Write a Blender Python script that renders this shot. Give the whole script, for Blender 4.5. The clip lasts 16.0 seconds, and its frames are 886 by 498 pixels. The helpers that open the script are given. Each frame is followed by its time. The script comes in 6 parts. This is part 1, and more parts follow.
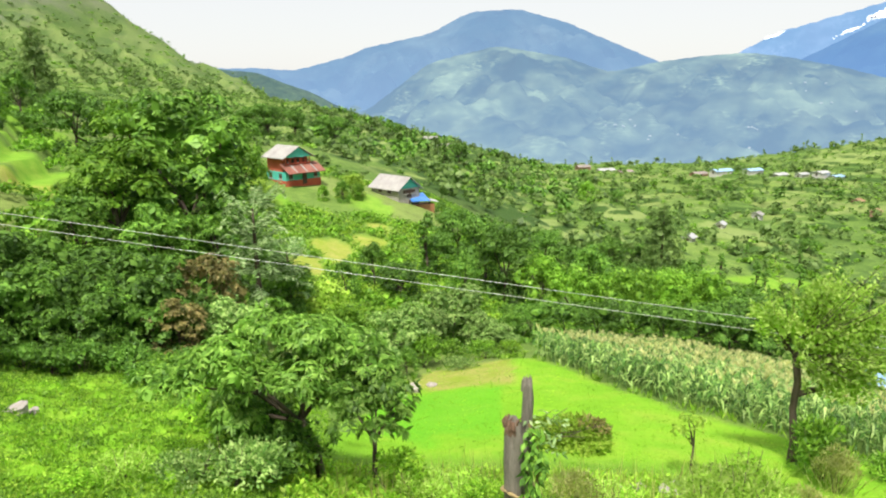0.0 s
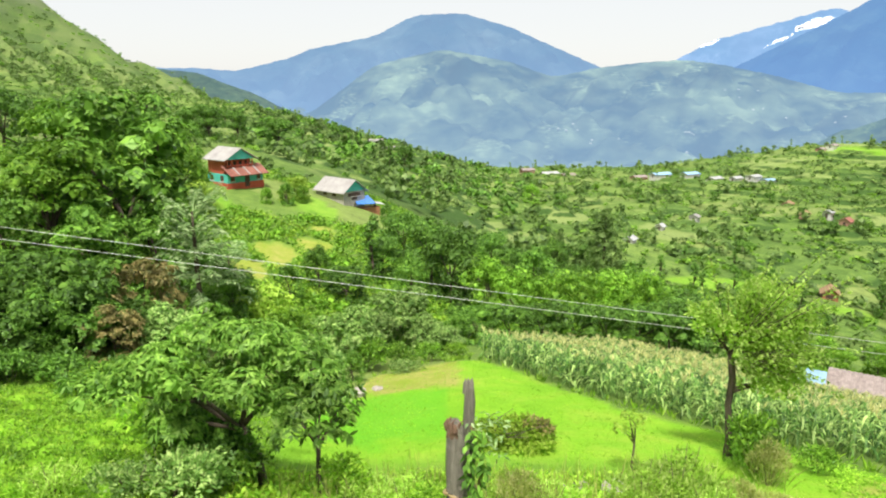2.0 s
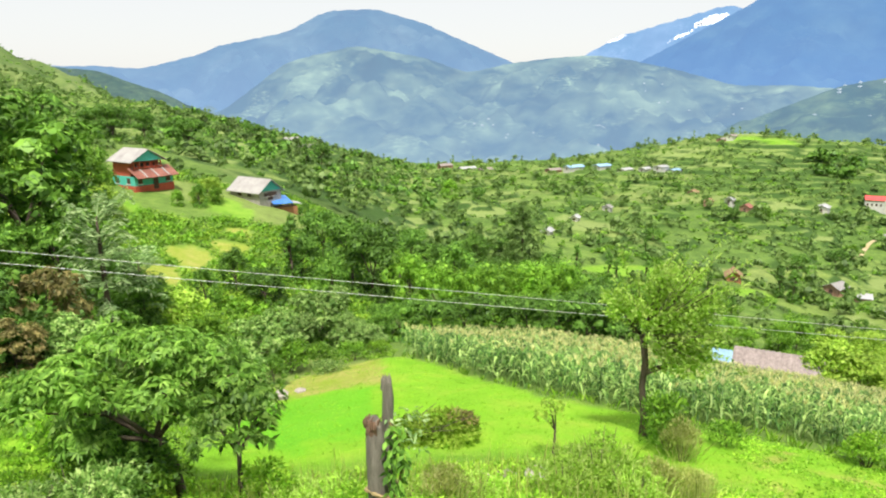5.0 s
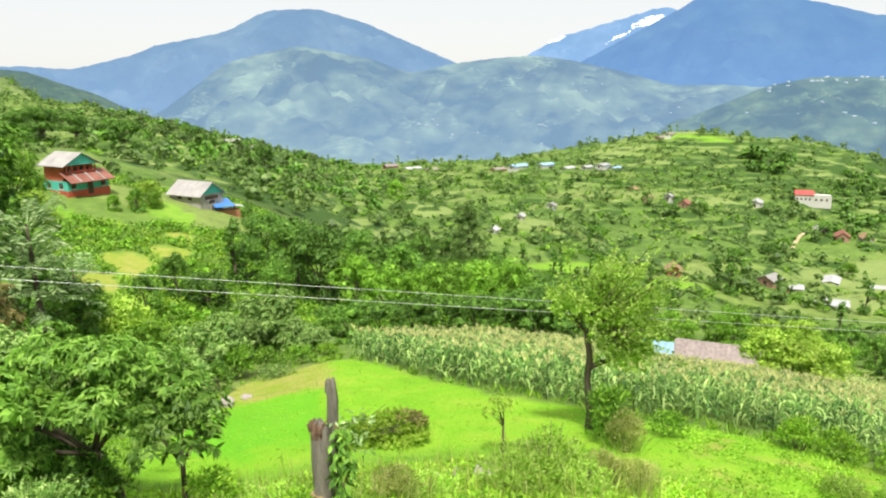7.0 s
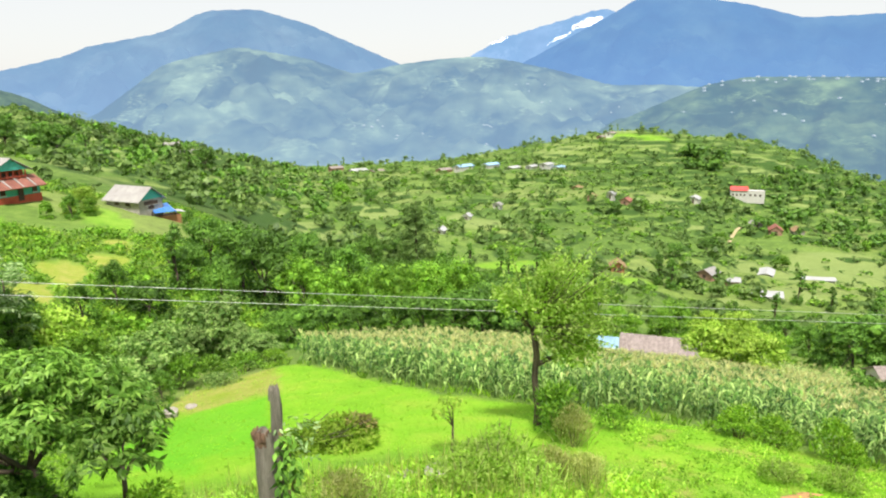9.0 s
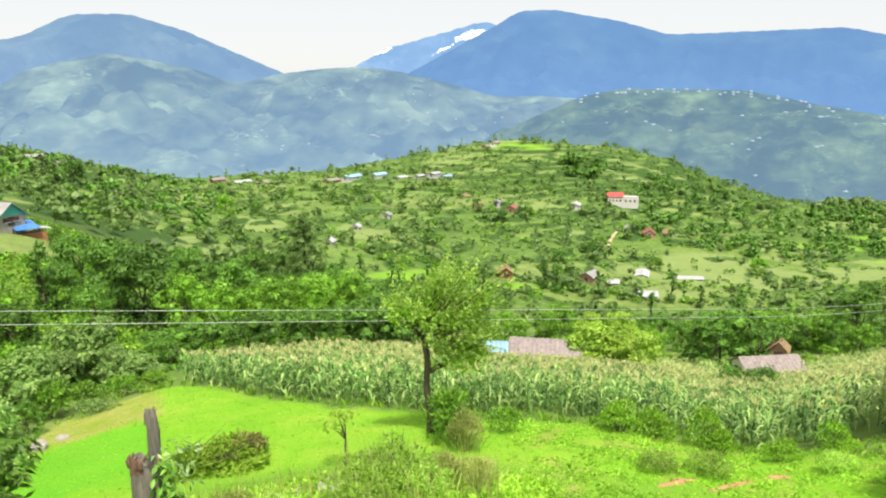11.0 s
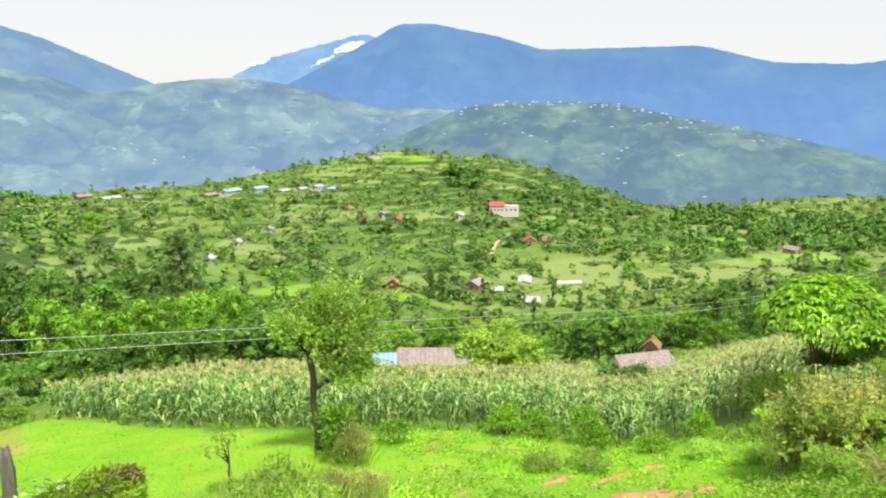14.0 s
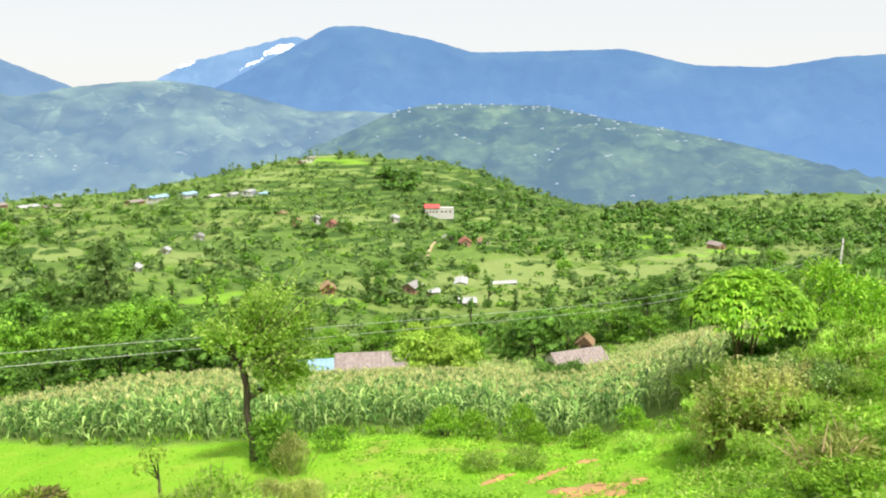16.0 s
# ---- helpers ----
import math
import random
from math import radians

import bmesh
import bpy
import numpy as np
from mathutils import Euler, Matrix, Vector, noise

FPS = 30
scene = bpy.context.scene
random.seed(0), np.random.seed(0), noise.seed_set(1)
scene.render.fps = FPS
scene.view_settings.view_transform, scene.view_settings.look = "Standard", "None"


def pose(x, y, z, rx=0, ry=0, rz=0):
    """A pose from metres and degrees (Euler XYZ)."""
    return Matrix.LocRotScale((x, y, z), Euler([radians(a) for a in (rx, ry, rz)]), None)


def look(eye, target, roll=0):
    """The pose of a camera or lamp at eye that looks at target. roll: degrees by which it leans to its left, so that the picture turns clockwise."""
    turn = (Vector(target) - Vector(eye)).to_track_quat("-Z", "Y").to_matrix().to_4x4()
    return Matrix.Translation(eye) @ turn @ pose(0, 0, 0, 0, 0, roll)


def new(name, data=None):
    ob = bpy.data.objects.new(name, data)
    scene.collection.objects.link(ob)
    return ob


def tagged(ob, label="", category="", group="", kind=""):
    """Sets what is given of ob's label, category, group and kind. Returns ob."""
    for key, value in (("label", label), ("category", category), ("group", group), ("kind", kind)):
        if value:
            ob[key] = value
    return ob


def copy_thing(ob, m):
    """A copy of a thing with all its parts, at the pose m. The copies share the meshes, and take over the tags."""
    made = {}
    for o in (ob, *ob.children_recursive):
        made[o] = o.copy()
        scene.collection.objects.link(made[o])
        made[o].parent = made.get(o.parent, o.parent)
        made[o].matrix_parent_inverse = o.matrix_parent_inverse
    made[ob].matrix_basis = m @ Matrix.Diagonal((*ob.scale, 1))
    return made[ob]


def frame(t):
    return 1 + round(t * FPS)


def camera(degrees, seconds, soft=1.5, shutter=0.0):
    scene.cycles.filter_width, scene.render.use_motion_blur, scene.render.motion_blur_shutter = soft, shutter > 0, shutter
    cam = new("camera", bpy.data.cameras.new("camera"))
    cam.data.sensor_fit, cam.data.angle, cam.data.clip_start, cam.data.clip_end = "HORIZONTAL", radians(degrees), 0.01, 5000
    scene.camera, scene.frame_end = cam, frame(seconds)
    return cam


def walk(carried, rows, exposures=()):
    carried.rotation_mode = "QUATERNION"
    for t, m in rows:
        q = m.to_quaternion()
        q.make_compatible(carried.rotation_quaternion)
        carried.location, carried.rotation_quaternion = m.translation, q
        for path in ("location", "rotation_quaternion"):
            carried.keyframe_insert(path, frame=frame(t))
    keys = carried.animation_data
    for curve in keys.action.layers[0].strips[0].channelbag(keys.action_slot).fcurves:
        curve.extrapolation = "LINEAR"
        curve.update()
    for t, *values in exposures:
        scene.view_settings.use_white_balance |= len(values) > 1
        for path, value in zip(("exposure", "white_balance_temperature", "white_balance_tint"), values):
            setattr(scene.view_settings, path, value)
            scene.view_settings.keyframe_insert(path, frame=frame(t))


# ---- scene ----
# seconds, eye (x, y, height over the first eye), heading to the right, tilt, lean to the right
cam = camera(64.57, 16.0, soft=2.05)
EYE = 12.0
ROWS = [
    (0.0, -0.000, 0.000, -0.000, 0.00, -13.21, 0.23),
    (0.5, 0.016, 0.008, -0.007, 1.24, -13.47, 0.41),
    (1.0, 0.027, 0.020, -0.009, 2.27, -13.56, 0.33),
    (1.5, 0.039, 0.031, -0.010, 3.33, -13.26, 0.07),
    (2.0, 0.051, 0.039, -0.014, 4.50, -12.97, -0.48),
    (2.5, 0.067, 0.039, -0.016, 5.78, -12.82, -0.48),
    (3.0, 0.069, 0.033, -0.017, 6.85, -12.93, -0.58),
    (3.5, 0.073, 0.028, -0.015, 7.84, -13.04, -0.39),
    (4.0, 0.091, 0.022, -0.017, 8.82, -13.15, -0.11),
    (6.5, 0.150, -0.008, -0.006, 14.58, -13.20, 0.00),
    (7.0, 0.162, -0.013, -0.010, 15.54, -13.23, 0.19),
    (7.5, 0.173, -0.015, -0.015, 16.54, -13.27, 0.41),
    (8.0, 0.183, -0.019, -0.010, 17.51, -13.31, 0.45),
    (10.5, 0.237, -0.093, 0.016, 26.16, -12.62, 0.17),
    (11.0, 0.246, -0.110, 0.017, 29.08, -12.42, 0.01),
    (11.5, 0.258, -0.130, 0.021, 31.53, -12.29, -0.05),
    (12.0, 0.267, -0.151, 0.030, 33.23, -12.18, -0.04),
    (12.5, 0.269, -0.177, 0.033, 34.81, -12.06, 0.11),
    (13.0, 0.275, -0.195, 0.035, 35.88, -11.92, 0.30),
    (13.5, 0.273, -0.210, 0.041, 37.15, -11.59, 0.36),
    (14.0, 0.280, -0.219, 0.049, 38.56, -11.47, -0.15),
    (14.5, 0.291, -0.226, 0.055, 40.13, -11.43, -0.10),
    (15.0, 0.306, -0.234, 0.061, 41.33, -11.39, -0.21),
    (15.5, 0.321, -0.247, 0.058, 42.51, -11.33, 0.03),
    (16.0, 0.340, -0.260, 0.060, 43.87, -11.26, 0.11),
]
walk(cam, [(t, pose(x, y, EYE + z, 90 + tilt, 0, -turn) @ pose(0, 0, 0, 0, 0, -lean)) for t, x, y, z, turn, tilt, lean in ROWS])

# ---- world, sun ----
SUN_AZ, SUN_EL = 195.0, 63.0      # compass heading of the sun (0 is straight ahead, turning right), height
world = bpy.data.worlds.new("sky")
scene.world = world
world.use_nodes = True
wn, wl = world.node_tree.nodes, world.node_tree.links
wn.clear()
sky = wn.new("ShaderNodeTexSky")
sky.sky_type, sky.sun_disc = "NISHITA", False
sky.sun_elevation, sky.sun_rotation = radians(SUN_EL), radians(SUN_AZ)
bg_sky, bg_cloud = wn.new("ShaderNodeBackground"), wn.new("ShaderNodeBackground")
bg_sky.inputs[1].default_value = 0.022
bg_cloud.inputs[0].default_value, bg_cloud.inputs[1].default_value = (1.0, 0.99, 0.97, 1), 0.59
add, out = wn.new("ShaderNodeAddShader"), wn.new("ShaderNodeOutputWorld")
wl.new(sky.outputs[0], bg_sky.inputs[0])
wl.new(bg_sky.outputs[0], add.inputs[0])
wl.new(bg_cloud.outputs[0], add.inputs[1])
wl.new(add.outputs[0], out.inputs[0])
lamp = bpy.data.lights.new("sun", "SUN")
scene.view_settings.exposure = 0.42
lamp.energy, lamp.angle, lamp.color = 5.0, radians(8.0), (1.0, 0.95, 0.86)
sa, se = radians(SUN_AZ), radians(SUN_EL)
new("sun", lamp).matrix_world = look((0, 0, 0), (-math.sin(sa) * math.cos(se), -math.cos(sa) * math.cos(se), -math.sin(se)))


# ---- materials ----
def nodes(name):
    m = bpy.data.materials.new(name)
    m.use_nodes = True
    n, l = m.node_tree.nodes, m.node_tree.links
    return m, n, l, n["Principled BSDF"]


def ramp(n, stops):
    r = n.new("ShaderNodeValToRGB")
    while len(r.color_ramp.elements) < len(stops):
        r.color_ramp.elements.new(0.5)
    for e, (p, c) in zip(r.color_ramp.elements, stops):
        e.position, e.color = p, (*c, 1)
    return r


def noise_node(n, l, scale, detail=4.0, rough=0.6, coords=None):
    t = n.new("ShaderNodeTexNoise")
    t.inputs["Scale"].default_value, t.inputs["Detail"].default_value, t.inputs["Roughness"].default_value = scale, detail, rough
    l.new((coords or n.new("ShaderNodeTexCoord").outputs["Object"]), t.inputs["Vector"])
    return t


def blend(n, l, fac, a, b, mode="MIX"):
    x = n.new("ShaderNodeMix")
    x.data_type, x.blend_type = "RGBA", mode
    for sock, v in ((x.inputs[0], fac), (x.inputs[6], a), (x.inputs[7], b)):
        if isinstance(v, (int, float)):
            sock.default_value = v
        elif isinstance(v, tuple):
            sock.default_value = (*v, 1)
        else:
            l.new(v, sock)
    return x.outputs[2]


def bumped(n, l, bsdf, height, strength=0.4, dist=0.05):
    b = n.new("ShaderNodeBump")
    b.inputs["Strength"].default_value, b.inputs["Distance"].default_value = strength, dist
    l.new(height, b.inputs["Height"])
    l.new(b.outputs[0], bsdf.inputs["Normal"])


def leaf_mat(name, dark, mid, light, glow=0.35):
    """Foliage: each leaf varies, each plant varies, light passes through the blade."""
    m, n, l, b = nodes(name)
    geo, info = n.new("ShaderNodeNewGeometry"), n.new("ShaderNodeObjectInfo")
    r = ramp(n, [(0.0, dark), (0.45, mid), (1.0, light)])
    l.new(geo.outputs["Random Per Island"], r.inputs[0])
    hs = n.new("ShaderNodeHueSaturation")
    mr = n.new("ShaderNodeMapRange")
    mr.inputs[3].default_value, mr.inputs[4].default_value = 0.74, 1.3
    l.new(info.outputs["Random"], mr.inputs[0])
    l.new(mr.outputs[0], hs.inputs["Value"])
    l.new(r.outputs[0], hs.inputs["Color"])
    patch = noise_node(n, l, 0.55, 4.0)
    clump = ramp(n, [(0.34, (0.70, 0.72, 0.66)), (0.66, (1.42, 1.34, 1.3))])
    l.new(patch.outputs[0], clump.inputs[0])
    col = blend(n, l, 1.0, hs.outputs[0], clump.outputs[0], "MULTIPLY")
    l.new(col, b.inputs["Base Color"])
    b.inputs["Roughness"].default_value = 0.5
    b.inputs["Specular IOR Level"].default_value = 0.25
    tr, mx = n.new("ShaderNodeBsdfTranslucent"), n.new("ShaderNodeMixShader")
    l.new(col, tr.inputs[0])
    mx.inputs[0].default_value = glow
    l.new(b.outputs[0], mx.inputs[1])
    l.new(tr.outputs[0], mx.inputs[2])
    l.new(mx.outputs[0], n["Material Output"].inputs[0])
    return m


def plain_mat(name, c1, c2, scale=4.0, rough=0.85, bump=0.3, dist=0.02, metal=0.0, streak=None):
    """Two tones in broad patches and fine grain, with relief."""
    m, n, l, b = nodes(name)
    co = n.new("ShaderNodeTexCoord").outputs["Object"]
    if streak:
        mp = n.new("ShaderNodeMapping")
        mp.inputs["Scale"].default_value = streak
        l.new(co, mp.inputs[0])
        co = mp.outputs[0]
    big, fine = noise_node(n, l, scale, 5.0, 0.65, co), noise_node(n, l, scale * 9, 4.0, 0.7, co)
    r = ramp(n, [(0.32, c1), (0.68, c2)])
    l.new(blend(n, l, 0.35, big.outputs[0], fine.outputs[0]), r.inputs[0])
    l.new(r.outputs[0], b.inputs["Base Color"])
    b.inputs["Roughness"].default_value, b.inputs["Metallic"].default_value = rough, metal
    bumped(n, l, b, fine.outputs[0], bump, dist)
    return m


LEAF_DARK = leaf_mat("leaf_dark", (0.042, 0.108, 0.015), (0.088, 0.205, 0.026), (0.16, 0.325, 0.044), 0.24)
LEAF_MID = leaf_mat("leaf_mid", (0.055, 0.14, 0.012), (0.14, 0.31, 0.028), (0.28, 0.50, 0.06), 0.4)
LEAF_MANGO = leaf_mat("leaf_mango", (0.06, 0.15, 0.016), (0.135, 0.295, 0.036), (0.28, 0.48, 0.085), 0.35)
LEAF_LUSH = leaf_mat("leaf_lush", (0.05, 0.13, 0.016), (0.105, 0.245, 0.028), (0.22, 0.43, 0.058), 0.26)
LEAF_FRESH = leaf_mat("leaf_fresh", (0.07, 0.18, 0.012), (0.145, 0.325, 0.025), (0.245, 0.45, 0.047), 0.3)
LEAF_STRAWY = leaf_mat("leaf_strawy_green", (0.30, 0.38, 0.08), (0.50, 0.58, 0.17), (0.70, 0.72, 0.32), 0.6)
LEAF_SPRAY = leaf_mat("leaf_pale_spray", (0.22, 0.42, 0.035), (0.39, 0.63, 0.09), (0.62, 0.80, 0.24), 0.58)
LEAF_BRIGHT = leaf_mat("leaf_bright", (0.11, 0.27, 0.012), (0.22, 0.46, 0.03), (0.40, 0.64, 0.07), 0.42)
# leaf_far below is lightened and dulled in its base colour for distance haze.
LEAF_YELLOW = leaf_mat("leaf_yellow_green", (0.16, 0.31, 0.015), (0.31, 0.52, 0.045), (0.48, 0.66, 0.11), 0.52)
LEAF_LIGHT = leaf_mat("leaf_light_green", (0.14, 0.27, 0.02), (0.28, 0.46, 0.05), (0.46, 0.63, 0.11), 0.45)
LEAF_PALE = leaf_mat("leaf_pale_silvery", (0.13, 0.25, 0.075), (0.27, 0.43, 0.16), (0.50, 0.64, 0.34), 0.35)
LEAF_GREY = leaf_mat("leaf_grey_green", (0.08, 0.19, 0.035), (0.21, 0.38, 0.085), (0.42, 0.57, 0.20), 0.4)
LEAF_BROWN = leaf_mat("leaf_dry_brown", (0.09, 0.11, 0.03), (0.21, 0.20, 0.065), (0.40, 0.33, 0.14), 0.35)
LEAF_OLIVE = leaf_mat("leaf_olive", (0.22, 0.31, 0.05), (0.43, 0.53, 0.12), (0.64, 0.68, 0.24), 0.6)
LEAF_FAR = leaf_mat("leaf_far", (0.075, 0.14, 0.035), (0.13, 0.225, 0.055), (0.20, 0.31, 0.085), 0.4)
CORN_LEAF = leaf_mat("corn_leaf", (0.035, 0.10, 0.018), (0.12, 0.26, 0.045), (0.38, 0.53, 0.17), 0.28)
CORN_PALE = leaf_mat("pale_corn_leaf", (0.07, 0.15, 0.03), (0.22, 0.35, 0.08), (0.50, 0.60, 0.24), 0.35)
CORN_TASSEL = leaf_mat("corn_tassel", (0.38, 0.42, 0.13), (0.55, 0.57, 0.24), (0.74, 0.73, 0.40), 0.45)
STRAW = leaf_mat("dry_stalks", (0.14, 0.10, 0.04), (0.30, 0.23, 0.11), (0.48, 0.40, 0.22), 0.2)
BARK = plain_mat("bark", (0.035, 0.026, 0.018), (0.12, 0.09, 0.062), 5.0, 0.95, 0.8, 0.03, streak=(1, 1, 0.3))
OLD_WOOD = plain_mat("weathered_wood", (0.07, 0.056, 0.042), (0.43, 0.39, 0.32), 14.0, 0.95, 1.0, 0.04, streak=(1, 1, 0.08))
RED_WOOD = plain_mat("broken_red_wood", (0.09, 0.05, 0.03), (0.24, 0.145, 0.09), 20.0, 0.9, 0.7, 0.01)
STONE = plain_mat("stone", (0.24, 0.21, 0.18), (0.44, 0.40, 0.36), 3.0, 0.9, 0.6, 0.03)
TIN = plain_mat("tin_roof", (0.20, 0.185, 0.175), (0.35, 0.335, 0.325), 0.7, 0.6, 0.15, 0.02, 0.1)
TIN_PALE = plain_mat("pale_weathered_tin", (0.24, 0.225, 0.215), (0.43, 0.41, 0.39), 0.9, 0.55, 0.15, 0.02, 0.1)
TIN_WHITE = plain_mat("white_tin_roof", (0.29, 0.29, 0.30), (0.44, 0.44, 0.44), 0.6, 0.5, 0.1, 0.02)
TIN_BLUE = plain_mat("blue_tin_roof", (0.20, 0.36, 0.60), (0.34, 0.50, 0.70), 0.6, 0.5, 0.1, 0.02)
TIN_PALE_BLUE = plain_mat("pale_blue_tin_roof", (0.17, 0.30, 0.44), (0.29, 0.43, 0.55), 0.6, 0.5, 0.1, 0.02)
RUST = plain_mat("rusted_tin_roof", (0.16, 0.05, 0.035), (0.34, 0.14, 0.10), 0.9, 0.7, 0.2, 0.02)
SLATE = plain_mat("brown_slate", (0.14, 0.11, 0.10), (0.36, 0.30, 0.28), 2.6, 0.85, 0.4, 0.02)
THATCH = plain_mat("thatch", (0.16, 0.10, 0.05), (0.36, 0.24, 0.13), 3.0, 0.95, 0.8, 0.05)
RED_PAINT = plain_mat("red_clay_paint", (0.36, 0.06, 0.03), (0.52, 0.11, 0.06), 1.0, 0.85, 0.2)
ORANGE_CLAY = plain_mat("orange_clay_wall", (0.27, 0.115, 0.055), (0.42, 0.20, 0.10), 1.0, 0.9, 0.3)
TEAL_PAINT = plain_mat("teal_paint", (0.05, 0.36, 0.31), (0.10, 0.50, 0.42), 1.0, 0.7, 0.1)
WHITE_WALL = plain_mat("white_wash", (0.48, 0.46, 0.43), (0.64, 0.62, 0.59), 0.8, 0.85, 0.2)
BRICK_WALL = plain_mat("brick_and_mud_wall", (0.30, 0.16, 0.11), (0.46, 0.29, 0.21), 1.5, 0.9, 0.4)
GREY_WALL = plain_mat("grey_stone_wall", (0.25, 0.23, 0.20), (0.45, 0.42, 0.38), 1.5, 0.9, 0.5)
BRIGHT_RED = plain_mat("bright_red_roof", (0.60, 0.05, 0.05), (0.75, 0.10, 0.09), 0.6, 0.5, 0.1)
TARP = plain_mat("blue_tarpaulin", (0.03, 0.14, 0.48), (0.09, 0.27, 0.66), 1.5, 0.45, 0.4, 0.05)
DARK_WOOD = plain_mat("dark_wood", (0.03, 0.02, 0.015), (0.10, 0.06, 0.04), 6.0, 0.8, 0.3)
DIRT = plain_mat("red_earth", (0.34, 0.18, 0.07), (0.52, 0.31, 0.14), 3.0, 0.95, 0.6, 0.05)
PATH_EARTH = plain_mat("yellow_path_earth", (0.34, 0.27, 0.14), (0.48, 0.40, 0.24), 1.0, 0.95, 0.4, 0.03)
WIRE = plain_mat("aluminium_wire", (0.45, 0.45, 0.45), (0.62, 0.62, 0.60), 30.0, 0.5, 0.1, 0.001, 0.4)
CONCRETE = plain_mat("concrete_pole", (0.38, 0.37, 0.35), (0.52, 0.51, 0.48), 4.0, 0.9, 0.3, 0.01)

# ---- the lie of the land ----
# Cross-sections of the hillside from the bank where one stands, by heading; heights over the paddy terrace.
REACH = [0, 3, 7, 14, 20, 28, 36, 50, 70, 100, 160, 230, 330, 440, 600, 900, 1500, 4800]
UPHILL = [10.4, 10.5, 10.8, 11.5, 12.5, 14, 16, 20, 26, 36, 52, 70, 95, 120, 150, 200, 260, 300]
LEFT_SLOPE = [10.4, 9.4, 7.0, 4.5, 3.1, 1.8, 1.6, 6.4, 8.3, 10, 10, 9, 11, 18, 60, 190, 250, 300]
BIG_TREES = [10.4, 9.4, 6.7, 4.2, 2.8, 0.8, -0.6, -0.6, 0, 2, 1, 0, 3, 8, 20, 50, -40, -300]
HOUSES = [10.4, 9.4, 6.6, 3.4, 1.8, -0.6, -2.4, -4.4, -3.7, -0.3, -0.4, -1, 1.5, 2.0, -12, -18, -100, -300]
SADDLE = [10.4, 9.4, 6.6, 3.0, 1.2, -1.0, -3.3, -6.6, -6.0, -3.9, -7.4, -9.5, -10, -18, -60, -110, -180, -300]
LAWN = [10.4, 9.4, 6.6, 3.2, 1.5, -0.3, -2.3, -7.2, -10.7, -13.5, -19, -23, -27, -36.5, -74, -130, -190, -300]
CORN = [10.4, 9.4, 6.6, 3.3, 1.8, -0.4, -3.2, -7.6, -13.5, -18.5, -24.5, -28, -29.5, -33.5, -72, -130, -190, -300]
KNOLL = [10.4, 9.4, 6.6, 3.3, 1.6, -0.7, -3.8, -8.6, -15.8, -22.5, -30, -33, -29, -11.5, -60, -130, -190, -300]
SCHOOL = [10.4, 9.4, 6.6, 3.3, 1.6, -0.8, -3.8, -8.6, -16.0, -24, -33.5, -40, -40, -16.0, -66, -130, -190, -300]
HOLLOW = [10.4, 9.4, 6.6, 3.3, 1.6, -1.2, -4.0, -8.6, -15.6, -22.5, -33, -41, -47, -50, -71, -140, -190, -300]
RIGHT_CORN = [10.4, 9.4, 7.0, 3.6, 2.4, 1.6, -0.5, -4.6, -10, -18, -27, -36, -44, -46.5, -53, -120, -190, -300]
RIGHT_BANK = [10.4, 9.8, 8.0, 5.4, 6.0, 5, 3, 0, -5, -10, -18.5, -30, -40, -42, -46, -100, -180, -300]
HEADINGS = [(-180, UPHILL), (-75, UPHILL), (-32, LEFT_SLOPE), (-20, BIG_TREES), (-11, HOUSES), (-2, SADDLE), (8, LAWN), (20, CORN), (34, KNOLL),
            (44, SCHOOL), (56, HOLLOW), (66, RIGHT_CORN), (78, RIGHT_BANK), (120, UPHILL), (180, UPHILL)]
LOGS = np.linspace(0, 1, 420)
R_TAB = 4800 * (np.exp(LOGS * 7.5) - 1) / (math.exp(7.5) - 1)
A_TAB = np.linspace(-180, 180, 721)
by_r = np.array([np.interp(np.sqrt(R_TAB), np.sqrt(REACH), z) for _, z in HEADINGS])
TAB = np.array([np.interp(A_TAB, [h for h, _ in HEADINGS], by_r[:, j]) for j in range(len(R_TAB))]).T
for _ in range(2):       # soften the creases between the sections
    k = np.hanning(13)
    k /= k.sum()
    pad = np.pad(TAB, ((6, 6), (0, 0)), "wrap")
    TAB = sum(k[i] * pad[i:i + len(A_TAB)] for i in range(13))
    k2 = np.hanning(9)
    k2 /= k2.sum()
    pad = np.pad(TAB, ((0, 0), (4, 4)), "edge")
    TAB = sum(k2[i] * pad[:, i:i + len(R_TAB)] for i in range(9))
wide = np.hanning(241)
wide /= wide.sum()
pad = np.pad(TAB, ((120, 120), (0, 0)), "wrap")
flat = sum(wide[i] * pad[i:i + len(A_TAB)] for i in range(241))
near_eye = np.clip(1 - R_TAB / 8.5, 0, 1)[None, :]       # the bank underfoot is one smooth slope
TAB = TAB * (1 - near_eye) + flat * near_eye


def wob(x, y, s, seed=0.0):
    """Cheap smooth unevenness, about -1 to 1, of wavelength s."""
    a, b = x / s * 6.28 + seed, y / s * 6.28 - seed * 1.7
    return (np.sin(a + 1.3 * np.sin(0.7 * b + seed)) * np.cos(b + 1.1 * np.sin(0.8 * a)) + 0.5 * np.sin(2.3 * a + 1.9 * b) + 0.35 * np.sin(3.7 * b - 2.9 * a + seed)) / 1.6


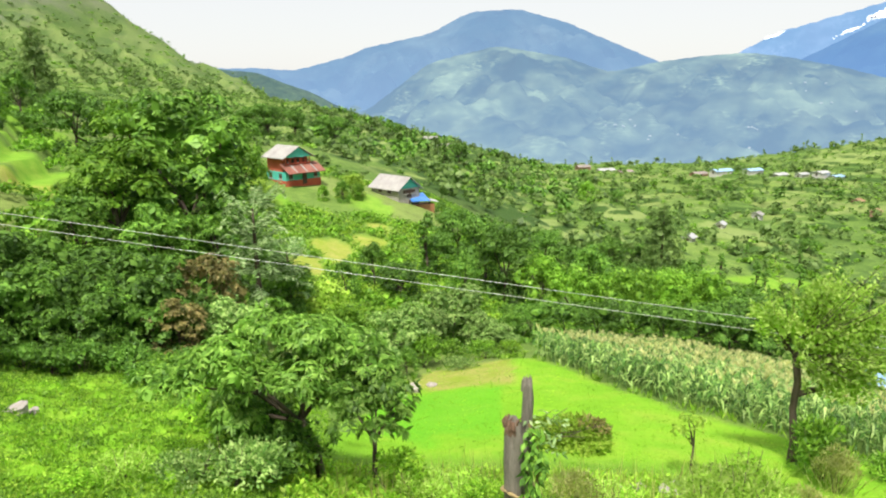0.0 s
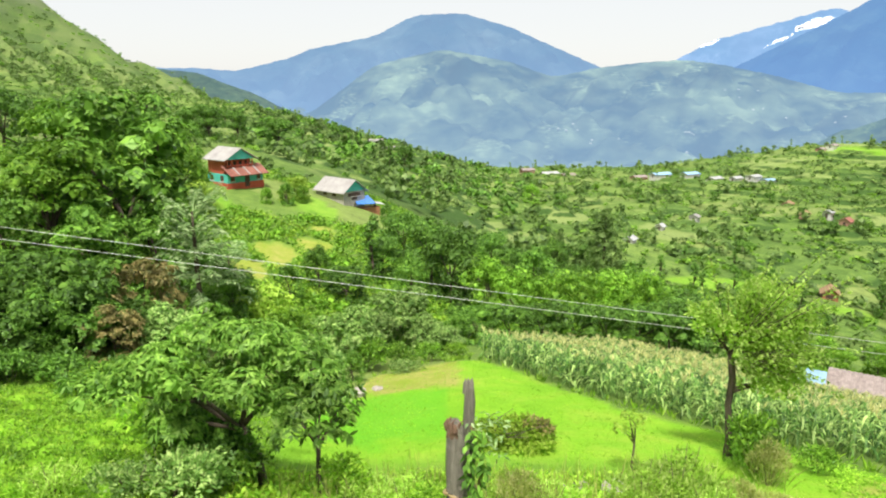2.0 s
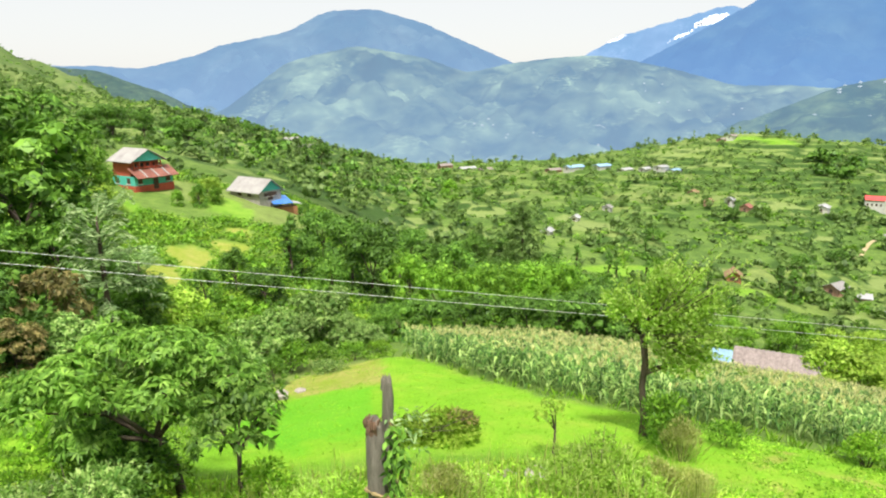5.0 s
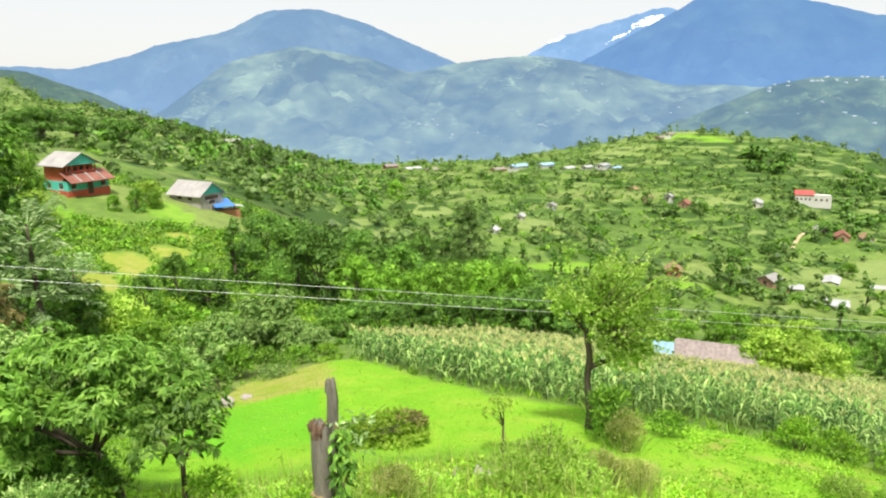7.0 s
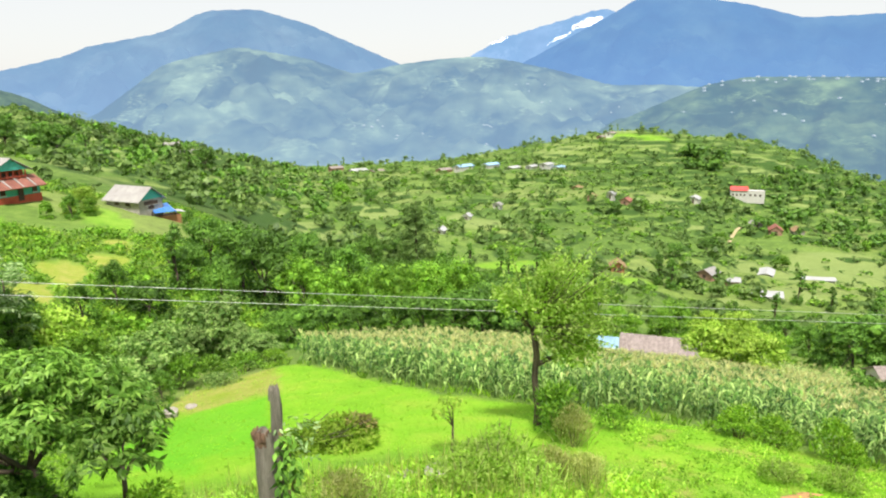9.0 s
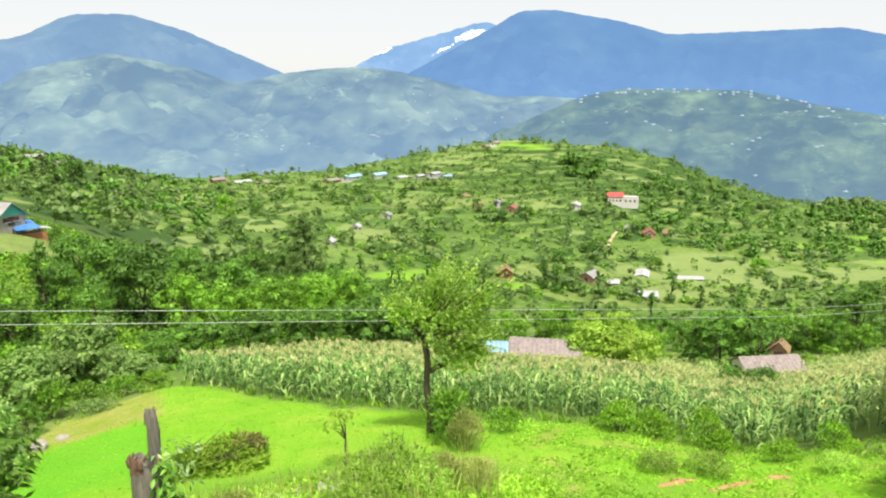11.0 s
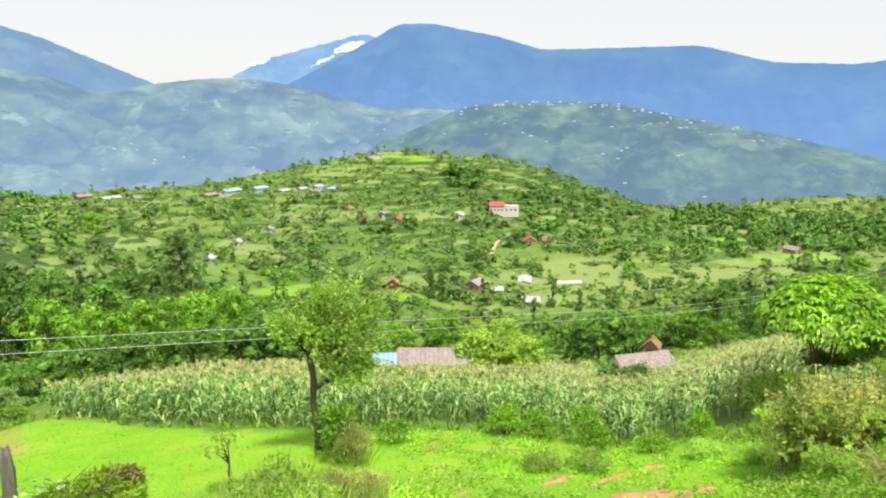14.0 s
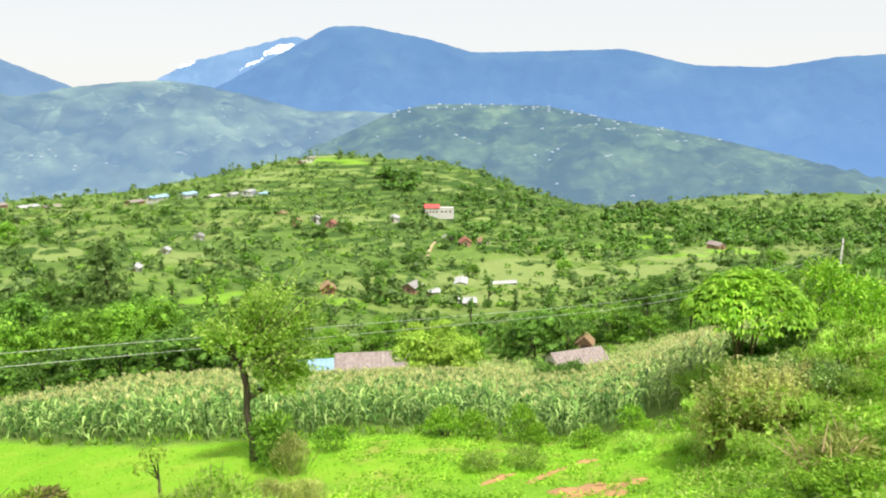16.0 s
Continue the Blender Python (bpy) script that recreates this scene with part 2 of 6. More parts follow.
def spurs(x, y, z):
    """Slanting grassy spurs (up to 1) and scrubby gullies (down to -1) of the steep hill, and how much they count."""
    r, a = np.hypot(x, y), np.degrees(np.arctan2(x, y))
    c = a + 1.1 * np.degrees(np.arctan2(z - 12.0, r)) + 0.35 * wob(x, y, 170.0, 2.0) + 0.12 * wob(x, y, 50.0, 6.0)
    on = np.clip((r - 400) / 120, 0, 1) * np.clip((-9 - a) / 5, 0, 1) * np.clip((1300 - r) / 300, 0, 1)
    return 0.62 * np.sin(c * 2.35 + 0.6) + 0.38 * np.sin(c * 5.3 + 1.0 + wob(x, y, 260.0, 1.0)), on


def land(x, y):
    """Height of the ground."""
    x, y = np.asarray(x, float), np.asarray(y, float)
    r, a = np.hypot(x, y), np.degrees(np.arctan2(x, y))
    u = np.log1p(r / 4800 * (math.exp(7.5) - 1)) / 7.5 * (len(R_TAB) - 1)
    v = (a + 180) / 360 * (len(A_TAB) - 1)
    i, j = np.clip(v.astype(int), 0, len(A_TAB) - 2), np.clip(u.astype(int), 0, len(R_TAB) - 2)
    f, g = v - i, np.clip(u - j, 0, 1)
    z = (TAB[i, j] * (1 - f) + TAB[i + 1, j] * f) * (1 - g) + (TAB[i, j + 1] * (1 - f) + TAB[i + 1, j + 1] * f) * g
    z = z + wob(x, y, 9.0) * 0.10 * np.clip(r / 12, 0, 1) + wob(x, y, 3.1, 4.0) * 0.20 * np.clip((-8 - a) / 6, 0, 1) * np.clip((r - 9) / 4, 0, 1) * np.clip((60 - r) / 20, 0, 1) + wob(x, y, 60.0, 2.0) * np.clip((r - 60) / 120, 0, 1) * 1.2
    spur, on = spurs(x, y, z)
    z = z + wob(x, y, 160.0, 5.0) * np.clip((r - 500) / 300, 0, 1) * 4 + 5.0 * spur * on
    # farmed terraces on the slopes beyond
    step = np.where(r > 520, 4.0, 1.7)
    w = (z + 0.5 * wob(x, y, 45.0, 1.0)) / step
    q = w - np.floor(w)
    s = np.clip((q - 0.70) / 0.30, 0, 1)
    t = (np.floor(w) + s * s * (3 - 2 * s)) * step - 0.5 * wob(x, y, 45.0, 1.0)
    k = 0.95 * np.clip((r - 135) / 60, 0, 1) * np.clip((1200 - r) / 300, 0, 1) * (1 - 0.8 * on)
    k = np.maximum(k, 0.9 * np.clip((-25 - a) / 4, 0, 1) * np.clip((r - 48) / 6, 0, 1) * np.clip((120 - r) / 20, 0, 1))
    return z * (1 - k) + t * k


def riser(x, y):
    """How far up its terrace a place lies: over about 0.6 it is on the bank between two fields."""
    e = 1.5
    d = np.hypot(land(x + e, y) - land(x - e, y), land(x, y + e) - land(x, y - e)) / (2 * e)
    return d


def spot(az, r):
    """The place on the ground at a heading and distance."""
    x, y = r * math.sin(radians(az)), r * math.cos(radians(az))
    return Vector((x, y, float(land(x, y))))


def mesh_of(name, verts, faces, mats, index=None, smooth=False):
    """A mesh from arrays; faces all of one size."""
    verts, faces = np.asarray(verts, np.float32), np.asarray(faces, np.int32)
    me = bpy.data.meshes.new(name)
    n = faces.shape[1]
    me.vertices.add(len(verts))
    me.vertices.foreach_set("co", verts.ravel())
    me.loops.add(faces.size)
    me.loops.foreach_set("vertex_index", faces.ravel())
    me.polygons.add(len(faces))
    me.polygons.foreach_set("loop_start", np.arange(len(faces), dtype=np.int32) * n)
    for m in mats if isinstance(mats, (list, tuple)) else [mats]:
        me.materials.append(m)
    if index is not None:
        me.polygons.foreach_set("material_index", np.asarray(index, np.int32))
    if smooth:
        me.polygons.foreach_set("use_smooth", np.ones(len(faces), bool))
    me.update(calc_edges=True)
    return me


def part(name, bm, material, parent, label=""):
    """Links a bmesh or a mesh as one mesh object under a thing or part."""
    me = bm
    if isinstance(bm, bmesh.types.BMesh):
        me = bpy.data.meshes.new(name)
        bm.to_mesh(me)
        bm.free()
        me.materials.append(material)
    ob = new(name, me)
    ob.parent = parent
    if label:
        ob["label"] = label
    return ob


# ---- ground: one sheet to the horizon ----
def lawn_edge(az):
    """Distance to the far lip of the mown terrace by heading."""
    return np.interp(az, [-14, -6, -1, 4, 8, 14, 20, 30, 42, 56, 66], [14, 24, 35, 36, 35.5, 29.5, 25.2, 24.0, 24.5, 24.5, 22])


# fields that stand out: heading, distance, half-widths in degrees and metres
BRIGHT_FIELDS = [(-33.5, 64, 3.5, 5), (-31, 86, 3.5, 5), (-29.5, 58, 1.6, 4), (-6.6, 91, 1.5, 5), (-5.0, 88, 1.2, 3), (-31, 62, 5, 4), (25.5, 142, 2.6, 6), (27.5, 150, 1.6, 6), (58.5, 300, 2.0, 10), (61, 330, 1.6, 9), (36, 150, 2, 5), (34.0, 418, 1.8, 9), (36.5, 412, 1.6, 7), (-13.5, 84, 1.5, 4), (-31.5, 74, 4, 3), (63.5, 268, 3.0, 5), (67, 280, 2.5, 6)]
PALE_FIELDS = [(8.5, 150, 4.5, 16), (4, 130, 3, 10), (23, 205, 3.5, 12), (51, 225, 6.5, 22), (57, 215, 5, 16), (62, 235, 4, 14), (47, 165, 3, 9), (67, 290, 3, 12), (38, 300, 3, 9), (14, 210, 3, 10), (70, 180, 3, 12), (46, 395, 3, 9), (30, 395, 2.5, 9), (62, 262, 3.5, 9), (66, 272, 4.5, 8), (56, 262, 3, 7), (48, 205, 5, 14)]
strips = np.random.default_rng(88)
for _ in range(90):      # narrow terrace fields on the slopes beyond
    PALE_FIELDS.append((strips.uniform(-6, 76), 130 + 310 * strips.random() ** 0.8, strips.uniform(0.5, 1.7), strips.uniform(1.6, 4.5)))
for _ in range(80):      # steps of the slope behind the farmhouses
    PALE_FIELDS.append((strips.uniform(-17, 9), strips.uniform(105, 335), strips.uniform(0.7, 2.4), strips.uniform(1.8, 4.5)))
for _ in range(46):      # steps of the knoll and the far spur
    PALE_FIELDS.append((strips.uniform(27, 50) if strips.random() < 0.75 else strips.uniform(55, 72), strips.uniform(340, 440), strips.uniform(0.8, 2.4), strips.uniform(1.6, 3.6)))
STUBBLE_FIELDS = [(-9.3, 69, 1.9, 4.5), (-6.0, 74, 1.6, 3.0), (-11.5, 62, 1.6, 3), (-32, 54, 4, 2.5), (-5.2, 80, 1.4, 2.0)]


def patches(fields, az, r):
    out_ = np.zeros(len(az))
    for a, d, wa, wr in fields:
        q = ((az - a) / wa) ** 2 + ((r - d) / wr) ** 2 + 0.25 * np.sin(az * 3.1 / wa + d) + 0.2 * np.sin(r * 3.7 / wr + a)
        out_ = np.maximum(out_, np.clip((1.1 - q) * 4, 0, 1))
    return out_


def make_ground():
    rr = np.concatenate([np.linspace(0.02, 8, 14)] + [p * np.exp(np.linspace(0, math.log(q / p), k + 1)[1:]) for p, q, k in ((8, 90, 95), (90, 200, 75), (200, 460, 170), (460, 640, 45), (640, 4700, 40))])
    aa = np.concatenate([np.linspace(-180, -50, 40)[:-1], np.linspace(-50, 90, 320)[:-1], np.linspace(90, 180, 28)[:-1]])
    A, R = np.meshgrid(np.radians(aa), rr, indexing="ij")
    x, y = R * np.sin(A), R * np.cos(A)
    z = land(x, y)
    na, nr = A.shape
    v = np.stack([x, y, z], -1).reshape(-1, 3)
    i, j = np.meshgrid(np.arange(na), np.arange(nr - 1), indexing="ij")
    k = (i + 1) % na
    f = np.stack([i * nr + j, i * nr + j + 1, k * nr + j + 1, k * nr + j], -1).reshape(-1, 4)
    v = np.vstack([v, [[0, 0, z[0, 0]]]])
    c = np.arange(0, na, 2)
    f = np.vstack([f, np.stack([np.full(len(c), na * nr), c * nr, (c + 1) % na * nr, (c + 2) % na * nr], -1)])
    me = mesh_of("ground", v, f, GROUND, smooth=True)
    az, r = np.degrees(A).ravel(), R.ravel()
    lip = lawn_edge(az) + 0.35 * wob(x.ravel(), y.ravel(), 5.0)
    lawn = np.clip((lip - r) / 0.5, 0, 1) * np.clip((r - 15) / 3, 0, 1) * np.clip((az + 13) / 4, 0, 1) * np.clip((72 - az) / 6, 0, 1)
    # The dip below the trees fades to dark scrub colour, standing in for shade.
    meadow = 0.95 * np.clip((az + 44) / 4, 0, 1) * np.clip((-9 - az) / 4, 0, 1) * np.clip((r - 11) / 3, 0, 1) * np.clip((28.5 - r) / 2, 0, 1) * (1 - 0.8 * np.clip((az + 27) / 3, 0, 1) * np.clip((r - 20) / 3, 0, 1))
    side = 0.8 * np.clip((az - 30) / 6, 0, 1) * np.clip((84 - az) / 4, 0, 1) * np.clip((r - 10) / 3, 0, 1) * np.clip((lip - r) / 0.5, 0, 1)
    lawn = np.append(np.maximum(np.maximum(lawn, meadow), side), 0)
    farmed = np.append(np.clip((r - 95) / 40, 0, 1) * np.clip((1300 - r) / 300, 0, 1) * np.where(az < -6, np.clip((430 - r) / 80, 0.35, 1), 1), 0)
    ragged = 0.5 * wob(x.ravel(), y.ravel(), 4.0, 1.0)
    strip = np.clip((az + 5) * 3, 0, 1) * np.clip((6.3 - az + ragged) * 2, 0, 1) * np.clip((r - 28.2 + ragged) * 2, 0, 1)
    bed = np.clip((az + 7) * 3, 0, 1) * np.clip((5.2 - az + 0.4 * ragged) * 3, 0, 1) * np.clip((28.0 - r - 0.4 * ragged) * 3, 0, 1) * np.clip((r - 19.5 - 2 * ragged) * 1.5, 0, 1)
    lawn[:-1] = np.maximum(lawn[:-1], 0.62 * patches(BRIGHT_FIELDS, az, r))
    gold = patches(STUBBLE_FIELDS, az, r)
    lawn[:-1] = np.maximum(lawn[:-1], gold)
    strip = np.maximum(strip * (r < 60), gold)
    xr, yr = x.ravel(), y.ravel()
    worn = np.clip((az - 34) / 5, 0, 1) * np.clip(wob(xr, yr, 4.6, 2.0) + 0.6 * wob(xr, yr, 1.7, 5.0) - 0.15, 0, 0.9) * (r < 30)
    strip = np.maximum(strip, worn)
    spur, on = spurs(xr, yr, z.ravel())
    # Bare rock high up; the small floor greys the whole hill for haze.
    rocky_hazy = np.clip((z.ravel() - 78 + 14 * wob(xr, yr, 120.0, 3.0) - 0.9 * (az + 24) * 6) / 40, 0.12 * on, 0.85) * (r > 350)
    grassy = np.clip((0.8 * spur + 0.6 * wob(xr, yr, 90.0, 4.0) + 0.3 * wob(xr, yr, 33.0, 2.0) - 0.02) * 2.2, 0, 1) * on * (1 - 0.7 * rocky_hazy)
    gully = np.clip((-spur + 0.4 * wob(xr, yr, 60.0, 8.0) + 0.05) * 2.0, 0, 1) * on
    for nm, val in (("rocky_hazy", rocky_hazy), ("stubble", strip), ("seedbed", 0.6 * bed), ("pale", np.maximum(patches(PALE_FIELDS, az, r) * 0.9, 0.8 * grassy)), ("gully", 0.5 * gully)):
        at_ = me.attributes.new(nm, "FLOAT", "POINT")
        at_.data.foreach_set("value", np.append(val, 0).astype(np.float32))
    attr = me.attributes.new("farmed", "FLOAT", "POINT")
    attr.data.foreach_set("value", farmed.astype(np.float32))
    attr = me.attributes.new("mown", "FLOAT", "POINT")
    attr.data.foreach_set("value", lawn.astype(np.float32))
    ob = new("ground", me)
    tagged(ob, "grassy hillside with mown paddy terrace and farmed steps", "ground", kind="structure")


def ground_material():
    m, n, l, b = nodes("hillside_ground")
    co = n.new("ShaderNodeTexCoord").outputs["Object"]
    geo = n.new("ShaderNodeNewGeometry")
    at = n.new("ShaderNodeAttribute")
    at.attribute_name = "mown"
    # fields: patches of different crops, stretched along the slope
    mp = n.new("ShaderNodeMapping")
    mp.inputs["Scale"].default_value = (0.03, 0.045, 0.22)
    l.new(co, mp.inputs[0])
    cell = n.new("ShaderNodeTexVoronoi")
    cell.inputs["Scale"].default_value = 1.0
    l.new(mp.outputs[0], cell.inputs["Vector"])
    sep = n.new("ShaderNodeSeparateColor")
    l.new(cell.outputs["Color"], sep.inputs[0])
    crops = ramp(n, [(0.0, (0.075, 0.14, 0.036)), (0.3, (0.13, 0.21, 0.05)), (0.5, (0.185, 0.275, 0.065)), (0.75, (0.265, 0.33, 0.095)), (1.0, (0.345, 0.365, 0.145))])
    l.new(sep.outputs[0], crops.inputs[0])
    big, mid, fine = noise_node(n, l, 0.05, 5, 0.6, co), noise_node(n, l, 0.7, 5, 0.65, co), noise_node(n, l, 9.0, 4, 0.7, co)
    tone = ramp(n, [(0.3, (0.055, 0.115, 0.02)), (0.55, (0.155, 0.265, 0.045)), (0.75, (0.27, 0.37, 0.08))])
    l.new(mid.outputs[0], tone.inputs[0])
    wild = blend(n, l, 0.55, crops.outputs[0], tone.outputs[0])
    # the risers of the terraces carry scrub
    nz = n.new("ShaderNodeSeparateXYZ")
    l.new(geo.outputs["Normal"], nz.inputs[0])
    mr = n.new("ShaderNodeMapRange")
    mr.inputs[1].default_value, mr.inputs[2].default_value = 0.978, 0.945
    l.new(nz.outputs["Z"], mr.inputs[0])
    scrub = blend(n, l, mid.outputs[0], (0.03, 0.07, 0.015), (0.08, 0.15, 0.035))
    fa, both = n.new("ShaderNodeAttribute"), n.new("ShaderNodeMath")
    fa.attribute_name, both.operation = "farmed", "MULTIPLY"
    l.new(fa.outputs["Fac"], both.inputs[0])
    l.new(mr.outputs[0], both.inputs[1])
    thick = ramp(n, [(0.46, (0, 0, 0)), (0.56, (1, 1, 1))])
    l.new(noise_node(n, l, 0.10, 6, 0.7, co).outputs[0], thick.inputs[0])
    dense = n.new("ShaderNodeMath")
    dense.operation = "MULTIPLY"
    l.new(thick.outputs[0], dense.inputs[0])
    l.new(fa.outputs["Fac"], dense.inputs[1])
    soft_scrub = n.new("ShaderNodeMath")
    soft_scrub.operation, soft_scrub.inputs[1].default_value = "MULTIPLY", 0.4
    l.new(dense.outputs[0], soft_scrub.inputs[0])
    wild = blend(n, l, soft_scrub.outputs[0], wild, scrub)
    pa = n.new("ShaderNodeAttribute")
    pa.attribute_name = "pale"
    pale = blend(n, l, mid.outputs[0], (0.185, 0.265, 0.07), (0.285, 0.345, 0.12))
    wild = blend(n, l, pa.outputs["Fac"], wild, pale)
    wild = blend(n, l, both.outputs[0], wild, scrub)
    ra, craggy_hazy = n.new("ShaderNodeAttribute"), n.new("ShaderNodeMath")
    ra.attribute_name, craggy_hazy.operation = "rocky_hazy", "MULTIPLY"
    l.new(ra.outputs["Fac"], craggy_hazy.inputs[0])
    crag_r = ramp(n, [(0.42, (0.35, 0.35, 0.35)), (0.56, (1, 1, 1))])
    l.new(noise_node(n, l, 0.02, 7, 0.7, co).outputs[0], crag_r.inputs[0])
    l.new(crag_r.outputs[0], craggy_hazy.inputs[1])
    gu = n.new("ShaderNodeAttribute")
    gu.attribute_name = "gully"
    wild = blend(n, l, gu.outputs["Fac"], wild, scrub)
    wild = blend(n, l, craggy_hazy.outputs[0], wild, blend(n, l, mid.outputs[0], (0.10, 0.11, 0.085), (0.22, 0.22, 0.17)))
    lawn_r = ramp(n, [(0.3, (0.15, 0.37, 0.018)), (0.5, (0.215, 0.455, 0.025)), (0.68, (0.32, 0.47, 0.05))])
    l.new(blend(n, l, 0.4, mid.outputs[0], big.outputs[0]), lawn_r.inputs[0])
    st, sb = n.new("ShaderNodeAttribute"), n.new("ShaderNodeAttribute")
    st.attribute_name, sb.attribute_name = "stubble", "seedbed"
    straw = ramp(n, [(0.35, (0.26, 0.35, 0.04)), (0.65, (0.38, 0.38, 0.10))])
    l.new(mid.outputs[0], straw.inputs[0])
    turf = blend(n, l, st.outputs["Fac"], lawn_r.outputs[0], straw.outputs[0])
    turf = blend(n, l, sb.outputs["Fac"], turf, (0.12, 0.44, 0.02))
    col = blend(n, l, at.outputs["Fac"], wild, turf)
    speck = ramp(n, [(0.3, (0.72, 0.72, 0.72)), (0.7, (1.0, 1.0, 1.0))])
    l.new(fine.outputs[0], speck.inputs[0])
    col = blend(n, l, 1.0, col, speck.outputs[0], "MULTIPLY")
    l.new(col, b.inputs["Base Color"])
    b.inputs["Roughness"].default_value = 0.95
    b.inputs["Specular IOR Level"].default_value = 0.1
    bumped(n, l, b, fine.outputs[0], 0.7, 0.08)
    return m


GROUND = ground_material()
make_ground()


# ---- far mountains ----
def haze_mat(name, dark, light, veil, amount, fields=0.3, scale=0.004):
    """Wooded and farmed mountainside with the haze of distance painted in as emission."""
    m, n, l, b = nodes(name)
    co = n.new("ShaderNodeTexCoord").outputs["Object"]
    mp = n.new("ShaderNodeMapping")
    mp.inputs["Scale"].default_value = (1, 1, 2.5)
    l.new(co, mp.inputs[0])
    big, mid = noise_node(n, l, scale, 4, 0.5, co), noise_node(n, l, scale * 3, 5, 0.55, mp.outputs[0])
    r = ramp(n, [(0.43, dark), (0.56, tuple(0.65 * d + 0.35 * g for d, g in zip(dark, light))), (0.70, light)])
    l.new(blend(n, l, fields, big.outputs[0], mid.outputs[0]), r.inputs[0])
    # terraced clearings gathered in patches, and dark woods in the folds
    steps = n.new("ShaderNodeMapping")
    steps.inputs["Scale"].default_value = (1, 1, 7.0)
    l.new(co, steps.inputs[0])
    plots = ramp(n, [(0.48, (0, 0, 0)), (0.64, (1, 1, 1))])
    l.new(noise_node(n, l, scale * 11, 5, 0.65, steps.outputs[0]).outputs[0], plots.inputs[0])
    where = ramp(n, [(0.52, (0, 0, 0)), (0.66, (1, 1, 1))])
    l.new(noise_node(n, l, scale * 1.7, 4, 0.6, co).outputs[0], where.inputs[0])
    woods_r = ramp(n, [(0.34, (0.62, 0.62, 0.62)), (0.58, (1.05, 1.05, 1.05))])
    l.new(noise_node(n, l, scale * 2.6, 5, 0.55, co).outputs[0], woods_r.inputs[0])
    slope_col = blend(n, l, 1.0, r.outputs[0], woods_r.outputs[0], "MULTIPLY")
    both = n.new("ShaderNodeMath")
    both.operation = "MULTIPLY"
    l.new(plots.outputs[0], both.inputs[0])
    l.new(where.outputs[0], both.inputs[1])
    part_of = n.new("ShaderNodeMath")
    part_of.operation, part_of.inputs[1].default_value = "MULTIPLY", min(1.0, 2.2 * fields)
    l.new(both.outputs[0], part_of.inputs[0])
    slope_col = blend(n, l, part_of.outputs[0], slope_col, tuple(min(0.7, 1.3 * g) for g in light))
    l.new(slope_col, b.inputs["Base Color"])
    b.inputs["Roughness"].default_value = 1.0
    b.inputs["Specular IOR Level"].default_value = 0.0
    # The haze is a veil of emission, mixed in more strongly towards the valley floor.
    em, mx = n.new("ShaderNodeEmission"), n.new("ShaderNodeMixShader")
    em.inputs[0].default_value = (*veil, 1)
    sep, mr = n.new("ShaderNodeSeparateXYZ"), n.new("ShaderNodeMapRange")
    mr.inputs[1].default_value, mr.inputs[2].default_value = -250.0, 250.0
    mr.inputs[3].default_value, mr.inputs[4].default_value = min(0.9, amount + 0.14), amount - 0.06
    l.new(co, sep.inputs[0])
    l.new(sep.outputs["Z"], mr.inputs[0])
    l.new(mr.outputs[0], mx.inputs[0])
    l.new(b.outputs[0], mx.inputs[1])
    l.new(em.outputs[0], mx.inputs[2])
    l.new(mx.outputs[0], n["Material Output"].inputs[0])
    bumped(n, l, b, big.outputs[0], 0.35, 40.0)
    return m


def mountain(name, label, crest, r_top, r_foot, z_foot, mat, seed, rough=1.0):
    """A range whose skyline is given as heading and angle of rise; its flank falls towards the valley with spurs and gullies."""
    az = np.arange(crest[0][0], crest[-1][0], 0.3)
    s = np.linspace(-0.25, 1, 80)
    el = np.interp(az, [c[0] for c in crest], [c[1] for c in crest])
    k = np.hanning(9) / np.hanning(9).sum()
    el = np.convolve(np.pad(el, 4, "edge"), k, "valid")
    el = el + 0.022 * rough * (np.sin(az * 5.1 + seed) + 0.7 * np.sin(az * 11.7 + 2 * seed) + 0.4 * np.sin(az * 23.0))
    top = EYE + r_top * np.tan(np.radians(el))
    A, S = np.meshgrid(np.radians(az), s, indexing="ij")
    T = np.repeat(top[:, None], len(s), 1)
    down = np.abs(S)
    R = r_top + (r_foot - r_top) * S
    X, Y = R * np.sin(A), R * np.cos(A)
    spur = wob(X, Y, 900.0, seed) + 0.75 * wob(X, Y, 380.0, seed + 3) + 0.17 * wob(X, Y, 150.0, seed + 5) + 0.03 * wob(X, Y, 62.0, seed + 7)
    Z = T + (z_foot - T) * down ** 0.85 + spur * 75 * rough * np.clip(down * 5, 0, 1) * np.clip((1.15 - down) * 1.5, 0, 1)
    na, ns = A.shape
    i, j = np.meshgrid(np.arange(na - 1), np.arange(ns - 1), indexing="ij")
    f = np.stack([i * ns + j, i * ns + j + 1, (i + 1) * ns + j + 1, (i + 1) * ns + j], -1).reshape(-1, 4)
    ob = new(name, mesh_of(name, np.stack([X, Y, Z], -1).reshape(-1, 3), f, mat, smooth=True))
    tagged(ob, label, "mountain", kind="structure")
    return X, Y, Z


# Veil colour and amount set how much painted haze each range emits.
FAR_HAZE_BLUE = haze_mat("far_mountain_blue_haze", (0.02, 0.06, 0.06), (0.14, 0.20, 0.17), (0.25, 0.40, 0.65), 0.70, 0.2, 0.003)
RANGE_HAZE_BLUE = haze_mat("blue_haze_range", (0.02, 0.06, 0.07), (0.10, 0.17, 0.13), (0.18, 0.34, 0.66), 0.74, 0.2, 0.003)
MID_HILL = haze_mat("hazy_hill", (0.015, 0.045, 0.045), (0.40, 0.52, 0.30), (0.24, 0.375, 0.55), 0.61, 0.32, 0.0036)
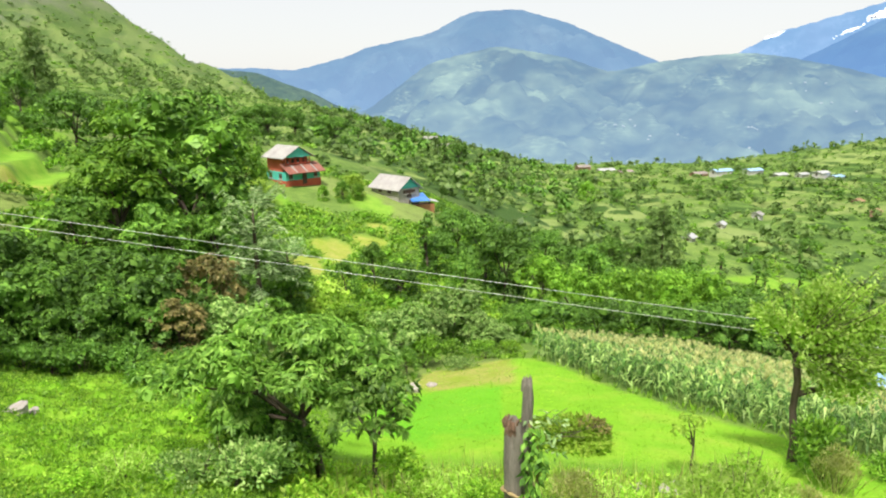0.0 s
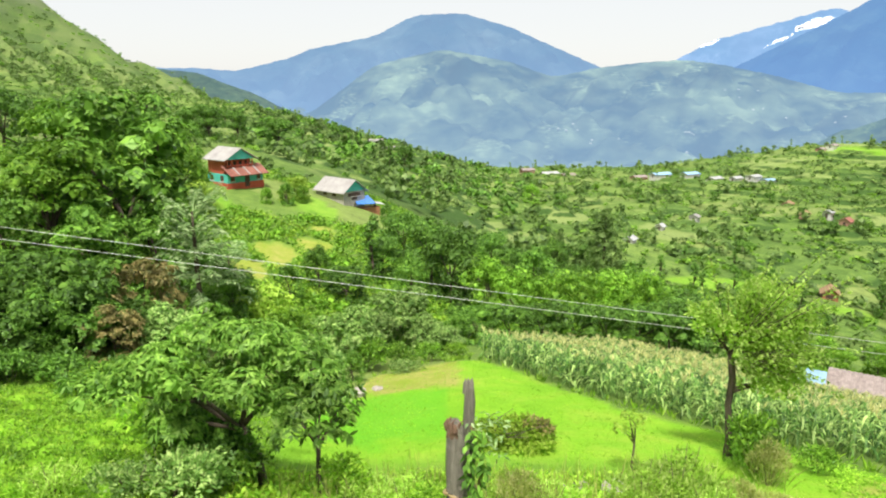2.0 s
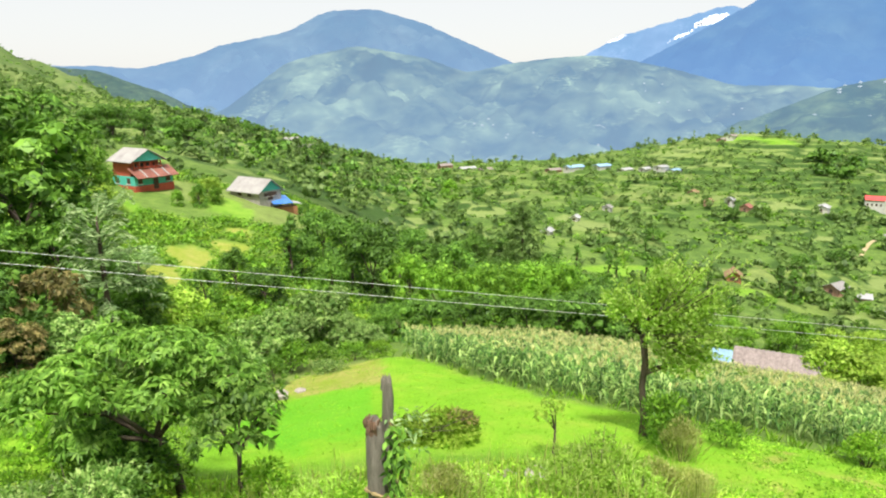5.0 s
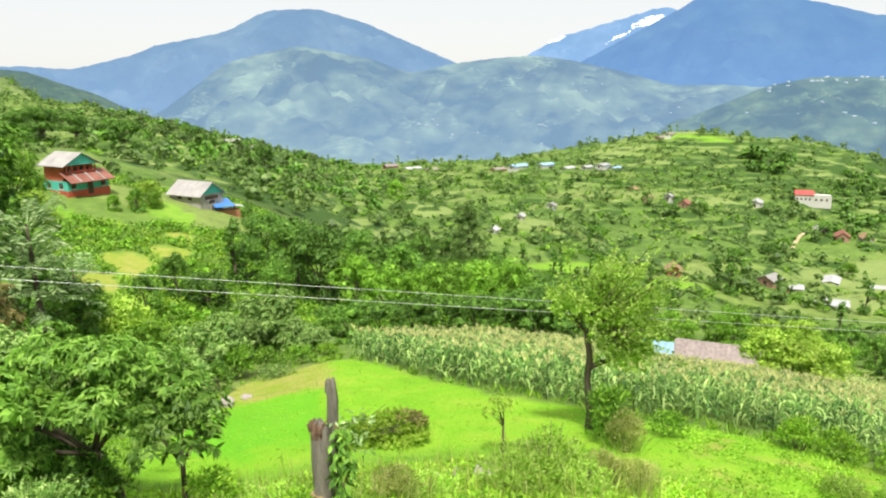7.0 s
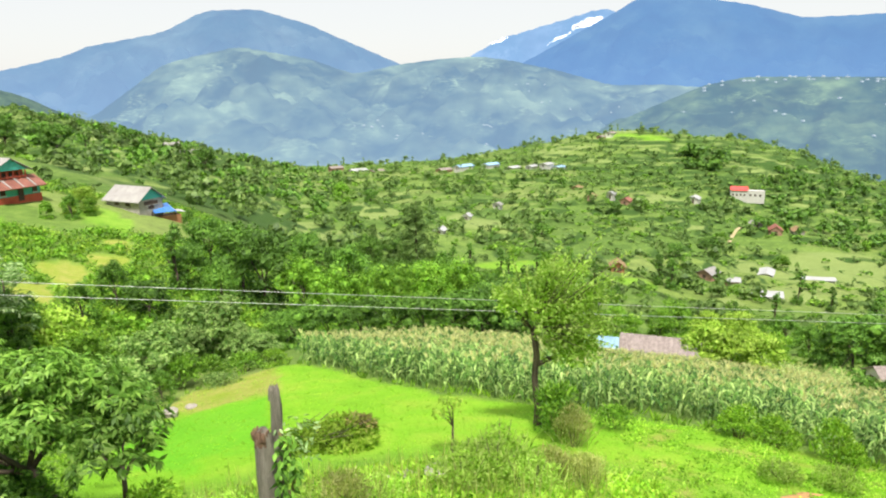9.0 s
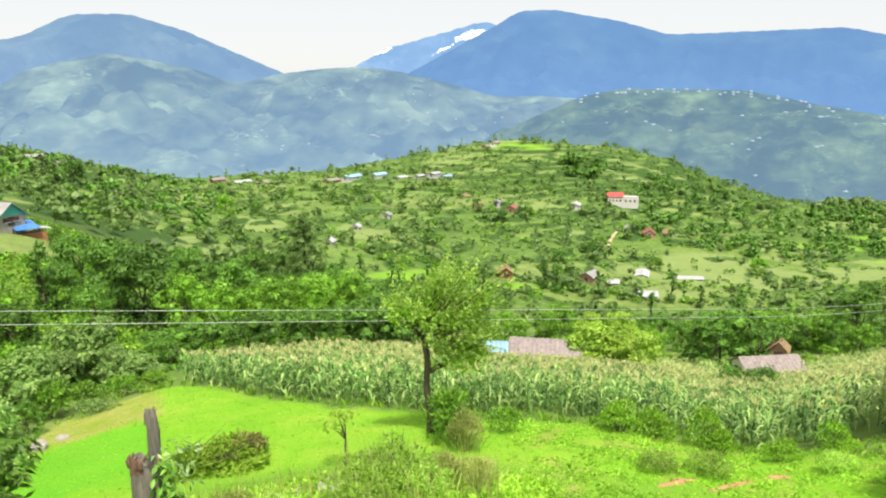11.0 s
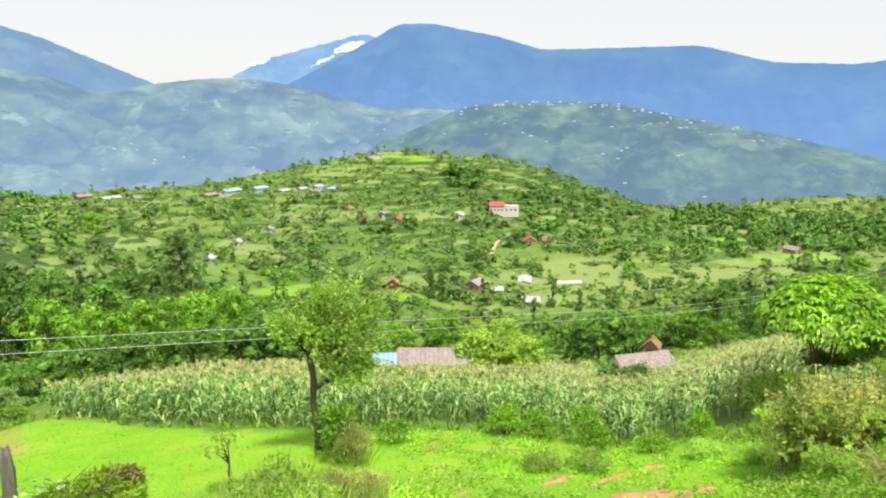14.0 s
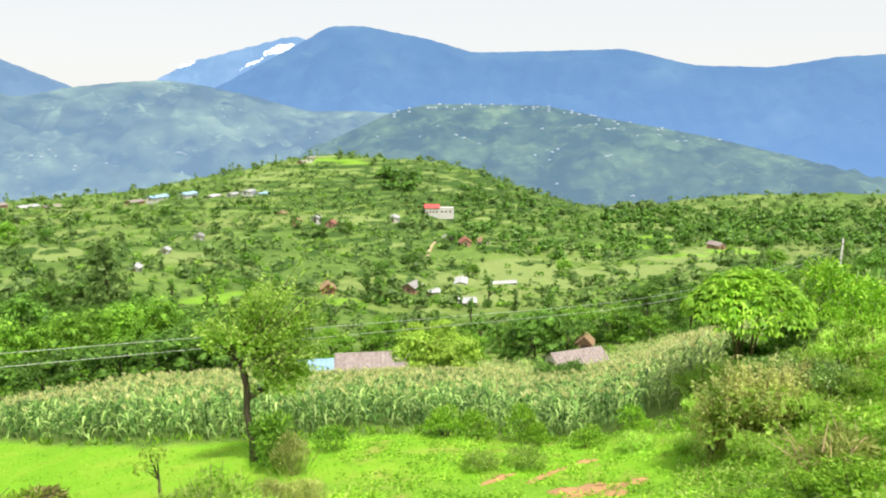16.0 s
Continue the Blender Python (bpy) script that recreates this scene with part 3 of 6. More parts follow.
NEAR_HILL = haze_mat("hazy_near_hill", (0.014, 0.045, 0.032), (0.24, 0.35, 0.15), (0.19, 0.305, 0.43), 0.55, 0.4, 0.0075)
SNOWY = haze_mat("hazy_snowy_mountain", (0.03, 0.08, 0.08), (0.3, 0.35, 0.4), (0.27, 0.46, 0.78), 0.8)
mountain("mountain", "steep far blue mountain under white haze", [(-60, 0.6), (-30, 1.2), (-14.3, 1.31), (-11.6, 1.1), (-7.2, 2.25), (-6.3, 2.8), (-1.0, 3.9), (2.1, 5.5), (5.8, 5.72), (9.5, 4.72), (12.1, 3.6), (16.6, 1.67), (22, -0.5), (30, -3)], 3900, 2600, -250, FAR_HAZE_BLUE, 1.0)
WOODED = haze_mat("hazy_wooded_ridge", (0.02, 0.05, 0.02), (0.11, 0.17, 0.07), (0.23, 0.34, 0.42), 0.30, 0.5, 0.03)
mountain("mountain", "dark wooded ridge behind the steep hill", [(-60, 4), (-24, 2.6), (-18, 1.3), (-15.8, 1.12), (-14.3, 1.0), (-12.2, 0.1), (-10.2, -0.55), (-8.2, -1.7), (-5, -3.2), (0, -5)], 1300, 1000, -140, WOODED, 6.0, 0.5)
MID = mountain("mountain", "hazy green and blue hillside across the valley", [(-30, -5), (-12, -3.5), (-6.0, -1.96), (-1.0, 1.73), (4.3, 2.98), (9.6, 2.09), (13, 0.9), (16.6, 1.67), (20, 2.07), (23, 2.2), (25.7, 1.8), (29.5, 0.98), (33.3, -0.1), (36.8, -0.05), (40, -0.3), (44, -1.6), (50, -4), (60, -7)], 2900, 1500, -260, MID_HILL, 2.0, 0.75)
mountain("mountain", "long high blue mountain range", [(23, 0), (26.7, 1.88), (33.4, 5.4), (34.9, 6.35), (37.6, 6.45), (42.8, 5.48), (46.2, 4.44), (53.4, 4.53), (58.1, 4.57), (63.1, 3.23), (68.5, 2.98), (72.7, 3.62), (75.3, 3.63), (85, 4.2), (110, 5.5)], 3700, 2500, -250, RANGE_HAZE_BLUE, 3.0, 0.7)
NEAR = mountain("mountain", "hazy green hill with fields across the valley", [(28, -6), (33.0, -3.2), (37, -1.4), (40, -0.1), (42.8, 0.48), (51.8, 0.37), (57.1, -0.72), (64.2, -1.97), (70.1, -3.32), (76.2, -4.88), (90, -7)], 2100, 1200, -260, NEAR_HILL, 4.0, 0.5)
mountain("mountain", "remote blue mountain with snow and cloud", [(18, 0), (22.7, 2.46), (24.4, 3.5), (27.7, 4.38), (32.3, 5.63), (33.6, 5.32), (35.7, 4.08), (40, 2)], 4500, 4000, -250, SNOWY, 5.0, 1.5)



def far_hamlets():
    """Tiny pale houses in hamlets on the far slopes."""
    g = np.random.default_rng(77)
    vs, fs, n = [], [], 0
    for (X, Y, Z), hamlets in ((MID, 26), (NEAR, 15)):
        na, ns = X.shape
        for _ in range(hamlets):
            i, j = g.integers(20, na - 20), g.integers(22, ns - 8)
            for _ in range(g.integers(2, 9)):
                a, c = min(max(i + int(g.normal() * 8), 0), na - 1), min(max(j + int(g.normal() * 0.5), 0), ns - 1)
                x, y, z = X[a, c] + g.normal() * 8, Y[a, c] + g.normal() * 8, Z[a, c]
                w, h = g.uniform(1.2, 3.8), g.uniform(0.4, 1.1)
                box_v = [(x + sx * w, y + sy * 4, z + zz) for zz in (-1.5, h) for sx, sy in ((-1, -1), (1, -1), (1, 1), (-1, 1))] + [(x - w, y, z + h + 1.2), (x + w, y, z + h + 1.2)]
                vs += box_v
                fs += [(n, n + 1, n + 5, n + 4), (n + 1, n + 2, n + 6, n + 5), (n + 2, n + 3, n + 7, n + 6), (n + 3, n, n + 4, n + 7), (n + 4, n + 5, n + 9, n + 8), (n + 6, n + 7, n + 8, n + 9), (n + 5, n + 6, n + 9, n + 9), (n + 7, n + 4, n + 8, n + 8)]
                n += 10
    X, Y, Z = NEAR
    for _ in range(46):      # a loose row of houses along the crest
        a = int(np.clip(g.normal() * 20 + g.choice([63, 79, 100]), 40, X.shape[0] - 40))
        c = int(round((X.shape[1] - 1) * 0.2)) + int(g.integers(0, 3))
        x, y, z = X[a, c], Y[a, c], Z[a, c]
        w, h = g.uniform(1.5, 4.0), g.uniform(0.8, 2.4)
        vs += [(x + sx * w, y + sy * 4, z + zz) for zz in (-1.5, h) for sx, sy in ((-1, -1), (1, -1), (1, 1), (-1, 1))] + [(x - w, y, z + h + 1.2), (x + w, y, z + h + 1.2)]
        fs += [(n, n + 1, n + 5, n + 4), (n + 1, n + 2, n + 6, n + 5), (n + 2, n + 3, n + 7, n + 6), (n + 3, n, n + 4, n + 7), (n + 4, n + 5, n + 9, n + 8), (n + 6, n + 7, n + 8, n + 9), (n + 5, n + 6, n + 9, n + 9), (n + 7, n + 4, n + 8, n + 8)]
        n += 10
    quads, tris = [f for f in fs if len(set(f)) == 4], [tuple(dict.fromkeys(f)) for f in fs if len(set(f)) == 3]
    me = bpy.data.meshes.new("far_hamlets")
    me.from_pydata(vs, [], quads + tris)
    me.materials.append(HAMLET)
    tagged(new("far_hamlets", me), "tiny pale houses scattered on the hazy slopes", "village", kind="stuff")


# Pale walls with the same emitted haze mixed over them.
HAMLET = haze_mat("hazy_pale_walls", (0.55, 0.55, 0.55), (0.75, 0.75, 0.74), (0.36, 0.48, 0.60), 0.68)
far_hamlets()

# ---- plant makers ----
rng = np.random.default_rng(7)


def unit(v):
    return v / np.maximum(np.linalg.norm(v, axis=-1, keepdims=True), 1e-6)


def blades(p, d, length, width, fold=0.18, up=None):
    """One folded quad a leaf, from its stalk p along d."""
    n = len(p)
    ref = rng.normal(size=(n, 3)) * 0.5 + (np.array([0, 0, 1.0]) if up is None else up)
    side = unit(np.cross(d, ref))
    nor = np.cross(side, d)
    L, W = np.broadcast_to(length, n)[:, None], np.broadcast_to(width, n)[:, None]
    a, c = p, p + d * L - nor * L * 0.12
    m = p + d * L * 0.45 + nor * W * fold
    v = np.stack([a, m - side * W * 0.5, c, m + side * W * 0.5], 1).reshape(-1, 3)
    return v, np.arange(4 * n).reshape(-1, 4)


def tube(points, radii, sides=7):
    """A tapered limb through the points."""
    pts = [Vector(p) for p in points]
    vs, fs = [], []
    for i, p in enumerate(pts):
        d = (pts[min(i + 1, len(pts) - 1)] - pts[max(i - 1, 0)]).normalized()
        a = d.orthogonal().normalized()
        b = d.cross(a)
        for k in range(sides):
            t = 2 * math.pi * k / sides
            wob_r = radii[i] * (1 + 0.12 * math.sin(3 * t + i * 1.7))
            vs.append(p + (a * math.cos(t) + b * math.sin(t)) * wob_r)
    for i in range(len(pts) - 1):
        for k in range(sides):
            j = (k + 1) % sides
            fs.append((i * sides + k, i * sides + j, (i + 1) * sides + j, (i + 1) * sides + k))
    top = (len(pts) - 1) * sides
    for k in range(0, sides - 2, 2):
        fs.append((top, top + k + 1, top + k + 2, top + (k + 3 if k + 3 < sides else k + 2 - 1)))
    return np.array([tuple(v) for v in vs]), np.array(fs)


def joined(pieces):
    vs, fs, n = [], [], 0
    for v, f in pieces:
        vs.append(v)
        fs.append(np.asarray(f) + n)
        n += len(v)
    return np.vstack(vs), np.vstack(fs)


def blob_leaves(blobs, n, length, width, droop=0.3, inner=0.55, jitter=0.6):
    """Leaves on the skins of many overlapping clumps (x, y, z, rx, ry, rz)."""
    blobs = np.array(blobs, float)
    area = blobs[:, 3] * blobs[:, 4] + blobs[:, 3] * blobs[:, 5]
    k = rng.choice(len(blobs), n, p=area / area.sum())
    d = unit(rng.normal(size=(n, 3)))
    d[:, 2] = np.where(d[:, 2] < -0.35, -d[:, 2] * 0.6, d[:, 2])
    d = unit(d)
    s = inner + (1.06 - inner) * rng.random(n) ** 0.5
    p = blobs[k, :3] + d * blobs[k, 3:6] * s[:, None]
    w = unit(d + rng.normal(size=(n, 3)) * jitter + np.array([0, 0, -droop]))
    return blades(p, w, length * rng.uniform(0.6, 1.3, n), width * rng.uniform(0.7, 1.2, n), up=d)


def cards(blobs, n, size):
    """A far crown: leaf masses lying on the skins of its clumps."""
    blobs = np.array(blobs, float)
    k = rng.choice(len(blobs), n, p=blobs[:, 3] ** 2 / (blobs[:, 3] ** 2).sum())
    d = unit(rng.normal(size=(n, 3)) + [0, 0, 0.25])
    p = blobs[k, :3] + d * blobs[k, 3:6] * 0.9
    nor = unit(d + [0, 0, 0.3] + rng.normal(size=(n, 3)) * 0.22)
    a = unit(np.cross(nor, rng.normal(size=(n, 3))))
    e = np.cross(nor, a)
    s = size * rng.uniform(0.6, 1.3, n)[:, None]
    v = np.stack([p - a * s, p - e * s * 0.7, p + a * s, p + e * s * 0.8], 1).reshape(-1, 3)
    return v, np.arange(4 * n).reshape(-1, 4)


def rosettes(blobs, n, per, length, width, droop=0.5, inner=0.7):
    """Tufts of hanging leaves set round the twig ends on the skins of the clumps."""
    blobs = np.array(blobs, float)
    k = rng.choice(len(blobs), n, p=blobs[:, 3] ** 2 / (blobs[:, 3] ** 2).sum())
    d = unit(rng.normal(size=(n, 3)))
    d[:, 2] = np.where(d[:, 2] < -0.45, -d[:, 2] * 0.5, d[:, 2])
    d = unit(d)
    p = blobs[k, :3] + d * blobs[k, 3:6] * (inner + (1.08 - inner) * rng.random(n) ** 0.5)[:, None]
    out_d = np.repeat(unit(d * 0.7 + [0, 0, 0.5]), per, 0)
    ring = unit(np.cross(out_d, rng.normal(size=(n * per, 3))))
    w = unit(0.55 * out_d + ring * rng.uniform(0.6, 1.1, (n * per, 1)) + [0, 0, -droop])
    size = np.repeat(rng.uniform(0.7, 1.25, n), per)
    return blades(np.repeat(p, per, 0), w, length * size * rng.uniform(0.8, 1.2, n * per), width * size, up=out_d)


def core(blobs, per, size):
    """The dense inner leaves that close a crown."""
    b = np.array(blobs, float)
    b[:, 3:6] *= 0.64
    return cards(b, per * len(b), size)


def crown_blobs(cx, cy, cz, rx, ry, rz, n, size, seed):
    """Clumps scattered in a crown, more of them towards its skin."""
    g = np.random.default_rng(seed)
    d = unit(g.normal(size=(n, 3)))
    d[:, 2] = np.where(d[:, 2] < -0.5, -d[:, 2], d[:, 2])
    s = g.uniform(0.4, 0.92, n) ** 0.7
    c = np.array([cx, cy, cz]) + d * np.array([rx, ry, rz]) * s[:, None]
    r = size * g.uniform(0.65, 1.3, n)
    return np.column_stack([c, r, r * g.uniform(0.8, 1.2, n), r * g.uniform(0.55, 0.85, n)])


def limbs(base, fork, blobs, r0, count, seed, lean=(0, 0)):
    """A trunk to the fork and limbs on to some of the clumps."""
    g = np.random.default_rng(seed)
    b, f = Vector(base), Vector(fork)
    mid = (b + f) / 2 + Vector((lean[0], lean[1], 0))
    out_ = [tube([b - Vector((0, 0, 0.25)), b + (mid - b) * 0.25, mid, f], [r0 * 1.35, r0 * 1.05, r0 * 0.9, r0 * 0.75], 8)]
    pick = g.choice(len(blobs), min(count, len(blobs)), replace=False)
    for i in pick:
        e = Vector(blobs[i][:3])
        m1 = f.lerp(e, 0.5) + Vector((g.normal() * 0.12, g.normal() * 0.12, 0.12)) * (e - f).length * 0.6
        out_.append(tube([f - Vector((0, 0, r0)), m1, e], [r0 * 0.6, r0 * 0.38, r0 * 0.12], 5))
    return joined(out_)


def plant(name, trunk, crown_vf, leaf, bark=None):
    """An Empty at the foot with a trunk and a crown."""
    root = new(name)
    if trunk is not None:
        part("trunk", mesh_of("trunk", *trunk, bark or BARK, smooth=True), None, root)
    if crown_vf is not None:
        part("crown", mesh_of("crown", *crown_vf, leaf), None, root)
    return root


def broad_tree(seed, leaf, n=3000, L=0.42, W=0.19, rx=3.0, h=8.0, clumps=24, low=0.18, droop=0.3, tuft_count=0):
    b = crown_blobs(0, 0, h * (0.5 + low / 2), rx, rx * 0.92, h * (0.5 - low / 2) * 1.0, clumps, rx * (0.29 if tuft_count else 0.33), seed)
    if low < 0.1:       # bushy down to the ground
        foot = [(rx * 0.68 * math.cos(a), rx * 0.66 * math.sin(a), h * (0.14 + 0.05 * math.sin(3 * a)), rx * 0.32, rx * 0.3, h * 0.13) for a in np.arange(0, 6.28, 0.7)]
        b, n = np.vstack([b, foot]), int(n * 1.2)
    lv = rosettes(b, tuft_count, 6, L, W, droop) if tuft_count else joined([cards(b, int(n * 0.8), L * 0.42), blob_leaves(b, int(n * 0.4), L * 0.8, W * 0.84, droop, 0.85, 0.5)])
    return plant("tree", limbs((0, 0, 0), (0.1, 0.05, h * 0.34), b, 0.16 * h / 8, 7, seed), joined([lv, core(b, 16, rx * 0.095)]), leaf)


def place(root, az, r, scale=1.0, turn=0.0, sink=0.0, tall=1.0):
    p = spot(az, r)
    root.matrix_basis = Matrix.Translation((p.x, p.y, p.z - sink)) @ pose(0, 0, 0, 0, 0, turn) @ Matrix.Diagonal((scale, scale, scale * tall, 1))
    return root


def another(root, az, r, scale=1.0, turn=0.0, sink=0.0, tall=1.0):
    p = spot(az, r)
    ob = copy_thing(root, Matrix())
    ob.matrix_basis = Matrix.Translation((p.x, p.y, p.z - sink)) @ pose(0, 0, 0, 0, 0, turn) @ Matrix.Diagonal((scale, scale, scale * tall, 1))
    return ob


# ---- the near trees ----
def mango_tree():
    g = np.random.default_rng(3)
    spots = [(-2.0, 0.2, 2.75, 0.62), (-1.35, -0.3, 3.15, 0.72), (-0.5, 0.2, 3.5, 0.78), (0.35, -0.1, 3.55, 0.75), (1.1, 0.3, 3.2, 0.7), (1.7, 0.1, 2.75, 0.55), (-2.35, -0.2, 2.35, 0.5), (-1.5, 0.5, 2.3, 0.62),
             (-0.7, -0.7, 2.75, 0.7), (0.3, -0.8, 2.85, 0.68), (1.0, -0.5, 2.35, 0.6), (-1.15, -0.6, 1.8, 0.55), (0.0, 0.7, 2.6, 0.7)]
    b = [(x, y, z, s, s * 0.95, s * 0.48) for x, y, z, s in spots]
    b += [(x + g.normal() * 0.5, y + g.normal() * 0.5, z + g.normal() * 0.22, s * 0.42, s * 0.42, s * 0.28) for x, y, z, s in spots for _ in range(3)]
    t = plant("tree", limbs((0.45, 0, 0), (0.0, 0.1, 1.45), b[:13], 0.10, 7, 5, (0.12, 0)), None, LEAF_MANGO)
    part("crown", mesh_of("crown", *joined([rosettes(b, 1500, 7, 0.19, 0.05, 0.7, 0.6), core(b, 8, 0.15)]), LEAF_MANGO), None, t)
    return tagged(t, "spreading green mango tree with a leaning dark trunk", "tree")


place(mango_tree(), -12.7, 14.4, 0.98)


def sapling(h, w, n, leaf, seed, L=0.2, W=0.07, clumps=12):
    b = crown_blobs(0, 0, h * 0.66, w, w * 0.9, h * 0.34, clumps, w * 0.42, seed)
    return plant("tree", limbs((0, 0, 0), (0.03, 0, h * 0.45), b, 0.05 * h / 2.5, 6, seed), rosettes(b, n // 6, 6, L, W, 0.8, 0.4), leaf)


tagged(place(sapling(3.0, 0.95, 1500, LEAF_MANGO, 21), -6.3, 13.4), "slim young tree with drooping long leaves", "tree")
tagged(place(sapling(1.75, 0.42, 380, LEAF_LIGHT, 22, 0.10, 0.045, 9), 21.3, 16.9), "thin sapling with few pale leaves", "tree")


def lopped_tree():
    """The slender field tree: bare knotty trunk, ragged upright twigs."""
    g = np.random.default_rng(8)
    f = (-0.15, 0, 3.15)
    b = [(0.1, 0, 3.6, 0.7, 0.7, 0.6), (0.8, 0.1, 3.4, 0.75, 0.7, 0.55), (-0.6, 0, 3.75, 0.55, 0.6, 0.45), (0.5, 0.2, 4.3, 0.6, 0.55, 0.5), (1.5, 0.1, 3.2, 0.6, 0.5, 0.5),
         (1.0, -0.15, 2.4, 0.6, 0.55, 0.42), (1.7, 0, 3.8, 0.5, 0.45, 0.4), (-0.95, 0.2, 4.1, 0.35, 0.4, 0.3), (0.2, -0.3, 4.75, 0.35, 0.35, 0.4), (0.35, -0.1, 2.9, 0.5, 0.5, 0.35),
         (1.45, -0.1, 2.4, 0.5, 0.45, 0.38), (1.95, 0.1, 2.8, 0.42, 0.4, 0.35), (1.2, -0.25, 1.98, 0.45, 0.4, 0.3), (0.75, -0.3, 2.1, 0.3, 0.3, 0.25), (1.65, 0.0, 2.1, 0.35, 0.4, 0.28), (1.2, 0.1, 4.5, 0.35, 0.35, 0.4)]
    pieces = [tube([(0.1, 0, -0.3), (0.10, 0, 0.6), (-0.03, 0.03, 1.5), (0.0, 0, 2.3), f], [0.15, 0.105, 0.095, 0.1, 0.08], 9),
              tube([(0.0, 0, 1.95), (0.35, 0.02, 2.05), (0.65, 0.05, 2.08), (0.95, 0, 2.2)], [0.10, 0.08, 0.065, 0.03], 7),
              tube([(-0.15, 0, 3.1), (-0.35, 0, 3.25), (-0.45, 0.02, 3.5)], [0.1, 0.09, 0.07], 7)]
    twigs_p, twigs_d = [], []
    for i in range(110):
        c = b[i % len(b)]
        e = Vector((c[0] + 0.25 + g.normal() * 0.75, c[1] + g.normal() * 0.45, c[2] + 0.1 + abs(g.normal()) * 0.62))
        s = Vector(f).lerp(e, 0.25)
        pieces.append(tube([s, s.lerp(e, 0.6) + Vector((0, 0, 0.05)), e], [0.012, 0.008, 0.003], 4))
        for k in range(30):
            q = s.lerp(e, g.uniform(0.45, 1.05))
            twigs_p.append(tuple(q))
            dd = (e - s).normalized() * 0.5 + Vector(g.normal(size=3)) * 0.6
            twigs_d.append(tuple(dd.normalized()))
    lv = joined([blob_leaves(b, 4300, 0.14, 0.075, -0.3, 0.45), core(b, 9, 0.13), blades(np.array(twigs_p), np.array(twigs_d), 0.15, 0.07)])
    t = plant("tree", joined(pieces), lv, LEAF_SPRAY)
    return tagged(t, "slender lopped field tree with ragged yellow-green leaves", "tree")


place(lopped_tree(), 28.5, 20.3, 1.03)


def umbrella_tree():
    """Broad flat head of big hand-shaped leaves on a few bare stems."""
    g = np.random.default_rng(12)
    pieces, p, d = [], [], []
    for i in range(6):
        a = g.uniform(0, 6.28)
        e = Vector((math.cos(a) * g.uniform(0.3, 1.3), math.sin(a) * g.uniform(0.3, 1.3), g.uniform(1.7, 2.5)))
        pieces.append(tube([(0.1 * math.cos(a), 0.1 * math.sin(a), -0.2), e * 0.45 + Vector((0, 0, 0.3)), e], [0.045, 0.035, 0.02], 5))
    for i in range(1150):
        a, q = g.uniform(0, 6.28), math.sqrt(g.random())
        c = Vector((2.15 * q * math.cos(a), 2.0 * q * math.sin(a), 1.98 + 1.0 * (1 - q ** 2.2) - 0.25 * g.random() ** 2 + g.normal() * 0.05))
        for k in range(6):
            t = a + k * 1.05
            p.append(tuple(c))
            d.append((math.cos(t), math.sin(t), 0.1 - 0.75 * q * q + g.normal() * 0.12))
    lv = blades(np.array(p), unit(np.array(d)), 0.24, 0.095, 0.1)
    return tagged(plant("tree", joined(pieces), lv, LEAF_BRIGHT, RED_WOOD), "umbrella-shaped papaya tree with bright green leaves", "tree")


place(umbrella_tree(), 69.0, 25.0, 1.0, sink=-0.25, tall=1.26)


def spiky_tree(seed):
    """Tall stem with tiers of long pale fronds."""
    g = np.random.default_rng(seed)
    p, d, ribs = [], [], []
    for i in range(64):
        z, a = g.uniform(2.2, 6.4), g.uniform(0, 6.28)
        up = (z - 4.2) / 2.6
        f = Vector((0.1 * math.cos(a), 0.1 * math.sin(a), z))
        out_d = Vector((math.cos(a), math.sin(a), 0.45 + 0.8 * up))
        n_ = g.uniform(1.0, 1.7)
        e = f + out_d.normalized() * n_
        tip = e + Vector((math.cos(a) * 0.35, math.sin(a) * 0.35, -0.3))
        ribs.append(tube([f, f.lerp(e, 0.6) + Vector((0, 0, 0.08)), e, tip], [0.025, 0.018, 0.012, 0.005], 4))
        side = Vector((-math.sin(a), math.cos(a), 0))
        for k in range(26):
            u = 0.25 + 0.75 * k / 26
            q = f.lerp(e, u * 1.25) if u < 0.8 else e.lerp(tip, (u - 0.8) * 5)
            p.append(tuple(q))
            d.append(tuple((side * (1 if k % 2 else -1) + out_d.normalized() * 0.5 + Vector((0, 0, -0.35 + g.normal() * 0.15))).normalized()))
    lv = joined([blades(np.array(p), np.array(d), g.uniform(0.22, 0.42, len(p)), 0.085, 0.2)] + ribs)
    return plant("tree", tube([(0, 0, -0.3), (0.1, 0, 2.0), (0, 0.1, 4.5), (0, 0, 6.2)], [0.16, 0.13, 0.1, 0.04]), lv, LEAF_PALE)


tagged(place(spiky_tree(31), -15.4, 36.0, 1.12, sink=-0.5), "pale grey-green tree with long feathered fronds", "tree")
tagged(place(spiky_tree(32), -12.9, 39.0, 0.85), "pale grey-green tree with long feathered fronds", "tree")

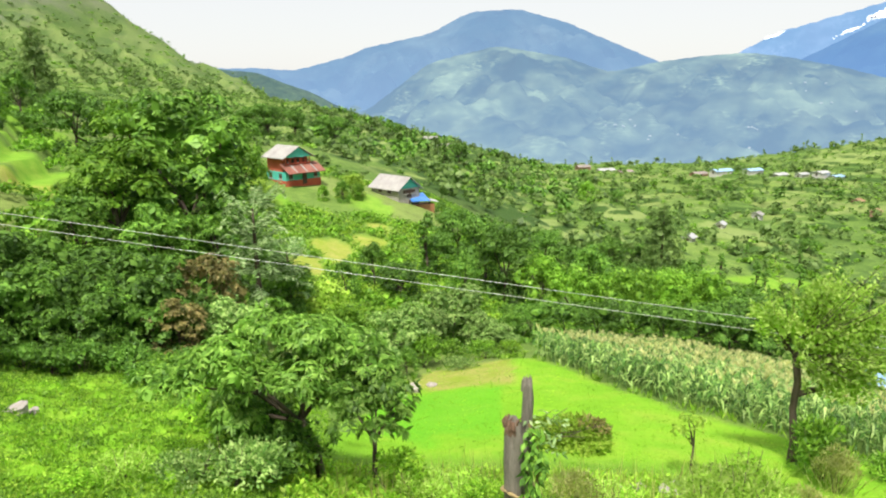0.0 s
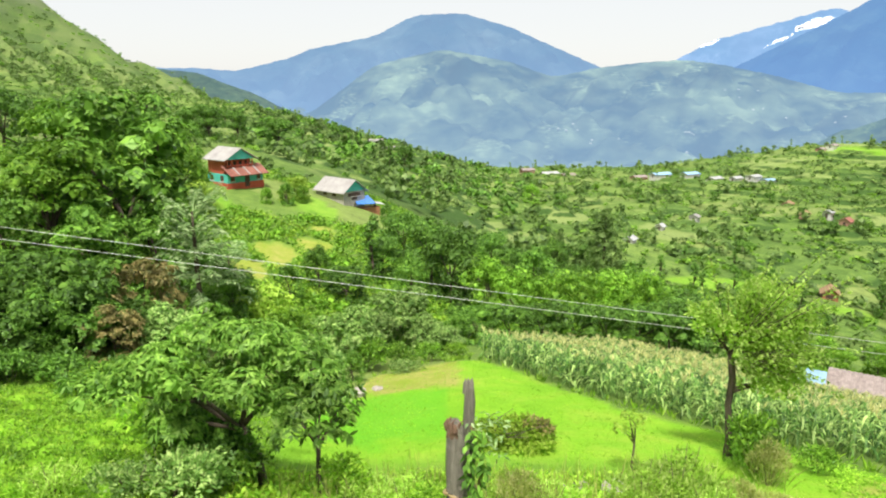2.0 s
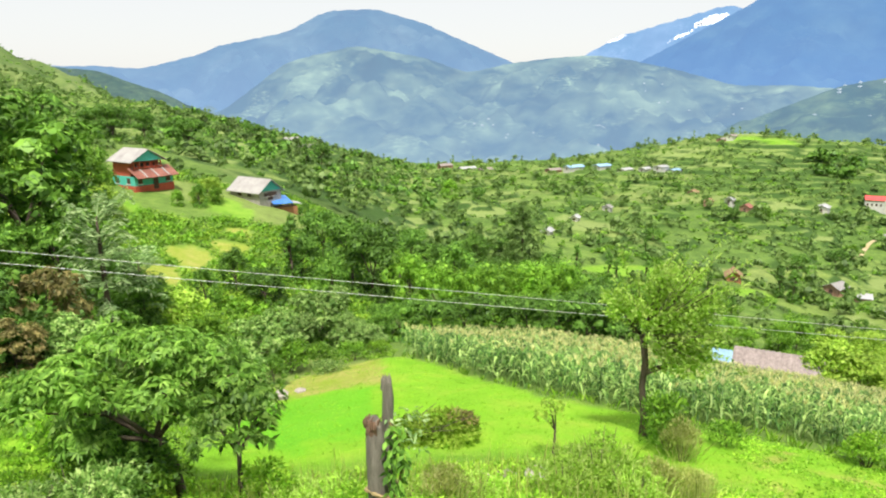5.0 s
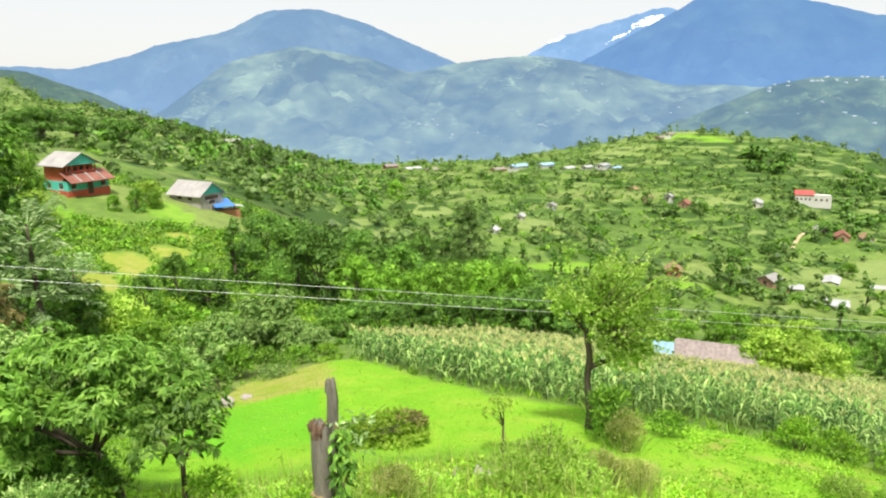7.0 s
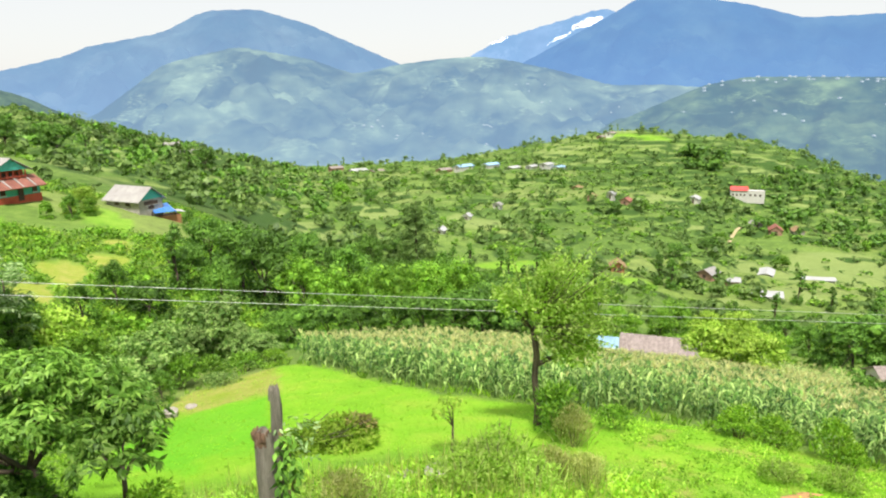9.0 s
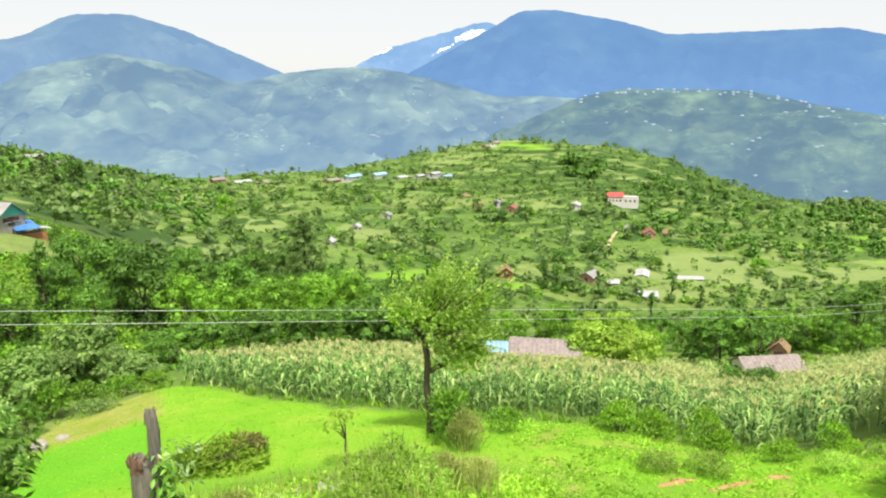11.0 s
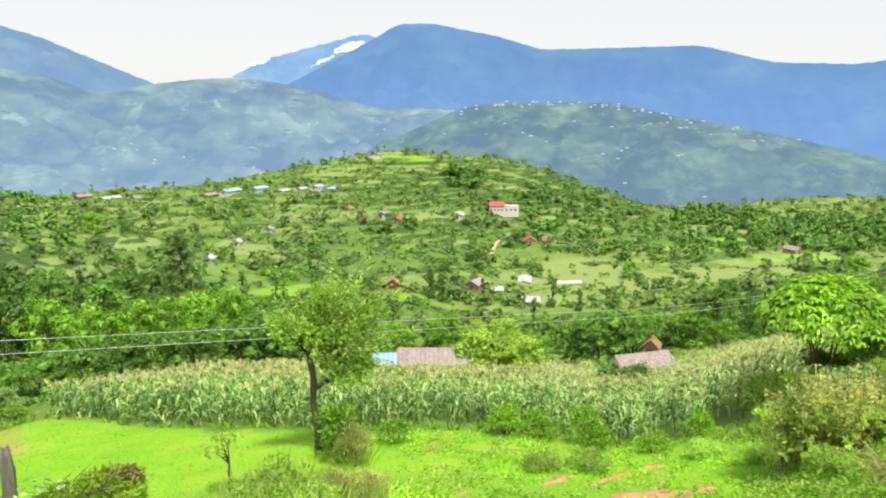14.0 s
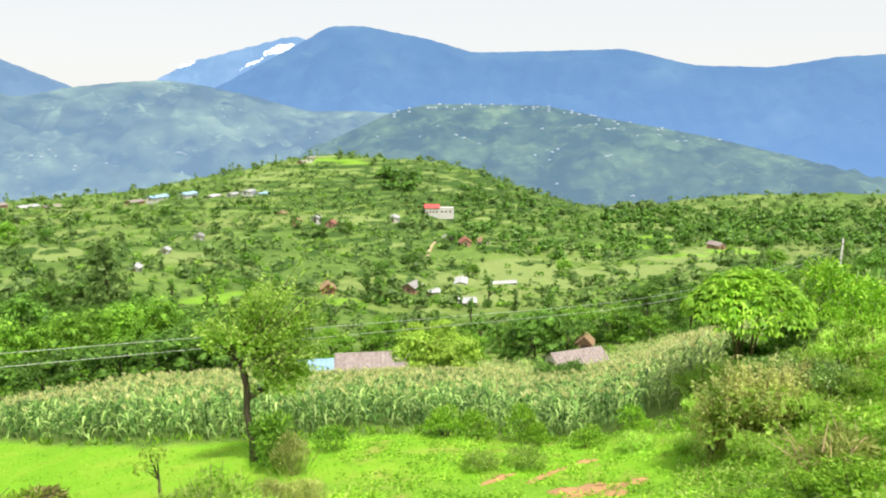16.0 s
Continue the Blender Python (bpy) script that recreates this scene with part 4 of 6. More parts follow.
def conifer():
    """Feathery cone of soft boughs round a straight stem."""
    g = np.random.default_rng(49)
    b = []
    for i in range(46):
        z = 1.2 + 9.4 * i / 46
        q = (2.7 * min(1.0, 1.45 * (1 - z / 11.6)) + 0.3) * g.uniform(0.55, 1.0)
        a = i * 2.4 + g.uniform(-0.4, 0.4)
        s_ = 0.35 + 0.6 * (1 - z / 11.4)
        b.append((q * math.cos(a) * 0.7, q * math.sin(a) * 0.7, z, s_ * 1.25, s_ * 1.25, s_ * 0.75))
    return plant("tree", tube([(0, 0, -0.3), (0, 0, 4), (0, 0, 8), (0, 0, 10.8)], [0.2, 0.15, 0.09, 0.03]), joined([blob_leaves(b, 5200, 0.30, 0.11, 0.1, 0.5, 0.9), core(b, 12, 0.34)]), LEAF_FAR)


# ---- woods on the slope: a few kinds of tree, each one its own thing ----
KINDS = {
    "dark": (broad_tree(41, LEAF_DARK, 3600, 0.32, 0.15, clumps=30, low=0.05), "dense dark green broadleaf tree"),
    "plume": (broad_tree(50, LEAF_LUSH, 0, 0.29, 0.095, 3.1, 8.5, 46, 0.04, 0.5, 1350), "tall dark tree with drooping tufts of leaves"),
    "plume_mid": (broad_tree(53, LEAF_FRESH, 0, 0.29, 0.095, 3.1, 8.5, 42, 0.06, 0.5, 1300), "tall fresh green tree with drooping tufts of leaves"),
    "dark_low": (broad_tree(42, LEAF_DARK, 0, 0.30, 0.10, 3.4, 6.5, 34, 0.02, 0.5, 820), "low dense dark green tree"),
    "mid": (broad_tree(43, LEAF_LUSH, 3500, 0.28, 0.12, 3.2, 8.0, 32, 0.06), "mid-green broadleaf tree"),
    "bright": (broad_tree(44, LEAF_FRESH, 3900, 0.26, 0.10, 3.4, 6.5, 34, 0.03), "bushy bright green tree"),
    "grey": (broad_tree(45, LEAF_GREY, 0, 0.40, 0.15, 3.2, 6.0, 30, 0.03, 0.3, 950), "grey-green bushy tree with pale leaves"),
    "brown": (broad_tree(46, LEAF_BROWN, 0, 0.34, 0.11, 2.6, 6.0, 24, 0.06, 0.7, 560), "half-dry tree with brown hanging leaves"),
    "yellow": (broad_tree(47, LEAF_LIGHT, 2000, 0.40, 0.17, 2.8, 6.0, 24, 0.06), "light yellow-green tree"),
    "slim": (broad_tree(48, LEAF_DARK, 1000, 0.40, 0.20, 1.2, 8.0, 20, 0.06), "slim upright dark tree"),
    "pine": (conifer(), "tall feathery grey-green conifer"),
}
used = set()


def wood(kind, az, r, height, g):
    root, text = KINDS[kind]
    full = {"dark": 8, "plume": 8.5, "plume_mid": 8.5, "dark_low": 6.5, "mid": 8, "bright": 6.5, "grey": 6, "brown": 6, "yellow": 6, "slim": 8, "pine": 11}[kind]
    s = height / full
    narrow = 0.8 if kind in ("bright", "mid") and r < 100 else 1.0
    fn = another if kind in used else place
    used.add(kind)
    ob = fn(root, az, r, s * narrow * g.uniform(0.9, 1.1), g.uniform(0, 360), 0.15, g.uniform(0.88, 1.1) / narrow)
    tagged(ob, text + " on the hillside", "tree", "trees of the slope")


def belt(mix, az0, az1, r0, r1, n, h0, h1, seed):
    """A loose row of trees between two headings and distances."""
    g = np.random.default_rng(seed)
    for i in range(n):
        wood(mix[g.integers(len(mix))], az0 + (az1 - az0) * (i + g.uniform(0.1, 0.9)) / n, g.uniform(r0, r1), g.uniform(h0, h1), g)


def stand(rows, seed):
    """Single trees: kind, heading, distance, height."""
    g = np.random.default_rng(seed)
    for kind, az, r, height in rows:
        wood(kind, az, r, height, g)


stand([("plume_mid", -25.3, 44, 8.9), ("plume", -20.0, 47, 12.0), ("plume_mid", -22.8, 53, 10.0), ("plume", -17.8, 43, 8.0), ("plume", -27.9, 41, 5.2), ("plume", -22.7, 41, 6.2)], 1)      # the tall clump
stand([("dark_low", -34.7, 33, 4.4), ("dark_low", -32.2, 34, 4.9), ("dark_low", -29.7, 34, 5.2), ("dark_low", -27.0, 33, 4.9), ("dark_low", -24.2, 33, 5.0), ("dark_low", -36.3, 31, 3.6),
       ("dark_low", -33.8, 30, 3.3), ("plume", -31.5, 30, 3.7), ("dark_low", -29.0, 30, 3.6), ("plume", -26.4, 31, 3.6), ("dark_low", -23.7, 31, 3.4), ("dark_low", -21.3, 32, 3.0)], 2)       # dark hedge under it
stand([("brown", -19.6, 34, 5.2), ("brown", -21.8, 30.4, 2.9), ("plume", -13.2, 39, 5.0), ("grey", -17.6, 31.5, 3.4), ("plume", -15.0, 42, 5.4)], 3)
stand([("slim", -1.3, 66, 5.8), ("dark", -0.6, 68, 5.4), ("dark", 3.6, 70, 7.4), ("dark", 1.2, 76, 6.5), ("dark", 5.2, 66, 7.7), ("mid", 1.7, 60, 4.7), ("mid", -5.8, 60, 4.2), ("dark_low", -3.6, 58, 3.6), ("mid", -8.2, 55, 3.4)], 4)
stand([("bright", 8.3, 64, 6.1), ("bright", 10.9, 62, 6.2), ("bright", 14.3, 64, 7.2), ("bright", 18.3, 68, 7.2), ("bright", 21.0, 70, 7.6), ("mid", 12.4, 74, 7.2), ("bright", 16.2, 66, 6.4), ("mid", 23.2, 72, 7.6), ("mid", 19.8, 78, 8.2)], 5)
stand([("dark_low", 7.5, 52, 3.6), ("dark_low", 10.3, 52, 3.9), ("dark_low", 13.1, 54, 4.0), ("dark_low", 15.8, 56.5, 4.4), ("dark_low", 18.4, 59, 4.8), ("dark_low", 21.0, 62, 5.4), ("dark_low", 23.5, 65, 6.0), ("dark_low", 26.0, 68, 6.2), ("dark", 24.6, 72, 7.2), ("mid", 5.6, 50, 3.0)], 6)
stand([("grey", 0.8, 46, 4.3), ("grey", 3.4, 43.5, 2.6), ("grey", -0.9, 43.5, 3.1), ("grey", -6.4, 27, 2.9), ("yellow", -9.9, 40, 4.4), ("bright", -8.4, 36, 3.1), ("grey", -4.1, 38, 3.7), ("mid", -3.2, 32.5, 2.1), ("mid", -10.8, 34, 3.0), ("grey", 4.9, 41, 2.0)], 7)
stand([("dark", -27.4, 75, 7.6), ("pine", -29.4, 110, 12.0), ("slim", -18.1, 150, 13.0), ("dark", -13.8, 170, 10.0), ("dark", -11.7, 180, 8.4), ("dark", -15.2, 176, 7.0), ("bright", -16.0, 80, 6.4), ("yellow", -15.0, 76, 4.4), ("bright", -32.5, 84, 5.0), ("mid", -30.5, 92, 6.0), ("yellow", -7.2, 92, 3.4), ("yellow", -8.3, 90, 2.2), ("bright", -9.8, 88, 2.0), ("mid", -0.2, 92, 3.2)], 8)
stand([("dark_low", 52.0, 88, 7.0), ("dark_low", 54.6, 88, 6.0), ("bright", 61.4, 88, 4.4), ("dark", 50.2, 90, 6.0)], 9)
belt(["mid", "grey", "dark"], -36, -28, 70, 80, 4, 2.2, 3.4, 10)
belt(["dark", "mid", "dark_low"], 8, 28, 80, 94, 14, 4.5, 6.6, 14)
belt(["mid", "bright", "yellow", "bright", "dark_low"], 26, 54, 86, 106, 15, 3.4, 5.4, 15)
belt(["mid", "yellow"], 41.5, 46, 58, 70, 4, 4.0, 5.5, 16)                      # by the slate-roofed house
belt(["dark_low", "bright", "mid", "yellow"], 47, 62, 96, 114, 9, 4, 6.5, 17)
belt(["dark_low"], 52.5, 56, 49, 52, 2, 2.6, 3.2, 18)
belt(["bright", "mid", "yellow"], 58, 82, 88, 125, 12, 5, 8, 19)
belt(["dark_low", "dark_low", "bright"], 9, 48, 190, 300, 18, 3.5, 6.0, 27)
belt(["dark_low", "bright"], 50, 80, 150, 300, 14, 3.5, 6.0, 28)
belt(["pine"], 17.7, 18.0, 100, 101, 1, 15.4, 15.6, 20)
belt(["slim"], 22.0, 28.0, 126, 136, 3, 6.0, 7.5, 29)
belt(["mid", "pine"], 13, 17, 100, 112, 4, 6, 8.5, 21)
belt(["slim"], 20, 56, 108, 170, 16, 4.5, 7.5, 22)
belt(["slim", "dark_low"], -20, 4, 170, 280, 14, 5, 8, 23)
belt(["bright", "grey", "mid"], 71, 88, 38, 56, 9, 1.6, 2.6, 24)
belt(["bright", "mid"], -8.5, -6, 88, 93, 2, 2.0, 3.0, 26)

# ---- shrubs near the path ----
SHRUBS = {
    "weed": (plant("bush", None, joined([blob_leaves(crown_blobs(0, 0, 0.5, 0.85, 0.8, 0.5, 26, 0.19, 61), 1250, 0.12, 0.045, -0.2, 0.2, 0.8), blades(rng.normal(size=(130, 3)) * [0.35, 0.35, 0.1] + [0, 0, 0.25], unit(rng.normal(size=(130, 3)) * [0.45, 0.45, 0.2] + [0, 0, 1.0]), 0.75, 0.03)]), LEAF_SPRAY), "yellow-green weedy bush"),
    "leafy": (plant("bush", None, blob_leaves(crown_blobs(0, 0, 0.6, 0.8, 0.8, 0.6, 16, 0.33, 62), 1400, 0.13, 0.06, 0.3, 0.35), LEAF_BRIGHT), "leafy bright green bush"),
    "dull": (plant("bush", None, blob_leaves(crown_blobs(0, 0, 0.5, 0.9, 0.8, 0.5, 16, 0.32, 63), 1000, 0.14, 0.06, 0.1, 0.3), LEAF_GREY), "grey-green low bush"),
    "tangle": (plant("bush", None, joined([blob_leaves(crown_blobs(0, 0, 0.6, 0.8, 0.8, 0.6, 14, 0.3, 64), 900, 0.16, 0.05, -0.2, 0.3), blades(rng.normal(size=(160, 3)) * [0.3, 0.3, 0.1] + [0, 0, 0.1], unit(rng.normal(size=(160, 3)) * [0.5, 0.5, 0.2] + [0, 0, 1.0]), 1.3, 0.025)]), LEAF_STRAWY), "tangle of olive stalks and small leaves"),
    # Dark leaf colour here stands in for the shade below trees.
    "shade": (plant("bush", None, joined([blob_leaves(crown_blobs(0, 0, 0.65, 0.85, 0.8, 0.65, 18, 0.34, 69), 1000, 0.14, 0.055, 0.3, 0.5), core(crown_blobs(0, 0, 0.65, 0.85, 0.8, 0.65, 18, 0.34, 69), 8, 0.12)]), LEAF_DARK), "dark green bush, its leaves darkened for shade"),
    "green": (plant("bush", None, blob_leaves(crown_blobs(0, 0, 0.6, 0.85, 0.8, 0.6, 16, 0.34, 65), 1000, 0.17, 0.07, 0.2, 0.35), LEAF_MID), "mid-green bush"),
}
for nm, (root, _) in SHRUBS.items():
    gq = np.random.default_rng(len(nm))
    stems = []
    for i in range(9):
        a = gq.uniform(0, 6.28)
        q = gq.uniform(0.2, 0.6)
        stems.append(tube([(0.05 * math.cos(a), 0.05 * math.sin(a), -0.1), (q * 0.5 * math.cos(a), q * 0.5 * math.sin(a), 0.4), (q * math.cos(a), q * math.sin(a), gq.uniform(0.7, 1.1))], [0.02, 0.014, 0.005], 4))
    part("woody_base", mesh_of("woody_base", *joined(stems), BARK), None, root)
used_shrubs = set()


def thicket():
    """Tall wild bush: arching dry canes, olive sprays and fresh leaves low down."""
    g = np.random.default_rng(66)
    root = new("bush")
    canes, p, d = [], [], []
    for i in range(70):
        a, q = g.uniform(0, 6.28), g.uniform(0.2, 1.15)
        e = Vector((q * math.cos(a), q * math.sin(a), g.uniform(1.2, 2.7) * (1.1 - 0.35 * q)))
        f = Vector((0.35 * math.cos(a), 0.35 * math.sin(a), 0.0))
        canes.append(tube([f, f.lerp(e, 0.55) + Vector((0, 0, 0.25)), e], [0.014, 0.010, 0.004], 4))
        for k in range(34):
            u = g.uniform(0.3, 1.0)
            p.append(tuple(f.lerp(e, u) + Vector((0, 0, 0.5 * u * (1 - u))) + Vector(g.normal(size=3)) * 0.07))
            d.append(tuple((Vector(g.normal(size=3)) + (e - f).normalized() * 0.4).normalized()))
    part("cane", mesh_of("cane", *joined(canes), STRAW), None, root, "dry arching canes")
    part("spray", mesh_of("spray", *blades(np.array(p), np.array(d), 0.13, 0.05), LEAF_STRAWY), None, root, "olive sprays of small leaves")
    b = crown_blobs(0, 0, 0.8, 0.95, 0.9, 0.75, 18, 0.36, 67)
    part("foliage", mesh_of("foliage", *rosettes(b, 230, 5, 0.17, 0.06, 0.0, 0.3), LEAF_SPRAY), None, root, "fresh green leaves")
    return root


SHRUBS["thicket"] = (thicket(), "tall tangled bush of dry canes")


def shrub(kind, az, r, size, g, tall=1.0):
    root, text = SHRUBS[kind]
    fn = another if kind in used_shrubs else place
    used_shrubs.add(kind)
    ob = fn(root, az, r, size * g.uniform(0.9, 1.1), g.uniform(0, 360), 0.08, tall * g.uniform(0.9, 1.1))
    tagged(ob, text + " on the grassy bank", "bush", "bushes of the bank")


gs = np.random.default_rng(70)
def hedge(rows):
    for kind, az, r, size, tall in rows:
        shrub(kind, az, r, size, gs, tall)


hedge([("weed", 22.5, 13.4, 1.0, 1.0), ("weed", 25.5, 14.2, 1.1, 1.0), ("tangle", 30.5, 14.8, 0.62, 1.2), ("weed", 28.5, 13.4, 0.9, 1.0), ("tangle", 33.5, 15.0, 0.65, 1.1), ("weed", 1.5, 12.4, 0.9, 1.0), ("weed", -1.8, 12.6, 1.0, 0.9),
       ("leafy", 4.0, 12.0, 0.8, 0.8), ("weed", 8.5, 12.2, 0.8, 0.8), ("tangle", 11.5, 12.4, 0.6, 1.0), ("weed", 14.5, 12.6, 0.8, 0.8), ("leafy", -4.0, 13.0, 0.9, 0.9)])      # front of the bank
hedge([("shade", -14.4, 14.3, 1.0, 1.0), ("shade", -16.2, 14.8, 1.1, 1.1), ("shade", -15.6, 13.6, 0.8, 0.8), ("shade", -21.8, 23.4, 1.2, 0.6), ("shade", -23.6, 24.6, 1.2, 0.6), ("shade", -19.8, 21.8, 1.1, 0.6), ("shade", -18.4, 20.2, 1.0, 0.6), ("green", -17.4, 18.6, 1.0, 0.7), ("shade", -25.5, 27.4, 1.2, 0.8), ("shade", -22.8, 26.4, 1.2, 0.8), ("shade", -20.2, 25.6, 1.2, 0.9)])     # in the shade of the trees, mostly dark-leaved to deepen it
hedge([("dull", -16.5, 13.0, 0.8, 0.9), ("dull", -18.8, 12.6, 0.9, 0.9), ("green", -16.0, 15.4, 0.9, 1.2), ("dull", -21.5, 12.6, 0.7, 0.8), ("green", -14.0, 14.2, 1.0, 0.9), ("green", -17.0, 17.0, 1.3, 1.4), ("dull", -15.5, 16.5, 1.1, 1.6),
       ("leafy", -18.5, 18.5, 1.2, 1.2), ("weed", -27.0, 14.0, 0.7, 0.7), ("leafy", -31.0, 13.8, 0.7, 0.6), ("green", -22.5, 24.5, 1.2, 0.7), ("dull", -19.5, 22.5, 1.0, 0.8)])      # under the mango tree and in the meadow
hedge([("green", 30.8, 19.5, 0.8, 1.5), ("tangle", 32.0, 18.6, 0.7, 1.3), ("leafy", 45.0, 23.6, 0.8, 1.2), ("leafy", 47.8, 23.8, 0.9, 1.0), ("leafy", 52.0, 23.5, 0.9, 1.4), ("leafy", 53.0, 23.2, 0.6, 1.2), ("weed", 48.5, 18.5, 0.7, 0.8),
       ("weed", 52.5, 19.0, 0.8, 0.8), ("weed", 61.5, 21.0, 0.7, 0.8), ("leafy", 57.5, 22.6, 0.7, 0.9), ("green", 35.0, 21.5, 0.6, 1.2), ("leafy", 61.0, 24.0, 0.6, 1.0), ("green", 1.0, 37.5, 1.2, 1.0), ("green", 3.5, 38.5, 1.2, 0.9),
       ("green", -2.0, 36.5, 1.3, 1.1), ("leafy", 5.8, 38.0, 1.0, 0.7), ("dull", 1.6, 34.5, 0.9, 0.6), ("green", 30.6, 19.9, 0.55, 1.4)])      # along the maize
hedge([("thicket", 69.0, 18.6, 1.0, 1.1), ("thicket", 71.0, 18.2, 0.85, 1.05), ("thicket", 73.0, 19.0, 0.85, 0.85), ("tangle", 67.6, 18.8, 0.9, 1.3), ("weed", 70.4, 17.2, 0.6, 1.2), ("weed", 72.0, 16.6, 0.5, 0.9),
       ("leafy", 70.5, 13.6, 0.5, 0.7), ("leafy", 75.0, 12.8, 0.6, 0.8), ("leafy", 78.0, 12.6, 0.6, 0.8), ("leafy", 72.5, 13.0, 0.5, 0.8), ("leafy", 76.2, 13.4, 0.6, 0.8), ("weed", 74.5, 18.0, 0.75, 1.0), ("dull", 75.4, 19.0, 0.8, 1.2),
       ("weed", 77.0, 18.6, 0.7, 1.0), ("leafy", 79.5, 17.6, 0.7, 1.0), ("leafy", 84.0, 17.0, 0.8, 1.0), ("weed", 81.5, 15.0, 0.7, 1.0)])      # the thicket on the side
hedge([("weed", 66.5, 22.5, 0.8, 1.2), ("leafy", 76.5, 21.5, 0.8, 1.0), ("weed", 79.0, 20.0, 0.8, 1.0), ("leafy", 82.0, 21.0, 0.9, 1.1), ("weed", 73.2, 23.5, 0.7, 1.0), ("weed", 71.8, 21.0, 0.8, 1.1), ("weed", 78.0, 25.5, 0.9, 1.0),
       ("leafy", 81.0, 26.0, 0.9, 1.0), ("weed", 75.0, 28.0, 0.9, 0.9), ("weed", 65.0, 27.5, 0.9, 1.1), ("leafy", 71.5, 25.5, 0.8, 1.1), ("weed", 69.2, 24.0, 0.7, 1.1), ("weed", 68.0, 24.2, 0.8, 1.2), ("weed", 73.5, 20.0, 0.7, 1.2),
       ("weed", 76.0, 24.0, 0.8, 1.0), ("weed", 65.5, 20.0, 0.6, 1.0), ("dull", 72.6, 25.0, 1.3, 1.3), ("leafy", 74.2, 29.0, 1.5, 1.3), ("dull", 74.8, 34.0, 1.9, 1.3), ("leafy", 76.8, 25.0, 1.2, 1.1), ("dull", 72.0, 21.5, 1.1, 1.3),
       ("weed", 75.8, 21.5, 1.0, 1.0), ("weed", 66.4, 24.5, 1.2, 1.2), ("weed", 68.6, 24.2, 1.0, 1.3), ("shade", 69.4, 25.4, 0.9, 1.3)])      # behind it


for i in range(6):      # undergrowth along the foot of the dark trees, dark-leaved to deepen their shadow
    shrub("shade", -36.5 + i * 1.9, 27.6 + gs.uniform(0, 0.8), gs.uniform(0.7, 1.0), gs, 1.0)

# ---- growth nobody could count ----
def scatter(name, label, template, xyz, size, turn, mat, tall=None):
    """One object of many small plants, each a turned and scaled copy of a template."""
    tv, tf = template
    n, m = len(xyz), len(tv)
    c, s = np.cos(turn)[:, None], np.sin(turn)[:, None]
    X, Y = tv[None, :, 0] * c - tv[None, :, 1] * s, tv[None, :, 0] * s + tv[None, :, 1] * c
    k = np.ones(n) if tall is None else tall
    v = np.stack([X * size[:, None] + xyz[:, 0:1], Y * size[:, None] + xyz[:, 1:2], tv[None, :, 2] * (size * k)[:, None] + xyz[:, 2:3]], -1).reshape(-1, 3)
    f = (tf[None] + (np.arange(n) * m)[:, None, None]).reshape(-1, 4)
    return tagged(new(name, mesh_of(name, v, f, mat)), label, "vegetation", kind="stuff")


def polar(n, a0, a1, r0, r1, power=2.0):
    a = np.radians(rng.uniform(a0, a1, n))
    r = (rng.random(n) * (r1 ** power - r0 ** power) + r0 ** power) ** (1 / power)
    return r * np.sin(a), r * np.cos(a), np.degrees(a), r


def rooted(x, y, sink=0.05):
    return np.column_stack([x, y, land(x, y) - sink])


CLEAR = []      # places kept open: x, y, radius


def kept(x, y):
    a, r = np.degrees(np.arctan2(x, y)), np.hypot(x, y)
    ok = (patches(PALE_FIELDS, a, r) < rng.uniform(0.2, 1.2, len(x))) & (patches(BRIGHT_FIELDS + STUBBLE_FIELDS, a, r) < 0.2)
    for cx, cy, cr in CLEAR:
        ok &= np.hypot(x - cx, y - cy) > cr
    return ok


for az, r, c in [(-11, 92, 9), (-3.5, 94, 9), (-7.5, 90, 6), (36, 64, 5), (40, 63, 5), (55, 77, 5), (43.4, 322, 16), (22, 345, 9), (24, 345, 7), (26, 345, 7), (28, 345, 7), (12, 345, 9), (34.3, 157, 5), (41.5, 176, 5), (43, 175, 5), (45.5, 196, 8), (49, 196, 8), (45.7, 160, 8),
                 (22, 212, 7), (24.4, 236, 9), (33.6, 425, 10)]:
    c = c if r < 150 else c * 0.5
    CLEAR.append((r * math.sin(radians(az)), r * math.cos(radians(az)), c))

far_round = cards(crown_blobs(0, 0, 0.36, 0.38, 0.38, 0.36, 16, 0.21, 91), 42, 0.15)
far_slim = cards(crown_blobs(0, 0, 0.48, 0.09, 0.09, 0.46, 10, 0.10, 92), 36, 0.08)
far_tiny = cards(crown_blobs(0, 0, 0.25, 0.46, 0.46, 0.25, 7, 0.24, 95), 12, 0.24)
far_low = cards(crown_blobs(0, 0, 0.25, 0.48, 0.48, 0.25, 9, 0.22, 93), 30, 0.16)
low_b = crown_blobs(0, 0, 0.28, 0.55, 0.55, 0.28, 10, 0.22, 94)
slope_low = joined([blob_leaves(low_b, 100, 0.15, 0.09, 0.2, 0.7), core(low_b, 2, 0.15)])


